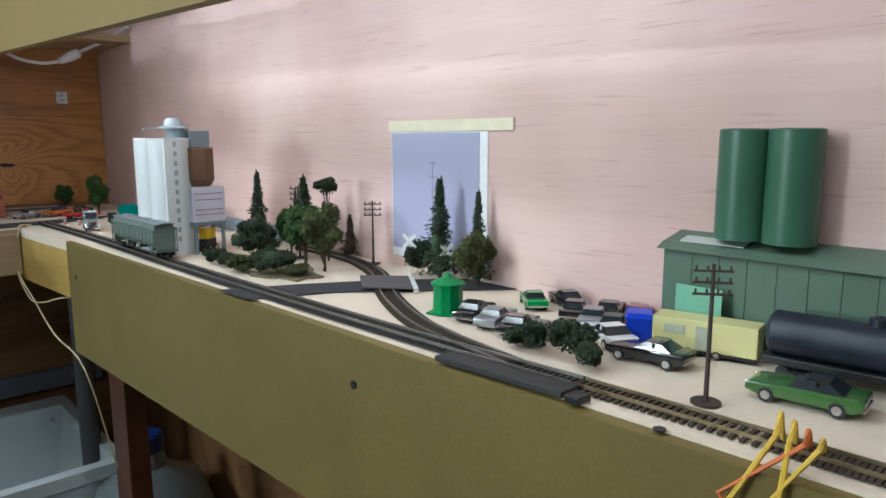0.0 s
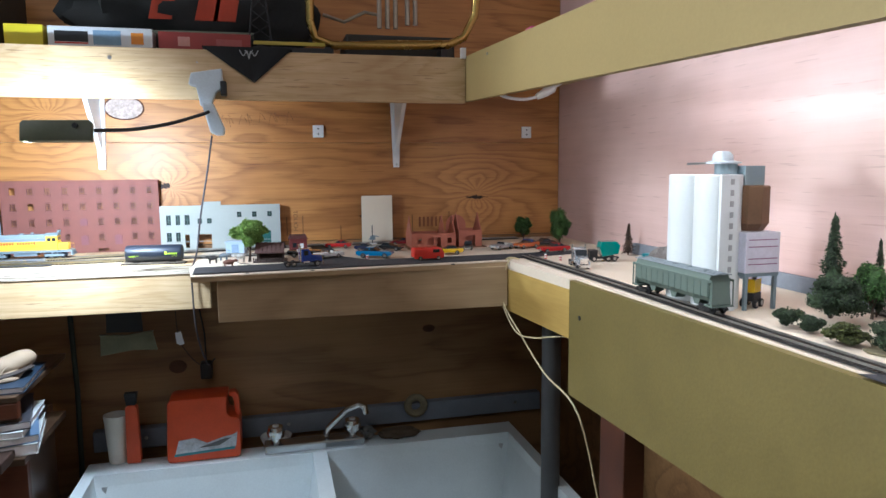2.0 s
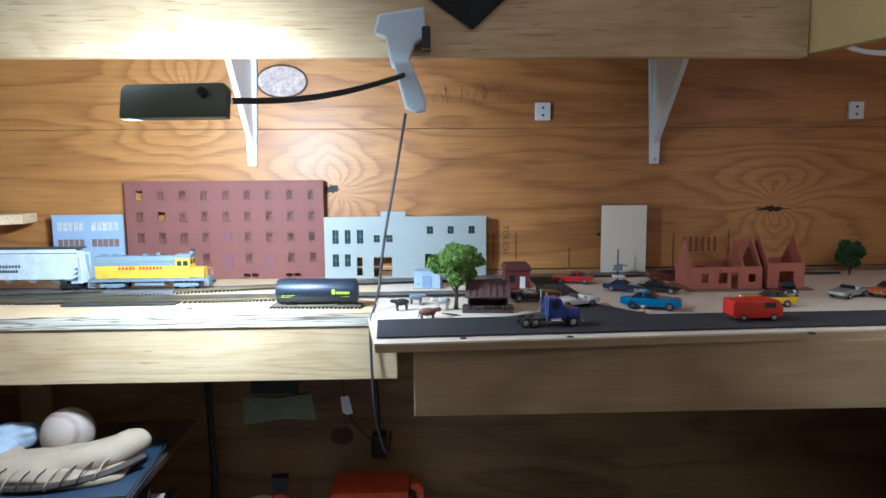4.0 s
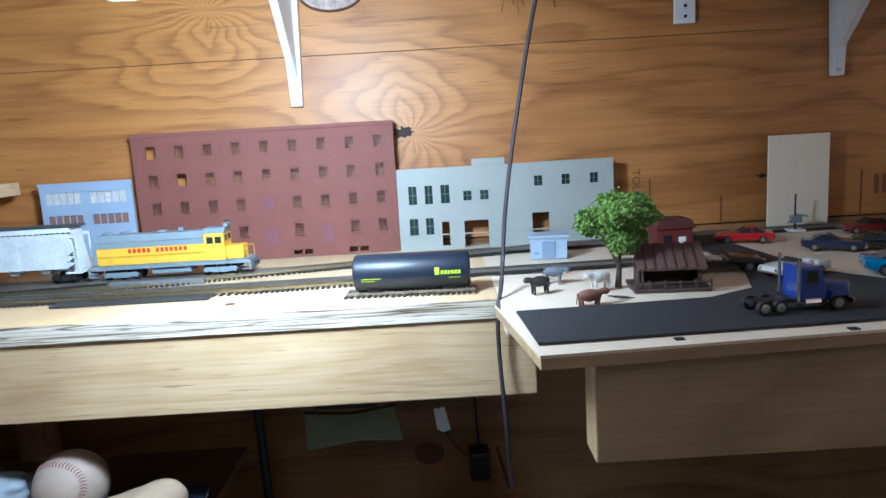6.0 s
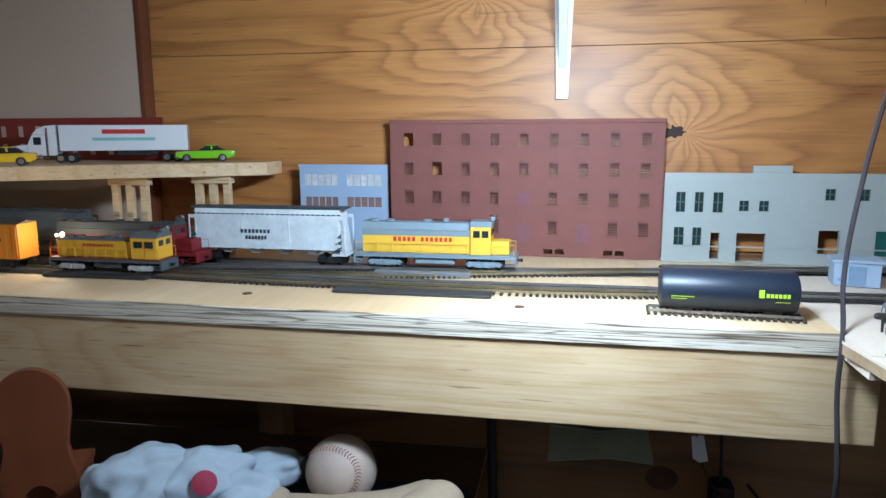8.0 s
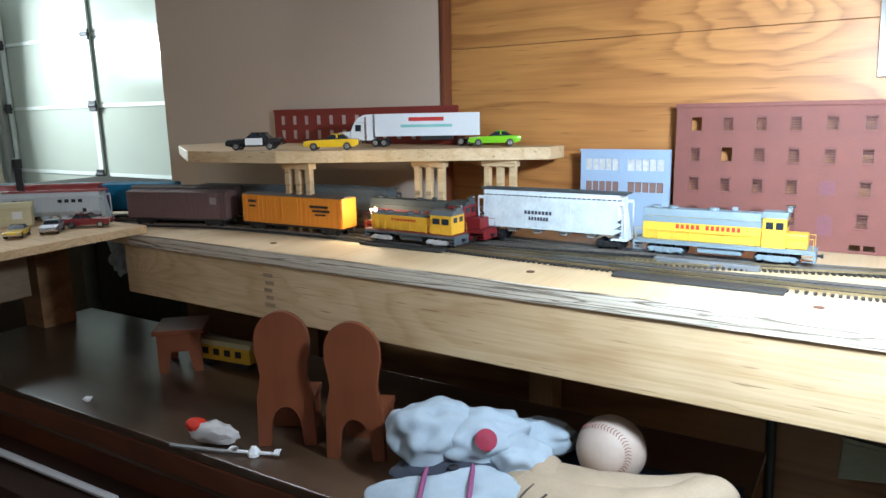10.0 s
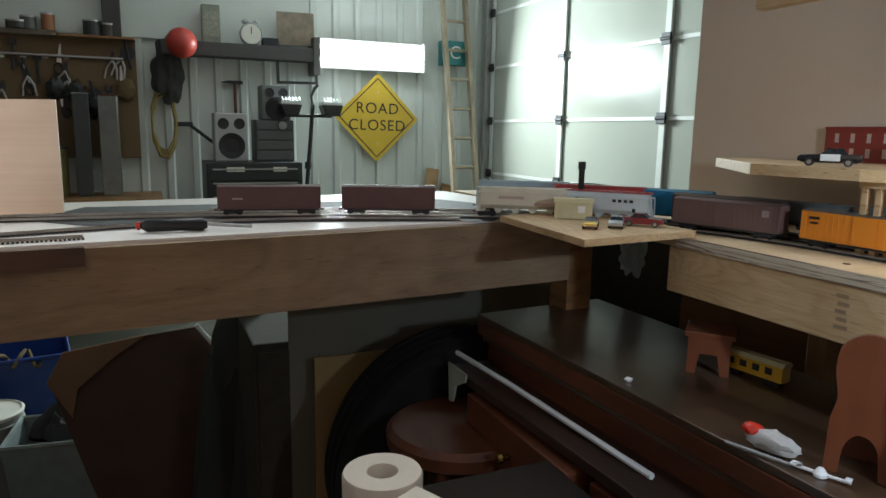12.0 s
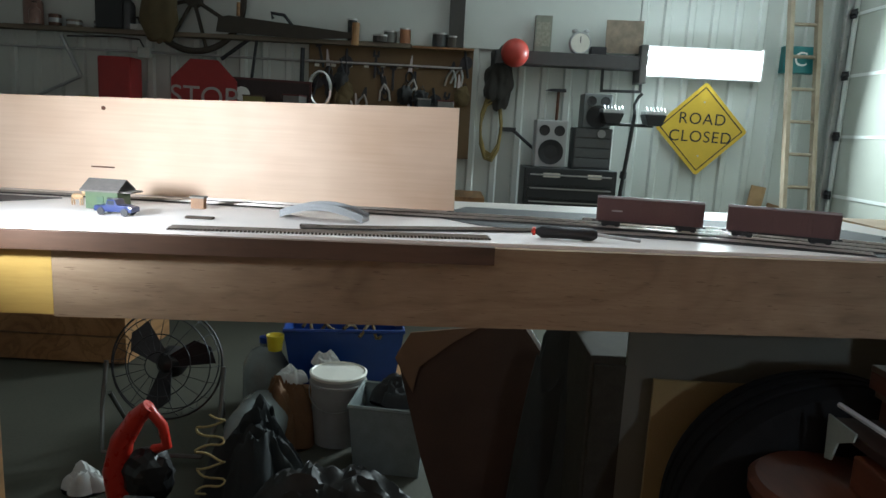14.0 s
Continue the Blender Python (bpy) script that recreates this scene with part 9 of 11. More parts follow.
# west bench top
hut = thing("model_shed", "green model shed with a grey pitched roof", "model shed", pose(-1.875, 0.54, T, 0, 0, 86))
part("shell", Shape().box((-0.03, -0.022, 0), (0.03, 0.022, 0.032), 0.0005), plain("shed_green", (0.062, 0.10, 0.045), 0.6, var=0.2, scale=90), hut)
part("roof", Shape().prism([(-0.030, 0.031), (0.0, 0.050), (0.030, 0.031), (0.030, 0.034), (0.0, 0.053), (-0.030, 0.034)], "x", -0.036, 0.036), plain("shed_roof", (0.12, 0.11, 0.10), 0.8, var=0.3, scale=120), hut)
part("porch_roof", Shape().prism([(-0.02, 0.030), (0.02, 0.030), (0.02, 0.033), (-0.02, 0.033)], "x", 0.0305, 0.055), plain("shed_roof", (0.12, 0.11, 0.1), 0.8), hut)
part("door", Shape().box((-0.008, -0.0235, 0), (0.004, -0.0221, 0.022)), plain("shed_door", (0.05, 0.09, 0.05), 0.6), hut)
part("window", Shape().box((0.012, -0.0235, 0.010), (0.022, -0.0221, 0.022)), DARK_GLASS, hut)
tk = thing("toy_pickup", "blue die-cast toy pickup truck", "toy truck", pose(-1.795, 0.595, T, 0, 0, 84))
TRB = plain("pickup_blue", (0.008, 0.020, 0.10), 0.28, coat=0.5)
bd = part("body", Shape().prism([(-0.034, 0.006), (0.034, 0.006), (0.034, 0.014), (0.028, 0.017), (0.008, 0.018), (0.004, 0.027), (-0.010, 0.027), (-0.013, 0.017), (-0.034, 0.016)], "y", -0.013, 0.013, 0.0015), TRB, tk)
part("windshield", Shape().box((-0.009, -0.0135, 0.0185), (0.003, 0.0135, 0.025)), DARK_GLASS, bd)
for x in (-0.021, 0.021):
    for y in (-0.0125, 0.0125):
        part("wheel", Shape().cyl((x, y - 0.002, 0.0065), (x, y + 0.002, 0.0065), 0.0065, n=16), BLACK, tk)
FENCE = plain("fence_red", (0.22, 0.06, 0.03), 0.6)
for (xa, ya), (xb, yb) in (((-1.70, 0.08), (-1.745, 0.225)), ((-1.745, 0.228), (-1.95, 0.25)), ((-1.95, 0.245), (-1.985, 0.08))):
    fe = thing("toy_fence", "red-brown plastic toy fence section", "toy fence", group="toy fences")
    a, b = Vector((xa, ya, T)), Vector((xb, yb, T))
    for i in range(6):
        p = a.lerp(b, (i + 0.15) / 5.3)
        part("post", Shape().box(tuple(p - Vector((0.002, 0.002, 0))), tuple(p + Vector((0.002, 0.002, 0.032)))), FENCE, fe)
    for z in (0.008, 0.017, 0.027):
        part("rail", Shape().tube([a + Vector((0.0, 0, z)), b + Vector((0.0, 0, z))], 0.002, 4), FENCE, fe)
solid("dark_mat", Shape().prism([(-1.82, 0.215), (-1.84, 0.30), (-1.97, 0.40), (-1.97, 0.26)], "z", T, T + 0.002), plain("mat_grey", (0.07, 0.06, 0.055), 0.9, var=0.25, scale=60, bump=0.6), "thin dark grey mat on the white bench", "mat")
an = thing("toy_horse", "small tan plastic toy horse", "toy animal", pose(-1.89, 0.475, T, 0, 0, 80))
part("body", Shape().lump((0, 0, 0.016), (0.013, 0.0045, 0.006), 0.1, 3, 2).lump((0.014, 0, 0.024), (0.005, 0.003, 0.006), 0.1, 3, 2), plain("horse_tan", (0.42, 0.28, 0.15), 0.6), an, smooth=True)
for x in (-0.009, 0.008):
    for y in (-0.003, 0.003):
        part("leg", Shape().cyl((x, y, 0), (x, y, 0.014), 0.0014), plain("horse_tan", (0.42, 0.28, 0.15), 0.6), an)
bx = thing("model_hut", "tiny brown model trackside hut", "model hut", pose(-1.93, 0.685, T))
part("shell", Shape().box((-0.008, -0.012, 0), (0.008, 0.012, 0.02)), DARK_PLY, bx)
part("roof", Shape().box((-0.010, -0.014, 0.0202), (0.010, 0.014, 0.0235)), plain("hut_roof", (0.2, 0.19, 0.17), 0.8), bx)
bw = Shape()
arch = [(-0.078 + 0.0156 * i, 0.017 * (1 - ((i - 5) / 5) ** 2)) for i in range(11)]
bg = thing("toy_bridge", "grey plastic arched toy bridge", "toy bridge", pose(-1.88, 0.935, T, 0, 0, 80))
part("deck", bw.prism(arch + [(a, b - 0.006) for a, b in arch[::-1]], "y", -0.022, 0.022).moved(Matrix.Translation((0, 0, 0.0062))), plain("bridge_grey", (0.32, 0.34, 0.35), 0.5), bg, smooth=True)
for y in (-0.022, 0.018):
    part("parapet", Shape().prism(arch + [(a, b + 0.007) for a, b in arch[::-1]], "y", y, y + 0.004).moved(Matrix.Translation((0, 0, 0.0064))), plain("bridge_grey", (0.32, 0.34, 0.35), 0.5), bg)
sd = thing("screwdriver", "black handled screwdriver with a red end", "tool", pose(-1.785, 1.365, T + 0.011, 0, 0, 86))
part("handle", Shape().lathe([(0.004, -0.055), (0.011, -0.045), (0.010, 0.0), (0.011, 0.04), (0.006, 0.048)], 14, (0, 0, 0), "x"), BLACK, sd, smooth=True)
part("end_cap", Shape().lathe([(0.002, -0.062), (0.007, -0.06), (0.007, -0.0552)], 14, (0, 0, 0), "x"), RED_GLOSS, sd)
part("shaft", Shape().cyl((0.048, 0, 0), (0.12, 0, -0.006), 0.003), STEEL, sd)
for i, (x, y, r) in enumerate(((-1.775, 0.95, 0.012), (-1.80, 0.735, 0.008))):
    solid("loose_rail_scrap", Shape().box((x - 0.006, y - r * 3, T), (x + 0.006, y + r * 3, T + 0.004), 0.001), TIES_BROWN, "short scrap of brown model track", "track scrap", group="track scraps")

# floor lamp, with an upward funnel and a reading head
lamp = thing("floor_lamp", "black floor lamp with a funnel and reading head", "floor lamp")
part("base", Shape().lathe([(0.0, 0.0), (0.125, 0.0), (0.13, 0.012), (0.10, 0.025), (0.02, 0.035), (0.0, 0.035)], 32, (-1.40, 0.585, 0)), BLACK, lamp, smooth=True)
part("pole", Shape().tube([(-1.40, 0.585, 0.034), (-1.408, 0.574, 0.6), (-1.42, 0.558, 1.162), (-1.425, 0.553, 1.40), (-1.435, 0.546, 1.62)], 0.0056, 14), BLACK, lamp, smooth=True)
part("sleeve", Shape().tube([(-1.41, 0.571, 1.10), (-1.418, 0.562, 1.20)], 0.012, 14), BLACK, lamp, smooth=True)
part("funnel", Shape().lathe([(0.007, 1.628), (0.010, 1.636), (0.017, 1.648), (0.030, 1.672), (0.055, 1.715), (0.095, 1.765), (0.092, 1.768), (0.052, 1.721), (0.012, 1.66)], 32, (-1.437, 0.544, 0)), BLACK, lamp, smooth=True)
neck = part("gooseneck", Shape().tube([(-1.412, 0.566, 1.22), (-1.395, 0.552, 1.30), (-1.393, 0.541, 1.39), (-1.40, 0.535, 1.44), (-1.41, 0.52, 1.468)], 0.006, 10), BLACK, lamp, smooth=True)
part("head", Shape().lathe([(0.0, 0.042), (0.013, 0.041), (0.020, 0.032), (0.024, 0.0), (0.029, -0.042), (0.026, -0.042), (0.018, -0.01)], 26, (0, 0, 0), "x").moved(Matrix.Translation((-1.418, 0.505, 1.458)) @ Matrix.Rotation(radians(-8), 4, "Z")), BLACK, neck, smooth=True)
wire = []
for i in range(150):
    a = i * 0.55
    z = 1.13 - i * 0.0021
    q = Vector((-1.41, 0.572, 0))
    wire.append((q.x + 0.014 * math.cos(a), q.y + 0.014 * math.sin(a), z))
part("wrapped_cord", Shape().tube(wire, 0.0035, 5), RUBBER, lamp, "black cord wound round the pole", smooth=True)
# safety vest hung on a chair post
VL, VO = plain("vest_lime", (0.55, 0.62, 0.02), 0.7, var=0.1, fine=900, bump=0.5), plain("vest_orange", (0.8, 0.06, 0.015), 0.8, var=0.12, fine=1200, bump=0.6)
vs = thing("safety_vest", "lime safety vest with orange mesh over a post", "vest", pose(-1.375, 0.485, 0.845))
part("lime_panel", Shape().lump((0, 0, 0.135), (0.086, 0.072, 0.148), 0.22, 1.6, 4, 2), VL, vs, smooth=True)
part("mesh_panel", Shape().lump((0, 0, 0.125), (0.070, 0.052, 0.140), 0.25, 1.7, 4, 6), VO, vs, "orange-red mesh panel", smooth=True, m=pose(0.022, 0.045, 0.012))
vp = thing("hall_chair", "dark wooden chair under the safety vest", "chair")
part("backrest", Shape().box((-1.42, 0.42, 0.45), (-1.39, 0.50, 0.859), 0.003), DARK_PLY, vp)
part("seat", Shape().box((-1.44, 0.36, 0.43), (-1.16, 0.60, 0.449), 0.004), DARK_PLY, vp)
part("top_rail", Shape().box((-1.40, 0.41, 0.84), (-1.22, 0.58, 0.8595), 0.004), DARK_PLY, vp)
for x in (-1.43, -1.20):
    for y in (0.37, 0.565):
        part("leg", Shape().box((x, y, 0), (x + 0.03, y + 0.03, 0.4295), 0.002), DARK_PLY, vp)

# things on the barn floor, past the west bench
FAN_TUBE = plain("fan_tube", (0.14, 0.14, 0.13), 0.45, 0.7)
fan = thing("floor_fan", "black round floor fan with wire cage", "fan", pose(-3.62, -0.10, 0.40, 0, -12, 0))
for r, x in ((0.255, 0.0), (0.22, 0.06), (0.14, 0.085), (0.06, 0.095), (0.22, -0.06)):
    part("cage_ring", Shape().tube([(x, r * math.cos(t), r * math.sin(t)) for t in [2 * math.pi * i / 40 for i in range(41)]], 0.005 if r > 0.25 else 0.0028, 6), DARK_STEEL, fan, smooth=True)
for i in range(20):
    t = 2 * math.pi * i / 20
    c, s = math.cos(t), math.sin(t)
    part("cage_wire", Shape().tube([(0.095, 0.06 * c, 0.06 * s), (0.085, 0.14 * c, 0.14 * s), (0.06, 0.22 * c, 0.22 * s), (0.0, 0.255 * c, 0.255 * s), (-0.06, 0.22 * c, 0.22 * s)], 0.0018, 4), DARK_STEEL, fan)
part("motor", Shape().lathe([(0.0, -0.14), (0.06, -0.13), (0.075, -0.06), (0.06, -0.02), (0.035, 0.02), (0.0, 0.03)], 24, (0, 0, 0), "x"), BLACK, fan, smooth=True)
for i in range(3):
    b = Shape().prism([(0.02, -0.03), (0.20, -0.085), (0.215, 0.0), (0.16, 0.06), (0.02, 0.03)], "x", -0.004, 0.0)
    part("blade", b.moved(Matrix.Rotation(i * 2 * math.pi / 3 + 0.4, 4, "X") @ Matrix.Rotation(0.4, 4, "Y")), DARK_STEEL, fan)
part("stand", Shape().tube([(0.02, -0.27, 0.0), (0.03, -0.27, -0.22), (0.10, -0.22, -0.39), (0.10, 0.22, -0.39), (0.03, 0.27, -0.22), (0.02, 0.27, 0.0)], 0.011, 8), FAN_TUBE, fan, "dull bent tube stand", smooth=True)
part("stand", Shape().tube([(-0.01, -0.26, -0.15), (-0.25, -0.22, -0.42), (-0.25, 0.22, -0.42), (-0.01, 0.26, -0.15)], 0.011, 8), FAN_TUBE, fan, smooth=True)


def tote(name, label, m, w, d, h, mat, wall=0.008):
    o = thing(name, label, "storage bin", m)
    tp_, bt = 1.0, 0.86
    out = [(sx * w * k, sy * d * k, z) for z, k in ((0, bt / 2), (h, tp_ / 2)) for sx, sy in ((-1, -1), (1, -1), (1, 1), (-1, 1))]
    inn = [(sx * (w * k - wall), sy * (d * k - wall), z) for z, k in ((wall, bt / 2), (h, tp_ / 2)) for sx, sy in ((-1, -1), (1, -1), (1, 1), (-1, 1))]
    f = [(0, 1, 2, 3), (8, 9, 10, 11)]
    for i in range(4):
        j = (i + 1) % 4
        f += [(i, j, 4 + j, 4 + i), (8 + i, 8 + j, 12 + j, 12 + i), (4 + i, 4 + j, 12 + j, 12 + i)]
    part("body", Shape().add(out + inn, f), mat, o)
    loop_ = [(-w / 2, -d / 2, h), (w / 2, -d / 2, h), (w / 2, d / 2, h), (-w / 2, d / 2, h), (-w / 2, -d / 2, h)]
    part("rim", Shape().tube(loop_, 0.011, 6), mat, o)
    return o


tote("blue_tote", "blue plastic tote with cables inside", pose(-4.25, 0.62, 0.162, 0, 0, 8), 0.40, 0.62, 0.30, BLUE_PLASTIC)
solid("wooden_pallet_box", Shape().box((-4.5, 0.30, 0), (-4.0, 0.95, 0.16), 0.006), DARK_PLY, "low dark wooden box under the tote", "box")
solid("coiled_cable", Shape().tube([(-4.1 - 0.05 * math.sin(i * 0.9), 0.42 + 0.012 * i, 0.46 + 0.03 * math.sin(i * 0.7)) for i in range(36)], 0.009, 6), GREEN_BROWN, "brown cable heaped over the tote", "cable", smooth=True)
tote("clear_tote", "cloudy clear plastic bin with odds inside", pose(-3.58, 0.95, 0, 0, 0, -6), 0.30, 0.34, 0.31, CLEAR_GREY)
solid("dark_jacket", crumple(0.12, 0.13, 0.10, 3.5, 26, 0.4, 5).moved(Matrix.Translation((-3.62, 0.97, 0.29))), plain("jacket_black", (0.025, 0.025, 0.027), 0.9), "black crumpled jacket lying on the bin", "jacket", smooth=True)
bk = thing("paint_bucket", "cream plastic bucket with a dusty lid", "bucket", pose(-3.78, 0.665, 0))
part("pail", Shape().lathe([(0.0, 0.0), (0.118, 0.0), (0.13, 0.29), (0.138, 0.292), (0.138, 0.306), (0.131, 0.308), (0.133, 0.33), (0.0, 0.33)], 36), plain("pail_grey", (0.30, 0.30, 0.29), 0.5, var=0.25, scale=9), bk, smooth=True)
part("lid", Shape().lathe([(0.0, 0.331), (0.136, 0.331), (0.139, 0.345), (0.13, 0.350), (0.125, 0.344), (0.0, 0.344)], 36), CREAM_PLASTIC, bk, smooth=True)
part("bail", Shape().tube([(0.138 * math.cos(t), 0.138 * math.sin(t), 0.29 - 0.10 * abs(math.sin(t * 1.0 + 1.57)) ** 0.7) for t in [-1.5 + 3.0 * i / 16 for i in range(17)]], 0.0025, 6), STEEL, bk)
for i, (x, y, z, s) in enumerate(((-3.85, 0.42, 0.305, 0.075), (-3.95, 0.57, 0.37, 0.07), (-3.20, -0.27, 0.055, 0.09))):
    solid("white_rag", crumple(s * 0.8, s * 1.1, s * 0.9, i * 3.1 + 4, 26, 0.7, 4).moved(Matrix.Translation((x, y, z - 0.05))), RAG, "crumpled white rag lying in the clutter", "rag", group="rags", smooth=True)
bj = thing("clear_jug", "big clear water bottle lying on its side", "jug", pose(-3.55, 0.33, 0.13))
part("body", Shape().lathe([(0.0, -0.20), (0.115, -0.19), (0.13, -0.16), (0.13, 0.06), (0.10, 0.14), (0.035, 0.18), (0.03, 0.21), (0.0, 0.21)], 26, (0, 0, 0), "x"), CLEAR_GREY, bj, smooth=True)
part("cap", Shape().lathe([(0.034, 0.205), (0.034, 0.235), (0.0, 0.24)], 18, (0, 0, 0), "x"), BLUE_PLASTIC, bj)
bj2 = thing("clear_jug", "clear water jug with a blue cap", "jug", pose(-4.12, 0.22, 0, 0, 0, 30))
part("body", Shape().lathe([(0.0, 0.0), (0.11, 0.0), (0.12, 0.02), (0.12, 0.24), (0.08, 0.31), (0.03, 0.34), (0.03, 0.36), (0.0, 0.36)], 26), CLEAR_GREY, bj2, smooth=True)
part("cap", Shape().lathe([(0.034, 0.36), (0.034, 0.39), (0.0, 0.395)], 18), BLUE_PLASTIC, bj2)
solid("yellow_cup", Shape().lathe([(0.0, 0.0), (0.035, 0.0), (0.045, 0.08), (0.04, 0.08), (0.0, 0.01)], 20, (-4.0, 0.30, 0.36)).moved(Matrix.Identity(4)), YELLOW_PLASTIC, "small yellow plastic cup on the clutter", "cup", smooth=True)
solid("brown_sack", crumple(0.15, 0.15, 0.27, 9.0, 30, 0.4, 5).moved(Matrix.Translation((-3.72, 0.42, 0))), plain("sack_brown", (0.15, 0.075, 0.03), 0.85, var=0.3, scale=12), "brown paper sack standing on the floor", "sack", smooth=True)
rd = thing("power_blower", "glossy red blower with a curved housing", "tool", pose(-3.10, 0.0, 0))
part("housing", Shape().tube([(0.0, -0.06, 0.03), (0.0, -0.085, 0.15), (0.0, -0.06, 0.27), (0.0, 0.0, 0.37), (0.0, 0.05, 0.42)], lambda t: 0.06 - 0.032 * t, 14), RED_GLOSS, rd, smooth=True)
part("grip", Shape().tube([(0.0, 0.045, 0.41), (0.0, 0.10, 0.34), (0.0, 0.115, 0.26), (0.0, 0.06, 0.24)], 0.02, 10), RED_GLOSS, rd, smooth=True)
part("engine", Shape().lump((0.0, 0.04, 0.13), (0.08, 0.095, 0.12), 0.2, 3, 3, 3), BLACK, rd)
part("starter_cover", Shape().box((0.075, -0.02, 0.03), (0.10, 0.10, 0.09), 0.01), plain("cover_grey", (0.2, 0.2, 0.2), 0.5), rd)
solid("black_bag", crumple(0.2, 0.22, 0.30, 12.0, 34, 0.5, 6).moved(Matrix.Translation((-3.25, 0.42, 0))), plain("bag_black", (0.026, 0.026, 0.026), 0.4, var=0.3), "black plastic bag slumped on the floor", "bag", smooth=True)
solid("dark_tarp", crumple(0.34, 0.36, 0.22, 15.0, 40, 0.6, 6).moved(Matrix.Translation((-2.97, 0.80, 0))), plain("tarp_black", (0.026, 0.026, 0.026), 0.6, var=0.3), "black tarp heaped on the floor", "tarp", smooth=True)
rp = [(-3.05 + 0.012 * math.sin(i * 1.1), 0.30 + 0.055 * math.sin(i * 0.45), 0.42 - i * 0.006) for i in range(56)]
solid("yellow_rope", Shape().tube(rp, 0.0045, 6), plain("rope_yellow", (0.42, 0.33, 0.14), 0.8), "loose yellowed rope over the bag", "rope", smooth=True)
wd = thing("wooden_crate", "old dark wooden crate with a slanted lid", "crate")
for i in range(2):
    part("board", Shape().box((-4.6, -1.9, 0.02 + i * 0.17), (-4.57 + 0.005 * i, -0.75, 0.18 + i * 0.17), 0.004), DARK_PLY, wd)
part("lid", Shape().prism([(-4.58, 0.36), (-4.58, 0.39), (-5.2, 0.5), (-5.2, 0.47)], "y", -1.9, -0.75), DARK_PLY, wd)
part("side_panel", Shape().prism([(-4.60, 0.02), (-4.60, 0.35), (-5.2, 0.46), (-5.2, 0.02)], "y", -0.78, -0.75), DARK_PLY, wd)
part("hinge", Shape().tube([(-4.56, -0.9, 0.385), (-4.52, -0.88, 0.40), (-4.52, -0.84, 0.39)], 0.006, 6), STEEL, wd)
cd = thing("leaning_cardboard", "brown cardboard sheet leaning under the bench", "cardboard")
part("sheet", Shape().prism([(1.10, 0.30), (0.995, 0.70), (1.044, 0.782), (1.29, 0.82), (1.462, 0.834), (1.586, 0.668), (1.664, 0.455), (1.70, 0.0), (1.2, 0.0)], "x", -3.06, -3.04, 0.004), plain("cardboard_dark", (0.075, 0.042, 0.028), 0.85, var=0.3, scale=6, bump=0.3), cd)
part("fold", Shape().prism([(0.99, 0.69), (1.044, 0.790), (1.30, 0.826), (1.20, 0.76), (1.08, 0.66), (1.06, 0.56)], "x", -3.038, -3.028, 0.003), CARDBOARD, cd, "paler folded-over flap")
dk = thing("tool_cabinet", "dark painted steel cabinet under the bench", "cabinet")
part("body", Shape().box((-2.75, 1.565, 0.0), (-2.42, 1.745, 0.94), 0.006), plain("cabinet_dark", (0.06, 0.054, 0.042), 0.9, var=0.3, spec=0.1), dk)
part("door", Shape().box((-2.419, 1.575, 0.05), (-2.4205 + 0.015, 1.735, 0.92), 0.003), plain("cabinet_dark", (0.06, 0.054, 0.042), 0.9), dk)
# made this tall to block the bright floor showing beside the cabinet
solid("dark_cloth", crumple(0.2, 0.24, 0.93, 21.0, 34, 0.3, 5).moved(Matrix.Translation((-2.80, 1.63, 0))), plain("cloth_black", (0.028, 0.030, 0.027), 0.9), "dark work coat filling the bright gap under the bench", "coat", smooth=True)
solid("broom_handle", Shape().cyl((-3.025, 1.456, 0.845), (-3.015, 1.60, 0.645), 0.008), WHITE_PLASTIC, "short white stick leaning on the cardboard", "stick", smooth=True)
solid("blue_rag", Shape().lump((-1.90, 2.40, 1.235), (0.03, 0.03, 0.05), 0.5, 2.2, 4, 5), plain("rag_blue", (0.55, 0.66, 0.74), 0.9), "pale blue rag hanging behind the corner board", "rag", smooth=True)
# added block that hides the bright door in the gap under the corner board
dkc = thing("gap_filler_cabinet", "dark cabinet added to close the bright gap behind the panel wall", "cabinet")
part("body", Shape().box((-2.85, 2.62, 0), (-1.90, 2.95, 1.33), 0.006), plain("cabinet_dark", (0.06, 0.054, 0.042), 0.9), dkc)
for x in (-2.84, -2.37):
    part("door", Shape().box((x, 2.605, 0.05), (x + 0.46, 2.6195, 1.30), 0.003), plain("cabinet_dark", (0.06, 0.054, 0.042), 0.9), dkc)

# ---- the barn's west wall ----
WX = -7.245
SIGN_YELLOW = plain("sign_yellow", (0.62, 0.42, 0.03), 0.5, var=0.14, scale=8)
SIGN_RED = plain("sign_red", (0.30, 0.02, 0.02), 0.45, var=0.2, scale=9)
PEG = plain("pegboard_brown", (0.15, 0.095, 0.045), 0.8, var=0.25, scale=5, bump=0.3)
BROWN_GLASS = plain("brown_glass", (0.025, 0.015, 0.008), 0.12, var=0.2)
SILVER = plain("silver_paint", (0.42, 0.43, 0.44), 0.35, 0.5, var=0.1)
TUBE_GLOW = glow("tube_glow", (0.95, 1.0, 0.97), 14)
FACE_W = Matrix(((0, 0, 1, 0), (1, 0, 0, 0), (0, 1, 0, 0), (0, 0, 0, 1)))  # local x to +y, local y up, local z to the room


def on_wall(y, z, out=0.0, turn=0):
    return Matrix.Translation((WX + out, y, z)) @ FACE_W @ Matrix.Rotation(radians(turn), 4, "Z")


def plate(poly, t=0.004):
    return Shape().prism(poly, "z", 0, t)


def wire_box(a, b, c=0.004):
    return Shape().box(a, b, c)


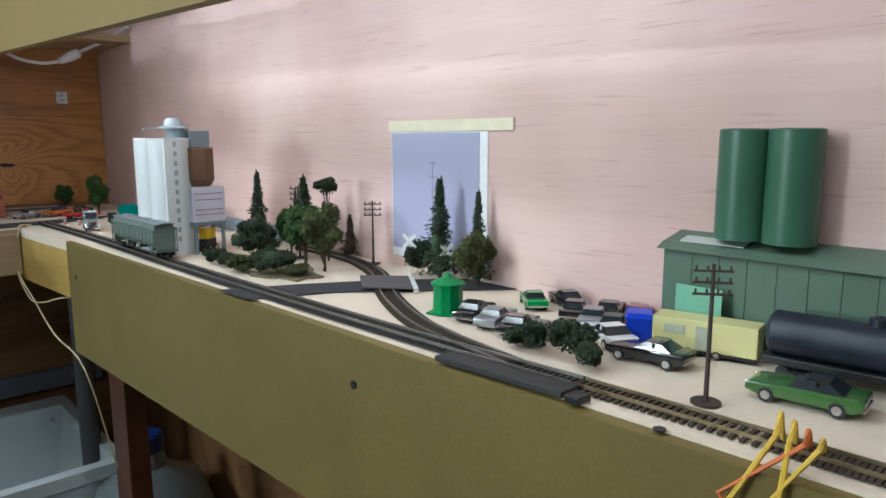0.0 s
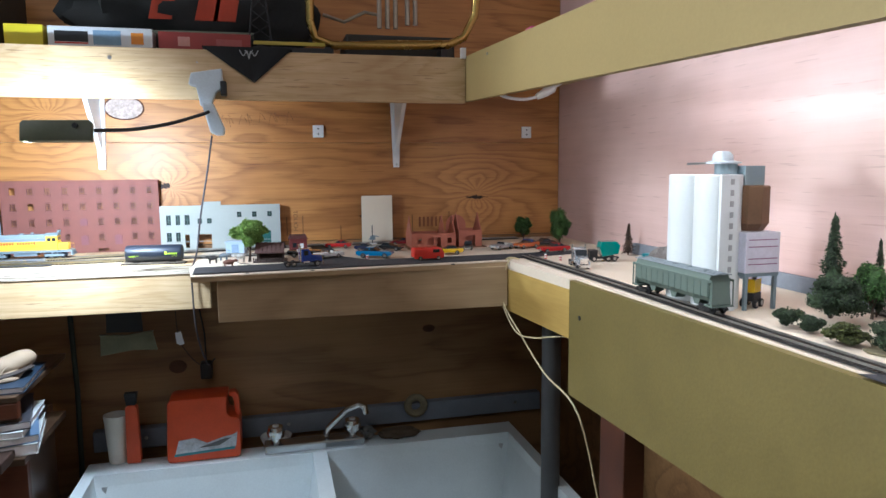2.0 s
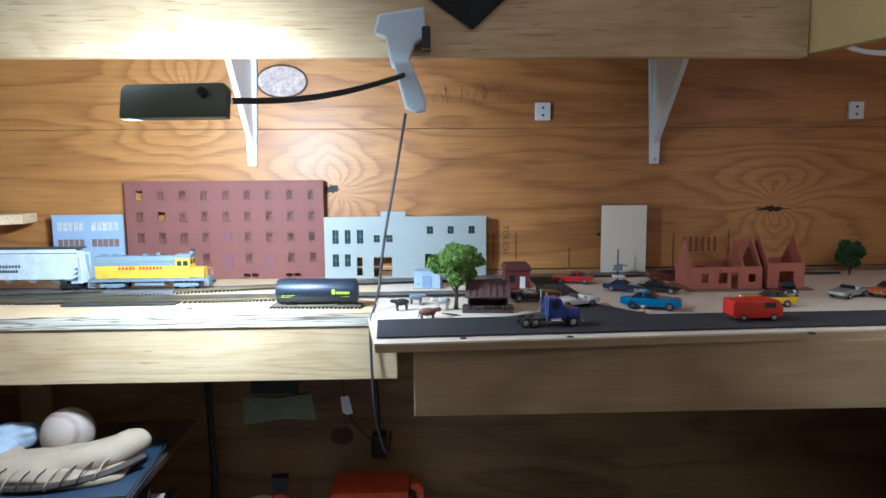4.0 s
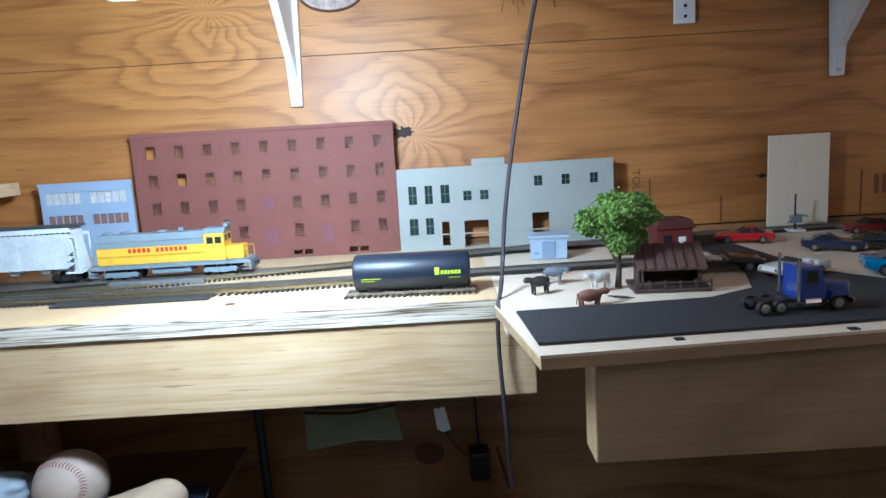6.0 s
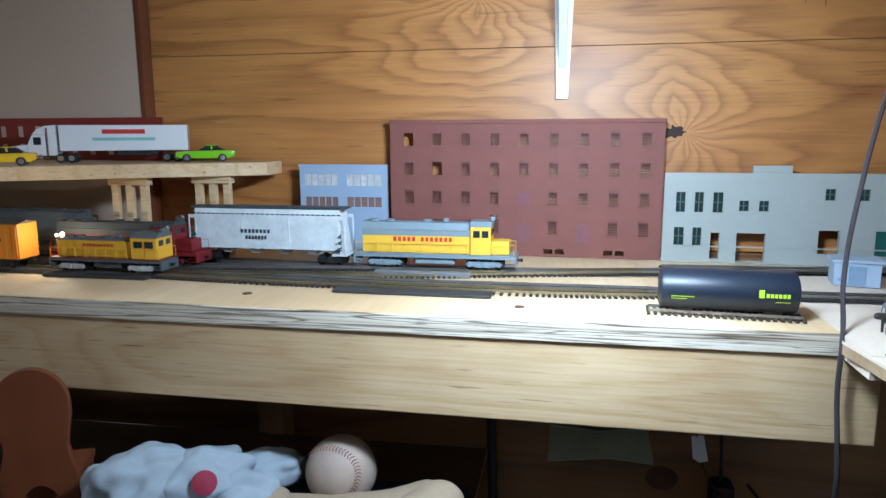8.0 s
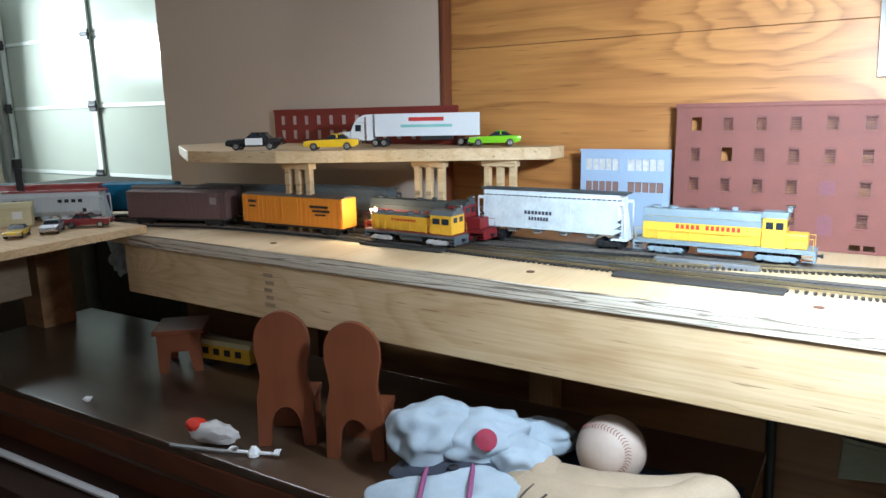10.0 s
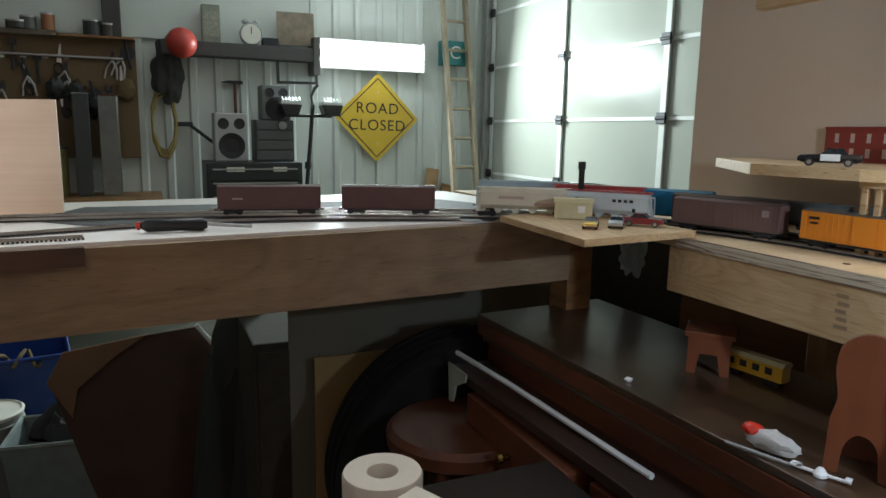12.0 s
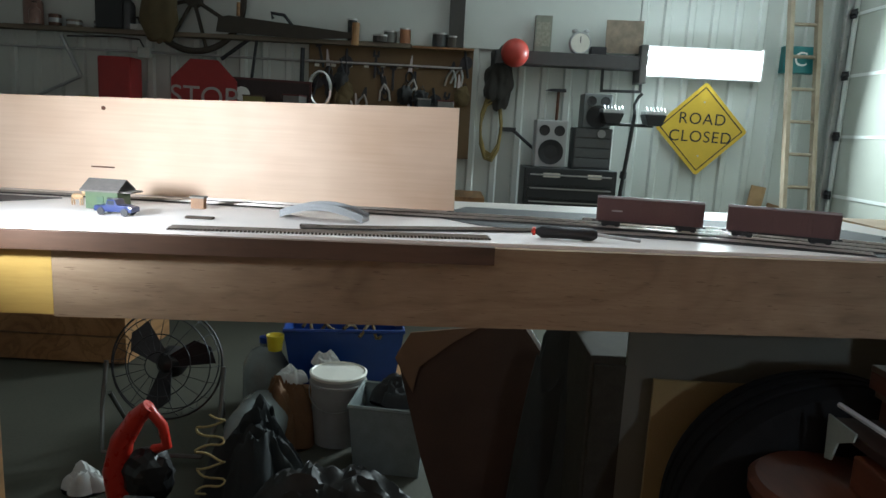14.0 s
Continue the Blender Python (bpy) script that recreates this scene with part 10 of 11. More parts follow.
# diamond road sign
h = 0.43
dia = thing("road_sign", "yellow diamond road sign reading ROAD CLOSED", "road sign", on_wall(3.478, 1.645, 0.03, -1))
rd_ = []
for i in range(4):
    a = i * math.pi / 2
    c = Vector((math.cos(a), math.sin(a))) * (h - 0.035)
    for k in range(5):
        b = a - math.pi / 4 + (k / 4) * math.pi / 2
        rd_.append((c.x + 0.03 * math.cos(b), c.y + 0.03 * math.sin(b)))
part("panel", plate(rd_, 0.003), SIGN_YELLOW, dia)
bar = Shape()
for i in range(4):
    a, b = i * math.pi / 2, (i + 1) * math.pi / 2
    p, q = Vector((math.cos(a), math.sin(a))) * (h - 0.045), Vector((math.cos(b), math.sin(b))) * (h - 0.045)
    n = (q - p).normalized().orthogonal() * 0.005
    bar.prism([tuple(p - n), tuple(q - n), tuple(q + n), tuple(p + n)], "z", 0.0032, 0.0042)
part("border", bar, BLACK, dia, "thin black border")
words("ROAD", 0.15, BLACK, dia, pose(0, 0.09, 0.0040), "lettering", 1.1)
words("CLOSED", 0.15, BLACK, dia, pose(0, -0.075, 0.0040), "lettering", 1.1)
for s in (-1, 1):
    part("bolt", Shape().cyl((0, s * 0.25, 0.003), (0, s * 0.25, 0.008), 0.009), STEEL, dia)

# stop sign, half hidden by the board
oct_ = [(0.31 / math.cos(math.pi / 8) * math.cos(math.pi / 8 + i * math.pi / 4), 0.31 / math.cos(math.pi / 8) * math.sin(math.pi / 8 + i * math.pi / 4)) for i in range(8)]
sp = thing("stop_sign", "faded red octagonal STOP sign on the wall", "road sign", on_wall(-1.20, 1.735, 0.10, -1))
part("panel", plate(oct_, 0.003), SIGN_RED, sp)
words("STOP", 0.27, plain("sign_white", (0.42, 0.40, 0.38), 0.6, var=0.2), sp, pose(0, -0.04, 0.0036), "lettering", 1.0)

# fluorescent fixture
fx = thing("fluorescent_fixture", "lit two-tube fluorescent wall fixture", "light fixture")
part("housing", wire_box((-7.25, 2.84, 2.10), (-7.19, 3.96, 2.38), 0.008), WHITE, fx)
for z in (2.18, 2.30):
    part("tube", Shape().cyl((-7.155, 2.87, z), (-7.155, 3.93, z), 0.019, n=16), TUBE_GLOW, fx, "glowing fluorescent tube", smooth=True)
for y in (2.845, 3.935):
    part("end_cap", wire_box((-7.189, y, 2.10), (-7.12, y + 0.02, 2.38), 0.004), WHITE, fx)
# ceiling fixtures, unseen and added to go with the two overhead fill lamps
for x, y, z, rz, name in ((-2.6, 1.95, 3.36, 0, "ceiling"), (-0.9, -0.72, 3.02, 0, "hanging")):
    f = thing("added_shop_light", "white metal two-tube shop light added out of view", "light fixture", pose(x, y, z), "shop lights")
    part("housing", Shape().prism([(-0.14, 0.0), (-0.06, 0.06), (0.06, 0.06), (0.14, 0.0), (0.13, 0.0), (0.055, 0.045), (-0.055, 0.045), (-0.13, 0.0)], "x", -0.6, 0.6), WHITE, f)
    for s in (-0.05, 0.05):
        part("tube", Shape().cyl((-0.58, s, 0.012), (0.58, s, 0.012), 0.016, n=14), WHITE_PLASTIC, f, smooth=True)
    for s in (-0.5, 0.5):
        part("chain", Shape().cyl((s, 0, 0.06), (s, 0, 3.5 - z), 0.004, n=6), STEEL, f)

# glowing mesh for the added strip lamp; no tube is seen there
vt = thing("added_valance_strip", "slim fluorescent strip added unseen behind the shelf front", "light fixture")
part("housing", Shape().box((0.4045, 0.35, 1.765), (0.428, 1.85, 1.785), 0.003), WHITE, vt)
part("tube", Shape().cyl((0.418, 0.37, 1.757), (0.418, 1.83, 1.757), 0.007, n=12), TUBE_GLOW, vt, smooth=True)

# ledge and conduit
setting("wall_lining", Shape().box((-7.27, -4.1, 2.282), (-7.262, 2.82, 3.49)), METAL_WALL, "smooth pale lining over the ribbed metal")
setting("wall_girt", Shape().box((-7.27, -4.1, 2.24), (-7.14, 0.72, 2.28), 0.004), plain("girt_wood", (0.17, 0.14, 0.10), 0.8, var=0.3, scale=4), "dusty wooden girt along the metal wall")
cn = thing("conduit", "grey electrical conduit with a junction box", "conduit")
part("pipe", Shape().cyl((-7.20, -4.1, 2.09), (-7.20, 1.2, 2.085), 0.013), STEEL, cn, smooth=True)
part("junction_box", wire_box((-7.24, -1.83, 2.03), (-7.16, -1.71, 2.13), 0.01), plain("box_pale", (0.45, 0.46, 0.43), 0.5), cn)
part("feed_wire", Shape().tube([(-7.2, -1.78, 2.13), (-7.2, -1.82, 2.2), (-7.2, -2.05, 2.215), (-7.2, -2.5, 2.20)], 0.008, 6), DARK_STEEL, cn, smooth=True)


def bottle(y, h, r, mat, label, x=-7.19):
    o = thing("glass_bottle", label, "bottle", pose(x, y, 2.281), "bottles on the girt")
    part("glass", Shape().lathe([(0.0, 0.0), (r, 0.0), (r, h * 0.58), (r * 0.85, h * 0.66), (r * 0.38, h * 0.76), (r * 0.36, h * 0.94), (0.0, h * 0.94)], 18), mat, o, smooth=True)
    part("cap", Shape().lathe([(r * 0.42, h * 0.941), (r * 0.42, h), (0.0, h)], 14), DARK_STEEL, o)


bottle(-2.80, 0.34, 0.085, BROWN_GLASS, "tall dark brown glass bottle")
bottle(-2.74, 0.20, 0.05, BROWN_GLASS, "short dark brown glass bottle", -7.11)
bottle(-1.98, 0.31, 0.055, BROWN_GLASS, "slim dark brown glass bottle")
bottle(-1.92, 0.36, 0.07, plain("grey_glass", (0.07, 0.07, 0.07), 0.2), "dusty grey glass bottle")
for y, z, w, c in ((-2.60, 0.10, 0.11, (0.12, 0.06, 0.04)), (-2.42, 0.06, 0.14, (0.20, 0.17, 0.13)), (-2.12, 0.10, 0.08, (0.16, 0.06, 0.04)), (-2.2, 0.06, 0.07, (0.1, 0.08, 0.07))):
    o = thing("tin_can", "small dull painted tin on the girt", "tin", pose(-7.19, y, 2.281), "tins on the girt")
    part("can", Shape().lathe([(0, 0), (w / 2, 0), (w / 2, z), (w / 2 - 0.004, z + 0.004), (0, z + 0.004)], 18), plain(f"tin_{int(c[0]*100)}_{int(c[1]*100)}", c, 0.5, 0.3), o)
    part("band", Shape().lathe([(w / 2 + 0.001, z * 0.3), (w / 2 + 0.001, z * 0.7)], 18), SILVER, o)
solid("speaker_box", wire_box((-7.24, -2.18, 2.2805), (-7.10, -1.93, 2.66), 0.006), BLACK, "tall black box on the girt", "box")
pot = thing("flat_iron", "old pale flat iron on the girt", "iron", pose(-7.18, -1.58 - 0.28, 2.281))
part("sole", Shape().prism([(-0.05, -0.12), (0.05, -0.12), (0.04, 0.05), (0.0, 0.13), (-0.04, 0.05)], "z", 0, 0.05, 0.006), plain("iron_pale", (0.4, 0.41, 0.40), 0.4, 0.4), pot)
part("handle", Shape().tube([(0, -0.09, 0.05), (0, -0.08, 0.11), (0, 0.04, 0.11), (0, 0.06, 0.05)], 0.012, 8), BLACK, pot, smooth=True)

# spoked wheel hung on the wall with a sack
OLD_WOOD = plain("old_dark_wood", (0.045, 0.036, 0.026), 0.75, var=0.4, scale=14)
wh = thing("wagon_wheel", "old dark spoked wheel hung on the wall", "wheel", on_wall(-1.30, 2.58, 0.06))
part("rim", Shape().tube([(0.46 * math.cos(t), 0.46 * math.sin(t), 0) for t in [2 * math.pi * i / 56 for i in range(57)]], 0.03, 8), OLD_WOOD, wh, smooth=True)
part("hub", Shape().cyl((0, 0, -0.05), (0, 0, 0.06), 0.07, n=20), OLD_WOOD, wh)
for i in range(8):
    a = i * math.pi / 4 + 0.25
    part("spoke", Shape().cyl((0.06 * math.cos(a), 0.06 * math.sin(a), 0), (0.44 * math.cos(a), 0.44 * math.sin(a), 0), 0.018, n=8), OLD_WOOD, wh)
solid("hanging_sack", Shape().lump((0, 0, 0), (0.17, 0.28, 0.07), 0.3, 2.0, 4, 7), plain("sack_olive", (0.10, 0.075, 0.035), 0.9, var=0.3, scale=9), "brown cloth sack hung over the wheel", "sack", smooth=True, m=on_wall(-1.58, 2.44, 0.17))
sw = thing("crosscut_saw", "long rusty crosscut saw on the girt", "saw", on_wall(-0.45, 2.33, 0.13, -1.5))
part("blade", plate([(-0.62, -0.05), (-0.60, 0.08), (-0.50, 0.10), (0.62, 0.03), (0.62, -0.02), (0.2, -0.055)], 0.012), OLD_WOOD, sw)
part("handle", Shape().cyl((0.66, -0.08, 0.006), (0.66, 0.12, 0.006), 0.035, n=12), DARK_PLY, sw)
part("handle", Shape().cyl((-0.42, 0.10, 0.006), (-0.42, 0.22, 0.006), 0.016, n=12), DARK_PLY, sw)
part("grip_hook", Shape().tube([(-0.10, 0.10, 0.006), (-0.12, 0.15, 0.006), (0.0, 0.14, 0.006), (0.08, 0.05, 0.006)], 0.015, 8), DARK_STEEL, sw)
for y0, z0, y1, z1, r in ((-1.05, 2.06, -0.78, 2.26, 0.018), (-0.78, 1.80, -0.72, 2.25, 0.014), (-0.30, 1.75, -0.29, 2.2, 0.02), (-2.55, 2.20, -2.38, 1.84, 0.02), (-2.38, 1.84, -2.8, 1.64, 0.016)):
    solid("hanging_bar", Shape().cyl((WX + 0.05, y0, z0), (WX + 0.05, y1, z1), r, n=10), DARK_STEEL if y0 > -2 else SILVER, "dull metal bar hung on the wall", "bar", group="hung bars")
# pegboard with tools
setting("pegboard", Shape().box((WX - 0.005, -0.24, 1.25), (WX + 0.02, 1.30, 2.26), 0.004), PEG, "brown pegboard hung with tools")
rng = random.Random(11)
for i in range(38):
    y, z = rng.uniform(-0.18, 1.24), rng.uniform(1.62, 2.14)
    kind = i % 5
    mm = on_wall(y, z, 0.026, rng.uniform(-14, 14))
    mt = (DARK_STEEL, RUST, STEEL, BLACK, DARK_STEEL)[(i * 7) % 5]
    if kind == 0:
        o = thing("wrench", "dull steel wrench hung on the pegboard", "wrench", mm, "pegboard tools")
        part("shank", Shape().box((-0.012, -0.10, 0), (0.012, 0.09, 0.012), 0.003), mt, o)
        part("jaw", plate([(-0.03, 0.09), (-0.03, 0.15), (-0.012, 0.15), (-0.01, 0.11), (0.01, 0.11), (0.012, 0.15), (0.03, 0.15), (0.03, 0.09)], 0.014), mt, o)
    elif kind == 1:
        o = thing("pliers", "dark pliers hung on the pegboard", "pliers", mm, "pegboard tools")
        part("handle", Shape().tube([(-0.05, -0.13, 0.008), (-0.04, -0.04, 0.008), (0.0, 0.03, 0.008)], 0.011, 6), mt, o)
        part("handle", Shape().tube([(0.05, -0.13, 0.008), (0.04, -0.04, 0.008), (0.0, 0.03, 0.008)], 0.011, 6), mt, o)
        part("jaw", plate([(-0.025, 0.02), (0.025, 0.02), (0.01, 0.10), (-0.01, 0.10)], 0.016), DARK_STEEL, o)
    elif kind == 2:
        o = thing("hand_drill", "dark hand drill hung on the pegboard", "drill", mm, "pegboard tools")
        part("gear", Shape().lathe([(0.0, 0), (0.06, 0), (0.06, 0.015), (0.0, 0.02)], 20), mt, o)
        part("shaft", Shape().cyl((0, -0.14, 0.02), (0, 0.12, 0.02), 0.012), DARK_STEEL, o)
    elif kind == 3:
        o = thing("tool_pouch", "dark leather pouch hung on the pegboard", "pouch", mm, "pegboard tools")
        part("pocket", Shape().lump((0, 0, 0.03), (0.07, 0.09, 0.035), 0.4, 2.5, 3, i), (GREEN_BROWN, BLACK)[i % 2], o, smooth=True)
        part("strap", Shape().tube([(-0.03, 0.07, 0.02), (0, 0.13, 0.01), (0.03, 0.07, 0.02)], 0.006, 6), BLACK, o)
    else:
        o = thing("hand_shears", "worn steel shears hung on the pegboard", "shears", mm, "pegboard tools")
        part("blade", plate([(-0.02, 0.0), (0.02, 0.0), (0.005, 0.16), (-0.005, 0.16)], 0.008), STEEL, o)
        part("grip", Shape().tube([(0.03 * math.cos(t), -0.04 + 0.045 * math.sin(t), 0.006) for t in [2 * math.pi * k / 16 for k in range(17)]], 0.008, 6), mt, o)
for i in range(7):
    solid("paper_tag", Shape().box((-0.022, -0.014, 0), (0.022, 0.014, 0.002)), CREAM_PLASTIC, "small white tag on the pegboard", "tag", group="pegboard tags", m=on_wall(-0.16 + i * 0.155, 2.055 + 0.004 * i, 0.022))
solid("round_gauge", Shape().tube([(0.10 * math.cos(t), 0.16 * math.sin(t), 0) for t in [2 * math.pi * k / 30 for k in range(31)]], 0.022, 8), CHROME, "shiny oval steel clamp ring on the pegboard", "clamp", smooth=True, m=on_wall(-0.12, 1.83, 0.05))
bn = thing("pirate_banner", "dark red framed print with a pale emblem", "picture", on_wall(-0.65, 1.70, 0.06, -1))
part("frame", Shape().box((-0.45, -0.20, 0), (0.45, 0.20, 0.02), 0.004), plain("banner_frame", (0.07, 0.02, 0.02), 0.5), bn)
part("print", Shape().box((-0.43, -0.18, 0.0205), (0.43, 0.18, 0.024)), plain("banner_black", (0.02, 0.012, 0.012), 0.3, var=0.4), bn)
part("emblem", Shape().prism([(0.075 * math.cos(t) - 0.2, 0.065 * math.sin(t) + 0.05) for t in [2 * math.pi * k / 18 for k in range(18)]], "z", 0.0242, 0.0262), WHITE, bn, "plain pale emblem")
# cans and bits on the pegboard's top
for y, hh, r, c in ((0.17, 0.19, 0.045, (0.03, 0.03, 0.03)), (0.52, 0.10, 0.06, (0.12, 0.12, 0.11)), (0.66, 0.13, 0.05, (0.35, 0.16, 0.08)), (0.98, 0.12, 0.07, (0.05, 0.05, 0.05)), (0.44, 0.06, 0.08, (0.06, 0.055, 0.05)), (1.10, 0.10, 0.06, (0.07, 0.06, 0.05))):
    o = thing("paint_can", "dull metal can on top of the pegboard", "can", pose(-7.18, y, 2.281 if y < 0.7 else 2.262), "cans on the pegboard")
    part("can", Shape().lathe([(0, 0), (r, 0), (r, hh), (r - 0.006, hh + 0.004), (0, hh)], 18), plain(f"can_{int(c[0]*100)}_{int(c[1]*100)}", c, 0.4, 0.3), o)
    part("rim", Shape().lathe([(r + 0.003, hh - 0.01), (r + 0.003, hh + 0.004)], 18), STEEL, o)
solid("pegboard_ledge", wire_box((-7.22, 0.73, 2.262 - 0.02), (-7.12, 1.30, 2.261), 0.003), DARK_PLY, "dark wooden ledge over the pegboard", "ledge", kind="structure")
solid("upright_post", wire_box((-7.26, 1.06, 2.262), (-7.13, 1.20, 3.5), 0.006), plain("post_dark", (0.055, 0.05, 0.045), 0.7, var=0.2), "dark steel post running up the wall", "post", kind="structure")
solid("rope_coil", Shape().tube([(0.10 * math.cos(t * 0.7), 0.28 * math.sin(t * 0.7) - 0.002 * t, 0.01 * math.sin(t)) for t in range(46)], 0.013, 6), plain("rope_tan", (0.26, 0.20, 0.07), 0.9), "coiled tan rope hung on the wall", "rope", smooth=True, m=on_wall(1.50, 1.60, 0.04))
solid("belt_hank", Shape().lump((0, 0, 0), (0.12, 0.26, 0.05), 0.5, 2.2, 4, 17), plain("belt_black", (0.03, 0.028, 0.024), 0.7), "black belts hung on a hook", "belts", smooth=True, m=on_wall(1.55, 2.0, 0.05))
# loaded shelf, with ball, pictures and clock
ws = thing("wall_shelf", "dark plank shelf with an end plate", "shelf")
part("plank", wire_box((-7.26, 1.50, 2.14), (-7.05, 2.80, 2.26), 0.006), plain("plank_dark", (0.06, 0.055, 0.055), 0.6, var=0.25), ws)
part("end_plate", wire_box((-7.26, 2.801, 2.02), (-7.02, 2.87, 2.36), 0.012), plain("plate_dark", (0.08, 0.075, 0.07), 0.5, var=0.2), ws)
solid("red_ball", Shape().lathe([(0.125 * math.sin(t), -0.125 * math.cos(t)) for t in [math.pi * (0.002 + 0.996 * i / 18) for i in range(19)]], 28, (-6.92, 1.66, 2.22)), plain("ball_red", (0.42, 0.045, 0.03), 0.4, var=0.15, scale=20), "red ball hung against the shelf", "ball", smooth=True)
vs_ = thing("tall_carton", "tall printed carton on the shelf", "carton", pose(-7.15, 1.92, 2.261))
part("box", wire_box((-0.05, -0.075, 0), (0.05, 0.075, 0.32), 0.003), plain("carton_grey", (0.22, 0.23, 0.19), 0.6, var=0.4, scale=30), vs_)
part("label", wire_box((0.0502, -0.06, 0.05), (0.052, 0.06, 0.26), 0.0003), plain("carton_label", (0.30, 0.30, 0.24), 0.6, var=0.6, scale=40), vs_)
al = thing("alarm_clock", "round twin-bell alarm clock on the shelf", "clock", on_wall(2.26, 2.355, 0.10))
part("case", Shape().lathe([(0.0, 0.0), (0.10, 0.0), (0.10, 0.05), (0.092, 0.056), (0.088, 0.05), (0.0, 0.05)], 30), SILVER, al, smooth=True)
part("dial", Shape().lathe([(0.0, 0.0505), (0.085, 0.0505), (0.085, 0.052), (0.0, 0.052)], 30), CREAM_PLASTIC, al)
part("hand", Shape().box((-0.004, 0, 0.0525), (0.004, 0.06, 0.054)), BLACK, al)
for s in (-1, 1):
    part("bell", Shape().lump((s * 0.05, 0.105, 0.025), (0.032, 0.022, 0.025), 0.0, 1, 2), SILVER, al, smooth=True)
solid("tin_box", wire_box((-7.2, 2.36, 2.261), (-7.08, 2.50, 2.33), 0.005), DARK_STEEL, "low grey tin box on the shelf", "box")
pf = thing("picture_frame", "framed landscape print standing on the shelf", "picture", on_wall(2.66, 2.43, 0.12, 1))
part("frame", sheet_with_holes(0.38, 0.33, 0.02, [(0.025, 0.025, 0.355, 0.305)]).moved(Matrix.Translation((-0.19, -0.165, 0.02)) @ Matrix.Rotation(radians(90), 4, "X") @ Matrix.Scale(-1, 4, (0, 1, 0)) @ Matrix.Rotation(0, 4, "Z")).moved(Matrix.Identity(4)), BLACK, pf)
part("print", Shape().box((-0.17, -0.145, 0.004), (0.17, 0.145, 0.008)), plain("print_land", (0.24, 0.19, 0.14), 0.5, var=0.6, scale=12), pf)
hm = thing("claw_hammer", "hammer hung on the metal wall", "hammer", on_wall(2.10, 1.82, -0.012))
part("handle", Shape().cyl((0.02, -0.20, 0.01), (0.02, 0.10, 0.01), 0.014, n=10), RUST, hm)
part("head", plate([(-0.11, 0.11), (-0.04, 0.13), (0.09, 0.13), (0.09, 0.10), (-0.02, 0.10)], 0.025), DARK_STEEL, hm)
solid("wall_bracket", Shape().box((-0.10, 0.03, 0), (0.06, 0.07, 0.04), 0.004).cyl((0.04, 0.04, 0.02), (0.24, -0.12, 0.06), 0.016), DARK_STEEL, "dark steel arm bracket on the wall", "bracket", m=on_wall(1.68, 1.50, 0.0))
# stereo corner on a tool chest
tc = thing("tool_chest", "black steel tool chest with drawers", "tool chest", pose(-6.95, 2.20, 0))
part("body", wire_box((-0.25, -0.40, 0.55), (0.22, 0.42, 1.23), 0.01), plain("chest_black", (0.022, 0.024, 0.026), 0.4, var=0.2), tc)
part("base_cabinet", wire_box((-0.28, -0.44, 0.0), (0.24, 0.46, 0.549), 0.01), plain("chest_black", (0.022, 0.024, 0.026), 0.4), tc)
for i in range(5):
    d = part("drawer", wire_box((0.2205, -0.37, 0.60 + i * 0.12), (0.235, 0.39, 0.70 + i * 0.12), 0.004), plain("chest_black", (0.022, 0.024, 0.026), 0.4), tc)
    part("drawer_pull", wire_box((0.2355, -0.35, 0.685 + i * 0.12), (0.245, 0.37, 0.697 + i * 0.12), 0.002), STEEL, d)
for y, w in ((-0.16, 0.15), (0.22, 0.12)):
    part("sticker", wire_box((0.2355, y - w / 2, 1.15), (0.2375, y + w / 2, 1.19), 0.0004), CREAM_PLASTIC, tc)


def speaker(y, z, w, hh, mat, label):
    o = thing("loudspeaker", label, "loudspeaker", pose(-6.95, y, z), "loudspeakers")
    part("cabinet", wire_box((-0.13, -w / 2, 0), (0.11, w / 2, hh), 0.012), mat, o)
    c = part("woofer", Shape().lathe([(w * 0.40, 0), (w * 0.40, 0.012), (w * 0.34, 0.010), (w * 0.10, -0.01), (0.0, 0.004)], 26, (0.1105, 0, hh * 0.33), "x"), BLACK, o, smooth=True)
    for s in (-0.24, 0.24):
        part("tweeter", Shape().lathe([(w * 0.17, 0), (w * 0.17, 0.010), (w * 0.10, 0.004), (0.0, 0.008)], 20, (0.1105, w * s, hh * 0.78), "x"), BLACK, o, smooth=True)


speaker(2.03, 1.231, 0.28, 0.42, SILVER, "silver loudspeaker with a black cone")
speaker(2.42, 1.60, 0.25, 0.30, plain("spk_grey", (0.14, 0.15, 0.15), 0.5), "grey loudspeaker on top of the stereo")
ste = thing("stereo", "dark grey stacked stereo on the chest", "stereo", pose(-6.95, 2.40, 1.231))
part("body", wire_box((-0.13, -0.17, 0), (0.11, 0.17, 0.368), 0.008), plain("stereo_dark", (0.05, 0.052, 0.055), 0.4), ste)
for i in range(4):
    part("panel", wire_box((0.1105, -0.155, 0.02 + i * 0.088), (0.118, 0.155, 0.095 + i * 0.088), 0.003), plain("stereo_face", (0.11, 0.115, 0.12), 0.35, 0.3), ste)
part("dial", Shape().lathe([(0.035, 0), (0.035, 0.015), (0.0, 0.018)], 20, (0.1185, 0.07, 0.32), "x"), SILVER, ste)
part("antenna", Shape().cyl((-0.1, -0.16, 0.368), (-0.1, -0.19, 0.74), 0.004), STEEL, ste)
bs = thing("padded_stool", "shop stool with a pale padded seat", "stool", pose(-6.3, 1.72, 0))
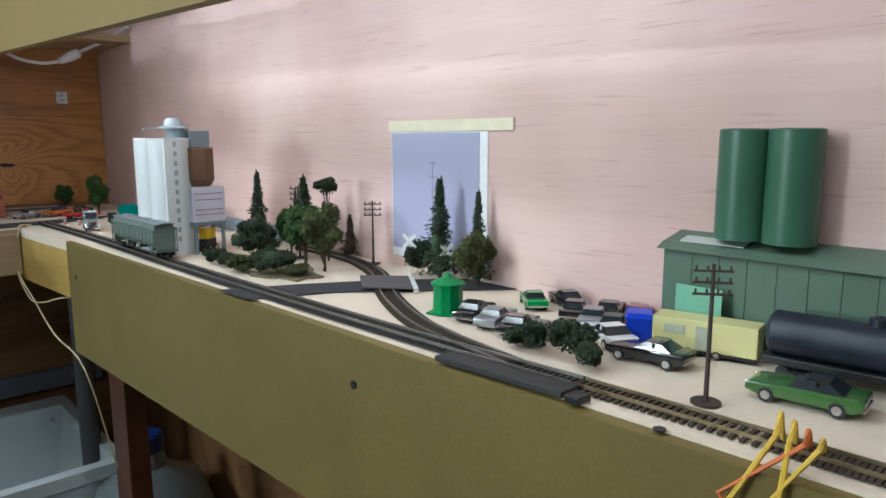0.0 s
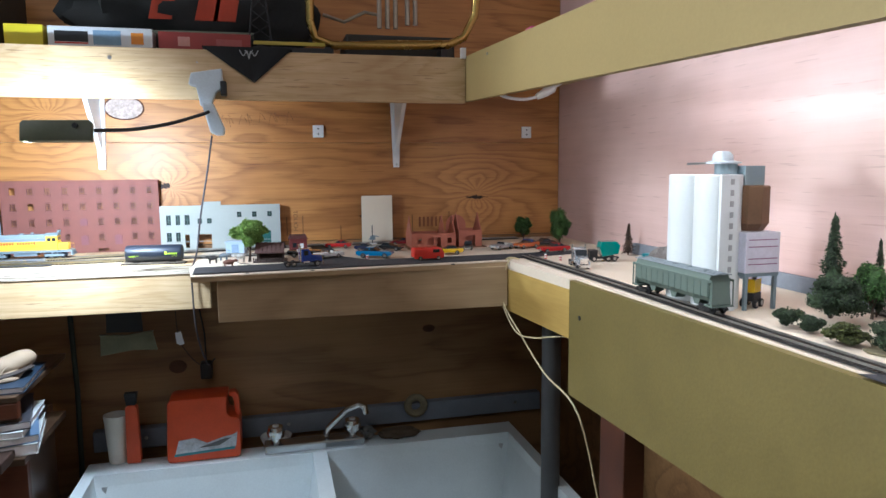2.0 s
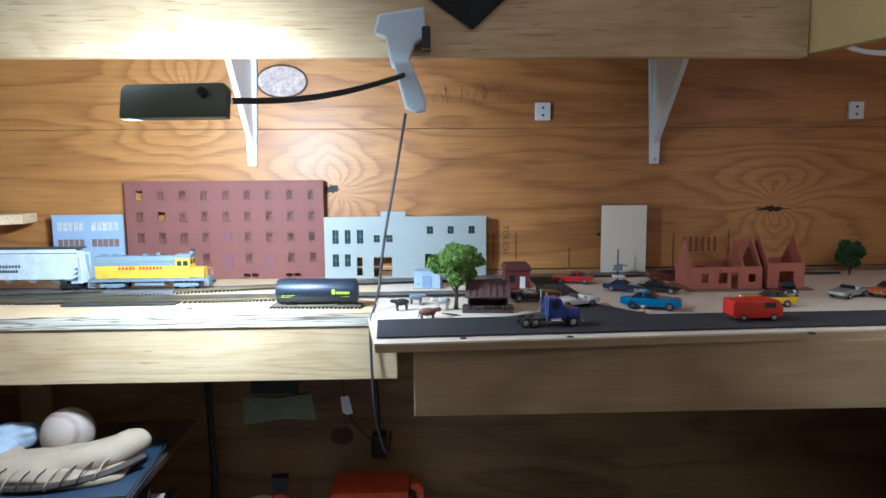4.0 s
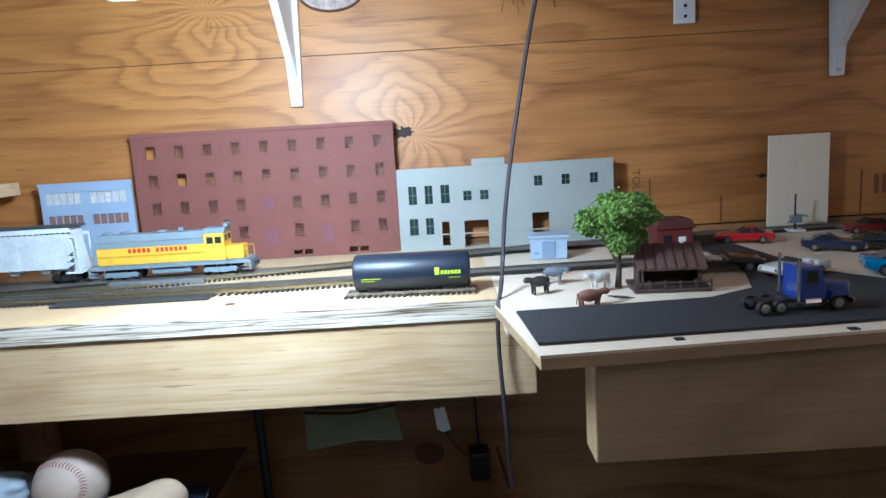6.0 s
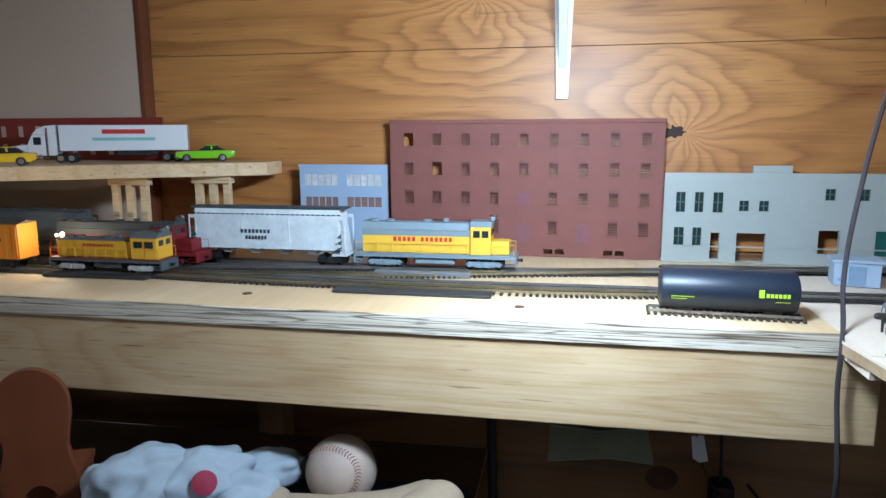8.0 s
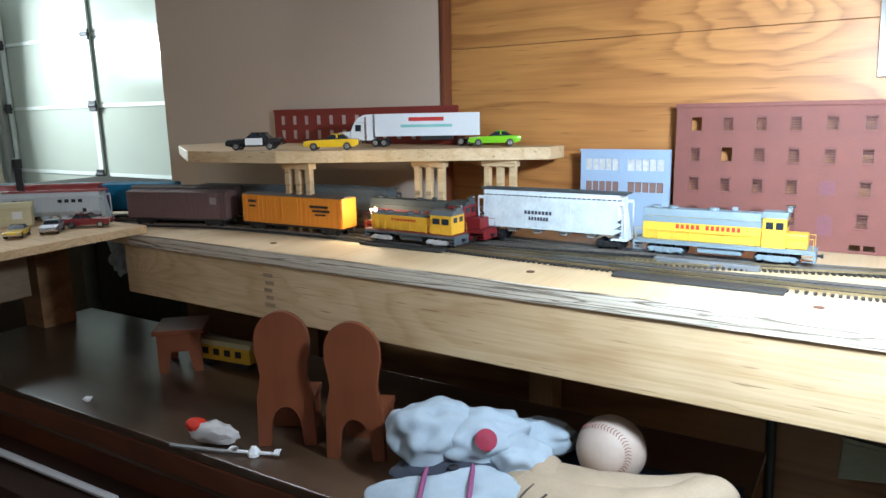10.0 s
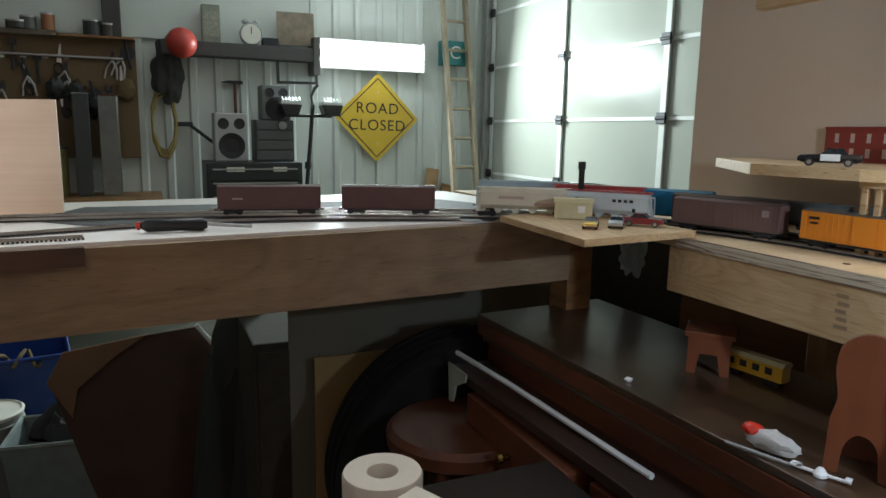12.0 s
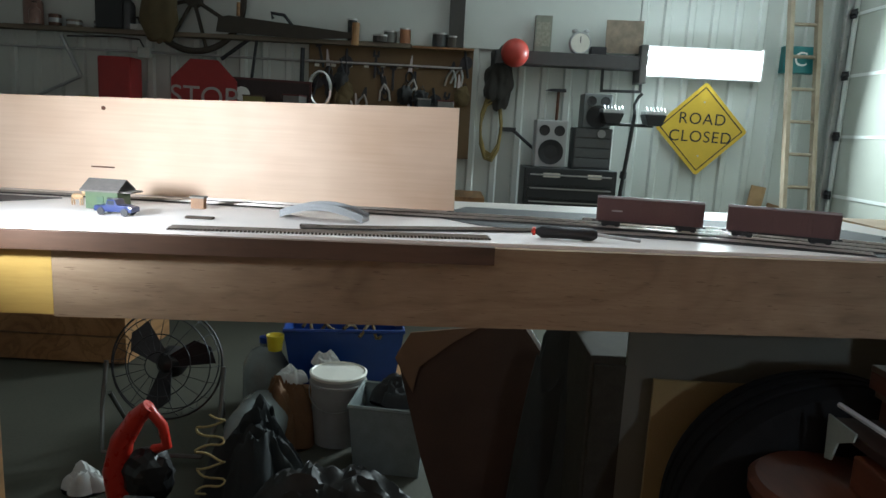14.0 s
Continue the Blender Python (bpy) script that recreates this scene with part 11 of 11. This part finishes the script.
part("cushion", Shape().lathe([(0.0, 0.82), (0.19, 0.82), (0.205, 0.85), (0.19, 0.885), (0.0, 0.90)], 32), plain("cushion_tan", (0.28, 0.25, 0.19), 0.6, var=0.15), bs, smooth=True)
part("ring", Shape().lathe([(0.195, 0.80), (0.20, 0.80), (0.20, 0.819), (0.195, 0.819)], 32), CHROME, bs)
for i in range(4):
    a = math.pi / 4 + i * math.pi / 2
    part("leg", Shape().cyl((0.14 * math.cos(a), 0.14 * math.sin(a), 0.81), (0.2 * math.cos(a), 0.2 * math.sin(a), 0), 0.012), CHROME, bs)
# work light on a stand
wl = thing("work_light", "twin head work light on a stand", "work light", pose(-6.75, 2.685, 0) @ Matrix.Diagonal((1, 1, 1.045, 1)))
part("pole", Shape().tube([(0.0, -0.05, 0.25), (0.0, -0.02, 1.0), (0.0, 0.02, 1.42), (0.0, 0.04, 1.66)], 0.018, 10), BLACK, wl, smooth=True)
part("collar", Shape().cyl((0, -0.012, 1.12), (0, -0.008, 1.18), 0.03), BLACK, wl)
part("crossbar", Shape().cyl((0.0, -0.18, 1.57), (0.0, 0.21, 1.57), 0.014), BLACK, wl)
part("hook", Shape().tube([(0, 0.04, 1.66), (0, 0.03, 1.74), (0, 0.06, 1.80), (0, 0.09, 1.83)], 0.014, 8), BLACK, wl)
for y in (-0.165, 0.20):
    hd = part("lamp_head", Shape().prism([(y - 0.095, 1.66), (y + 0.095, 1.66), (y + 0.06, 1.57), (y - 0.06, 1.57)], "x", -0.08, 0.10, 0.008), BLACK, wl)
    part("lens", wire_box((-0.07, y - 0.09, 1.661), (0.09, y + 0.09, 1.69), 0.006), plain("lens_pale", (0.6, 0.62, 0.62), 0.15), hd, "pale glass lens")
    for k in range(6):
        part("guard_wire", Shape().cyl((0.09, y - 0.075 + k * 0.03, 1.69), (0.05, y - 0.075 + k * 0.03, 1.72), 0.004, n=5), STEEL, hd)
for i in range(3):
    a = 0.5 + i * 2.094
    part("leg", Shape().cyl((0, -0.05, 0.5), (0.45 * math.cos(a), 0.45 * math.sin(a), 0.0), 0.014, n=8), BLACK, wl)
# workbench that carries the smaller clutter along the wall
wbn = thing("workbench", "long dark workbench along the metal wall", "workbench")
part("benchtop", wire_box((-7.25, -4.0, 0.90), (-6.55, 1.45, 0.95), 0.006), DARK_PLY, wbn)
for y in (-3.9, -2.2, -0.5, 1.3):
    part("leg", wire_box((-6.66, y, 0), (-6.57, y + 0.09, 0.8995), 0.004), DARK_PLY, wbn)
part("lower_shelf", wire_box((-7.24, -3.99, 0.30), (-6.67, 1.28, 0.33), 0.004), DARK_PLY, wbn)
rng = random.Random(4)
CL = [plain(f"clutter_{i}", c, 0.6, var=0.3, scale=14) for i, c in enumerate(((0.10, 0.02, 0.02), (0.05, 0.05, 0.05), (0.13, 0.11, 0.09), (0.22, 0.19, 0.06), (0.04, 0.05, 0.06), (0.10, 0.06, 0.035), (0.18, 0.17, 0.16)))]
for i in range(26):
    y = -3.8 + i * 0.195 + rng.uniform(-0.03, 0.03)
    hh = rng.uniform(0.35, 0.82)
    w = rng.uniform(0.11, 0.17)
    mt = CL[(i * 5) % 7]
    if i % 3 == 2:
        o = thing("parts_bin", "dusty round bin on the workbench", "bin", pose(-7.0 + rng.uniform(-0.05, 0.1), y, 0.951), "workbench bins")
        part("drum", Shape().lathe([(0, 0), (w * 0.45, 0), (w * 0.5, hh * 0.9), (w * 0.45, hh * 0.9), (0, hh * 0.88)], 18), mt, o, smooth=True)
        part("lid", Shape().lathe([(0, hh * 0.9005), (w * 0.52, hh * 0.9005), (w * 0.5, hh * 0.94), (0, hh * 0.95)], 18), CL[(i + 2) % 7], o, smooth=True)
    else:
        o = thing("parts_box", "worn storage box on the workbench", "box", pose(-7.0 + rng.uniform(-0.05, 0.1), y, 0.951, 0, 0, rng.uniform(-9, 9)), "workbench boxes")
        part("carton", wire_box((-0.12, -w / 2, 0), (0.12, w / 2, hh), 0.006), mt, o)
        part("flap", wire_box((-0.125, -w / 2 - 0.004, hh + 0.0005), (0.125, w / 2 + 0.004, hh + 0.012), 0.003), CL[(i + 3) % 7], o)
# tall red cabinet at the stop sign
solid("gas_can", wire_box((-7.20, -2.10, 0.951), (-6.95, -1.80, 2.02), 0.02), SIGN_RED, "tall dull red locker on the workbench", "locker")
# by the garage door: ladder, boards, teal box
OLD_LADDER = wood("old_ladder", (0.40, 0.34, 0.25), (0.26, 0.20, 0.13), "z", 0.4, 0.7)
for y, lean in ((4.27, 0.30),):
    ld = thing("wooden_ladder", "old wooden ladder leaning on the wall", "ladder", group="ladders")
    for s in (-0.125, 0.125):
        part("rail", Shape().prism([(WX + 0.30 + lean, 0.0), (WX + 0.37 + lean, 0.0), (WX + 0.10, 2.9), (WX + 0.03, 2.9)], "y", y + s - 0.018, y + s + 0.018), OLD_LADDER, ld)
    for k in range(9):
        z = 0.3 + k * 0.29
        x = WX + 0.33 + lean - (0.27 + lean) * z / 2.9
        part("rung", Shape().cyl((x, y - 0.11, z), (x, y + 0.11, z), 0.016, n=8), OLD_LADDER, ld)
for y, z, r in ((3.93, 1.15, 8), (4.02, 1.0, 14)):
    solid("leaning_board", Shape().box((-0.07, 0.0, 0), (0.07, z, 0.02), 0.002), STUD if z > 1.1 else DARK_PLY, "plain board leaning against the wall", "board", group="leaning boards", m=on_wall(y, 0.0, 0.02, -r))
tb_ = thing("teal_case", "teal case with a white letter on the wall", "case", on_wall(4.28, 2.31, 0.02))
part("panel", Shape().box((-0.15, -0.12, 0), (0.15, 0.12, 0.10), 0.008), plain("teal", (0.02, 0.16, 0.17), 0.45, var=0.15), tb_)
words("C", 0.18, WHITE, tb_, pose(0.0, 0.0, 0.1005), "lettering")
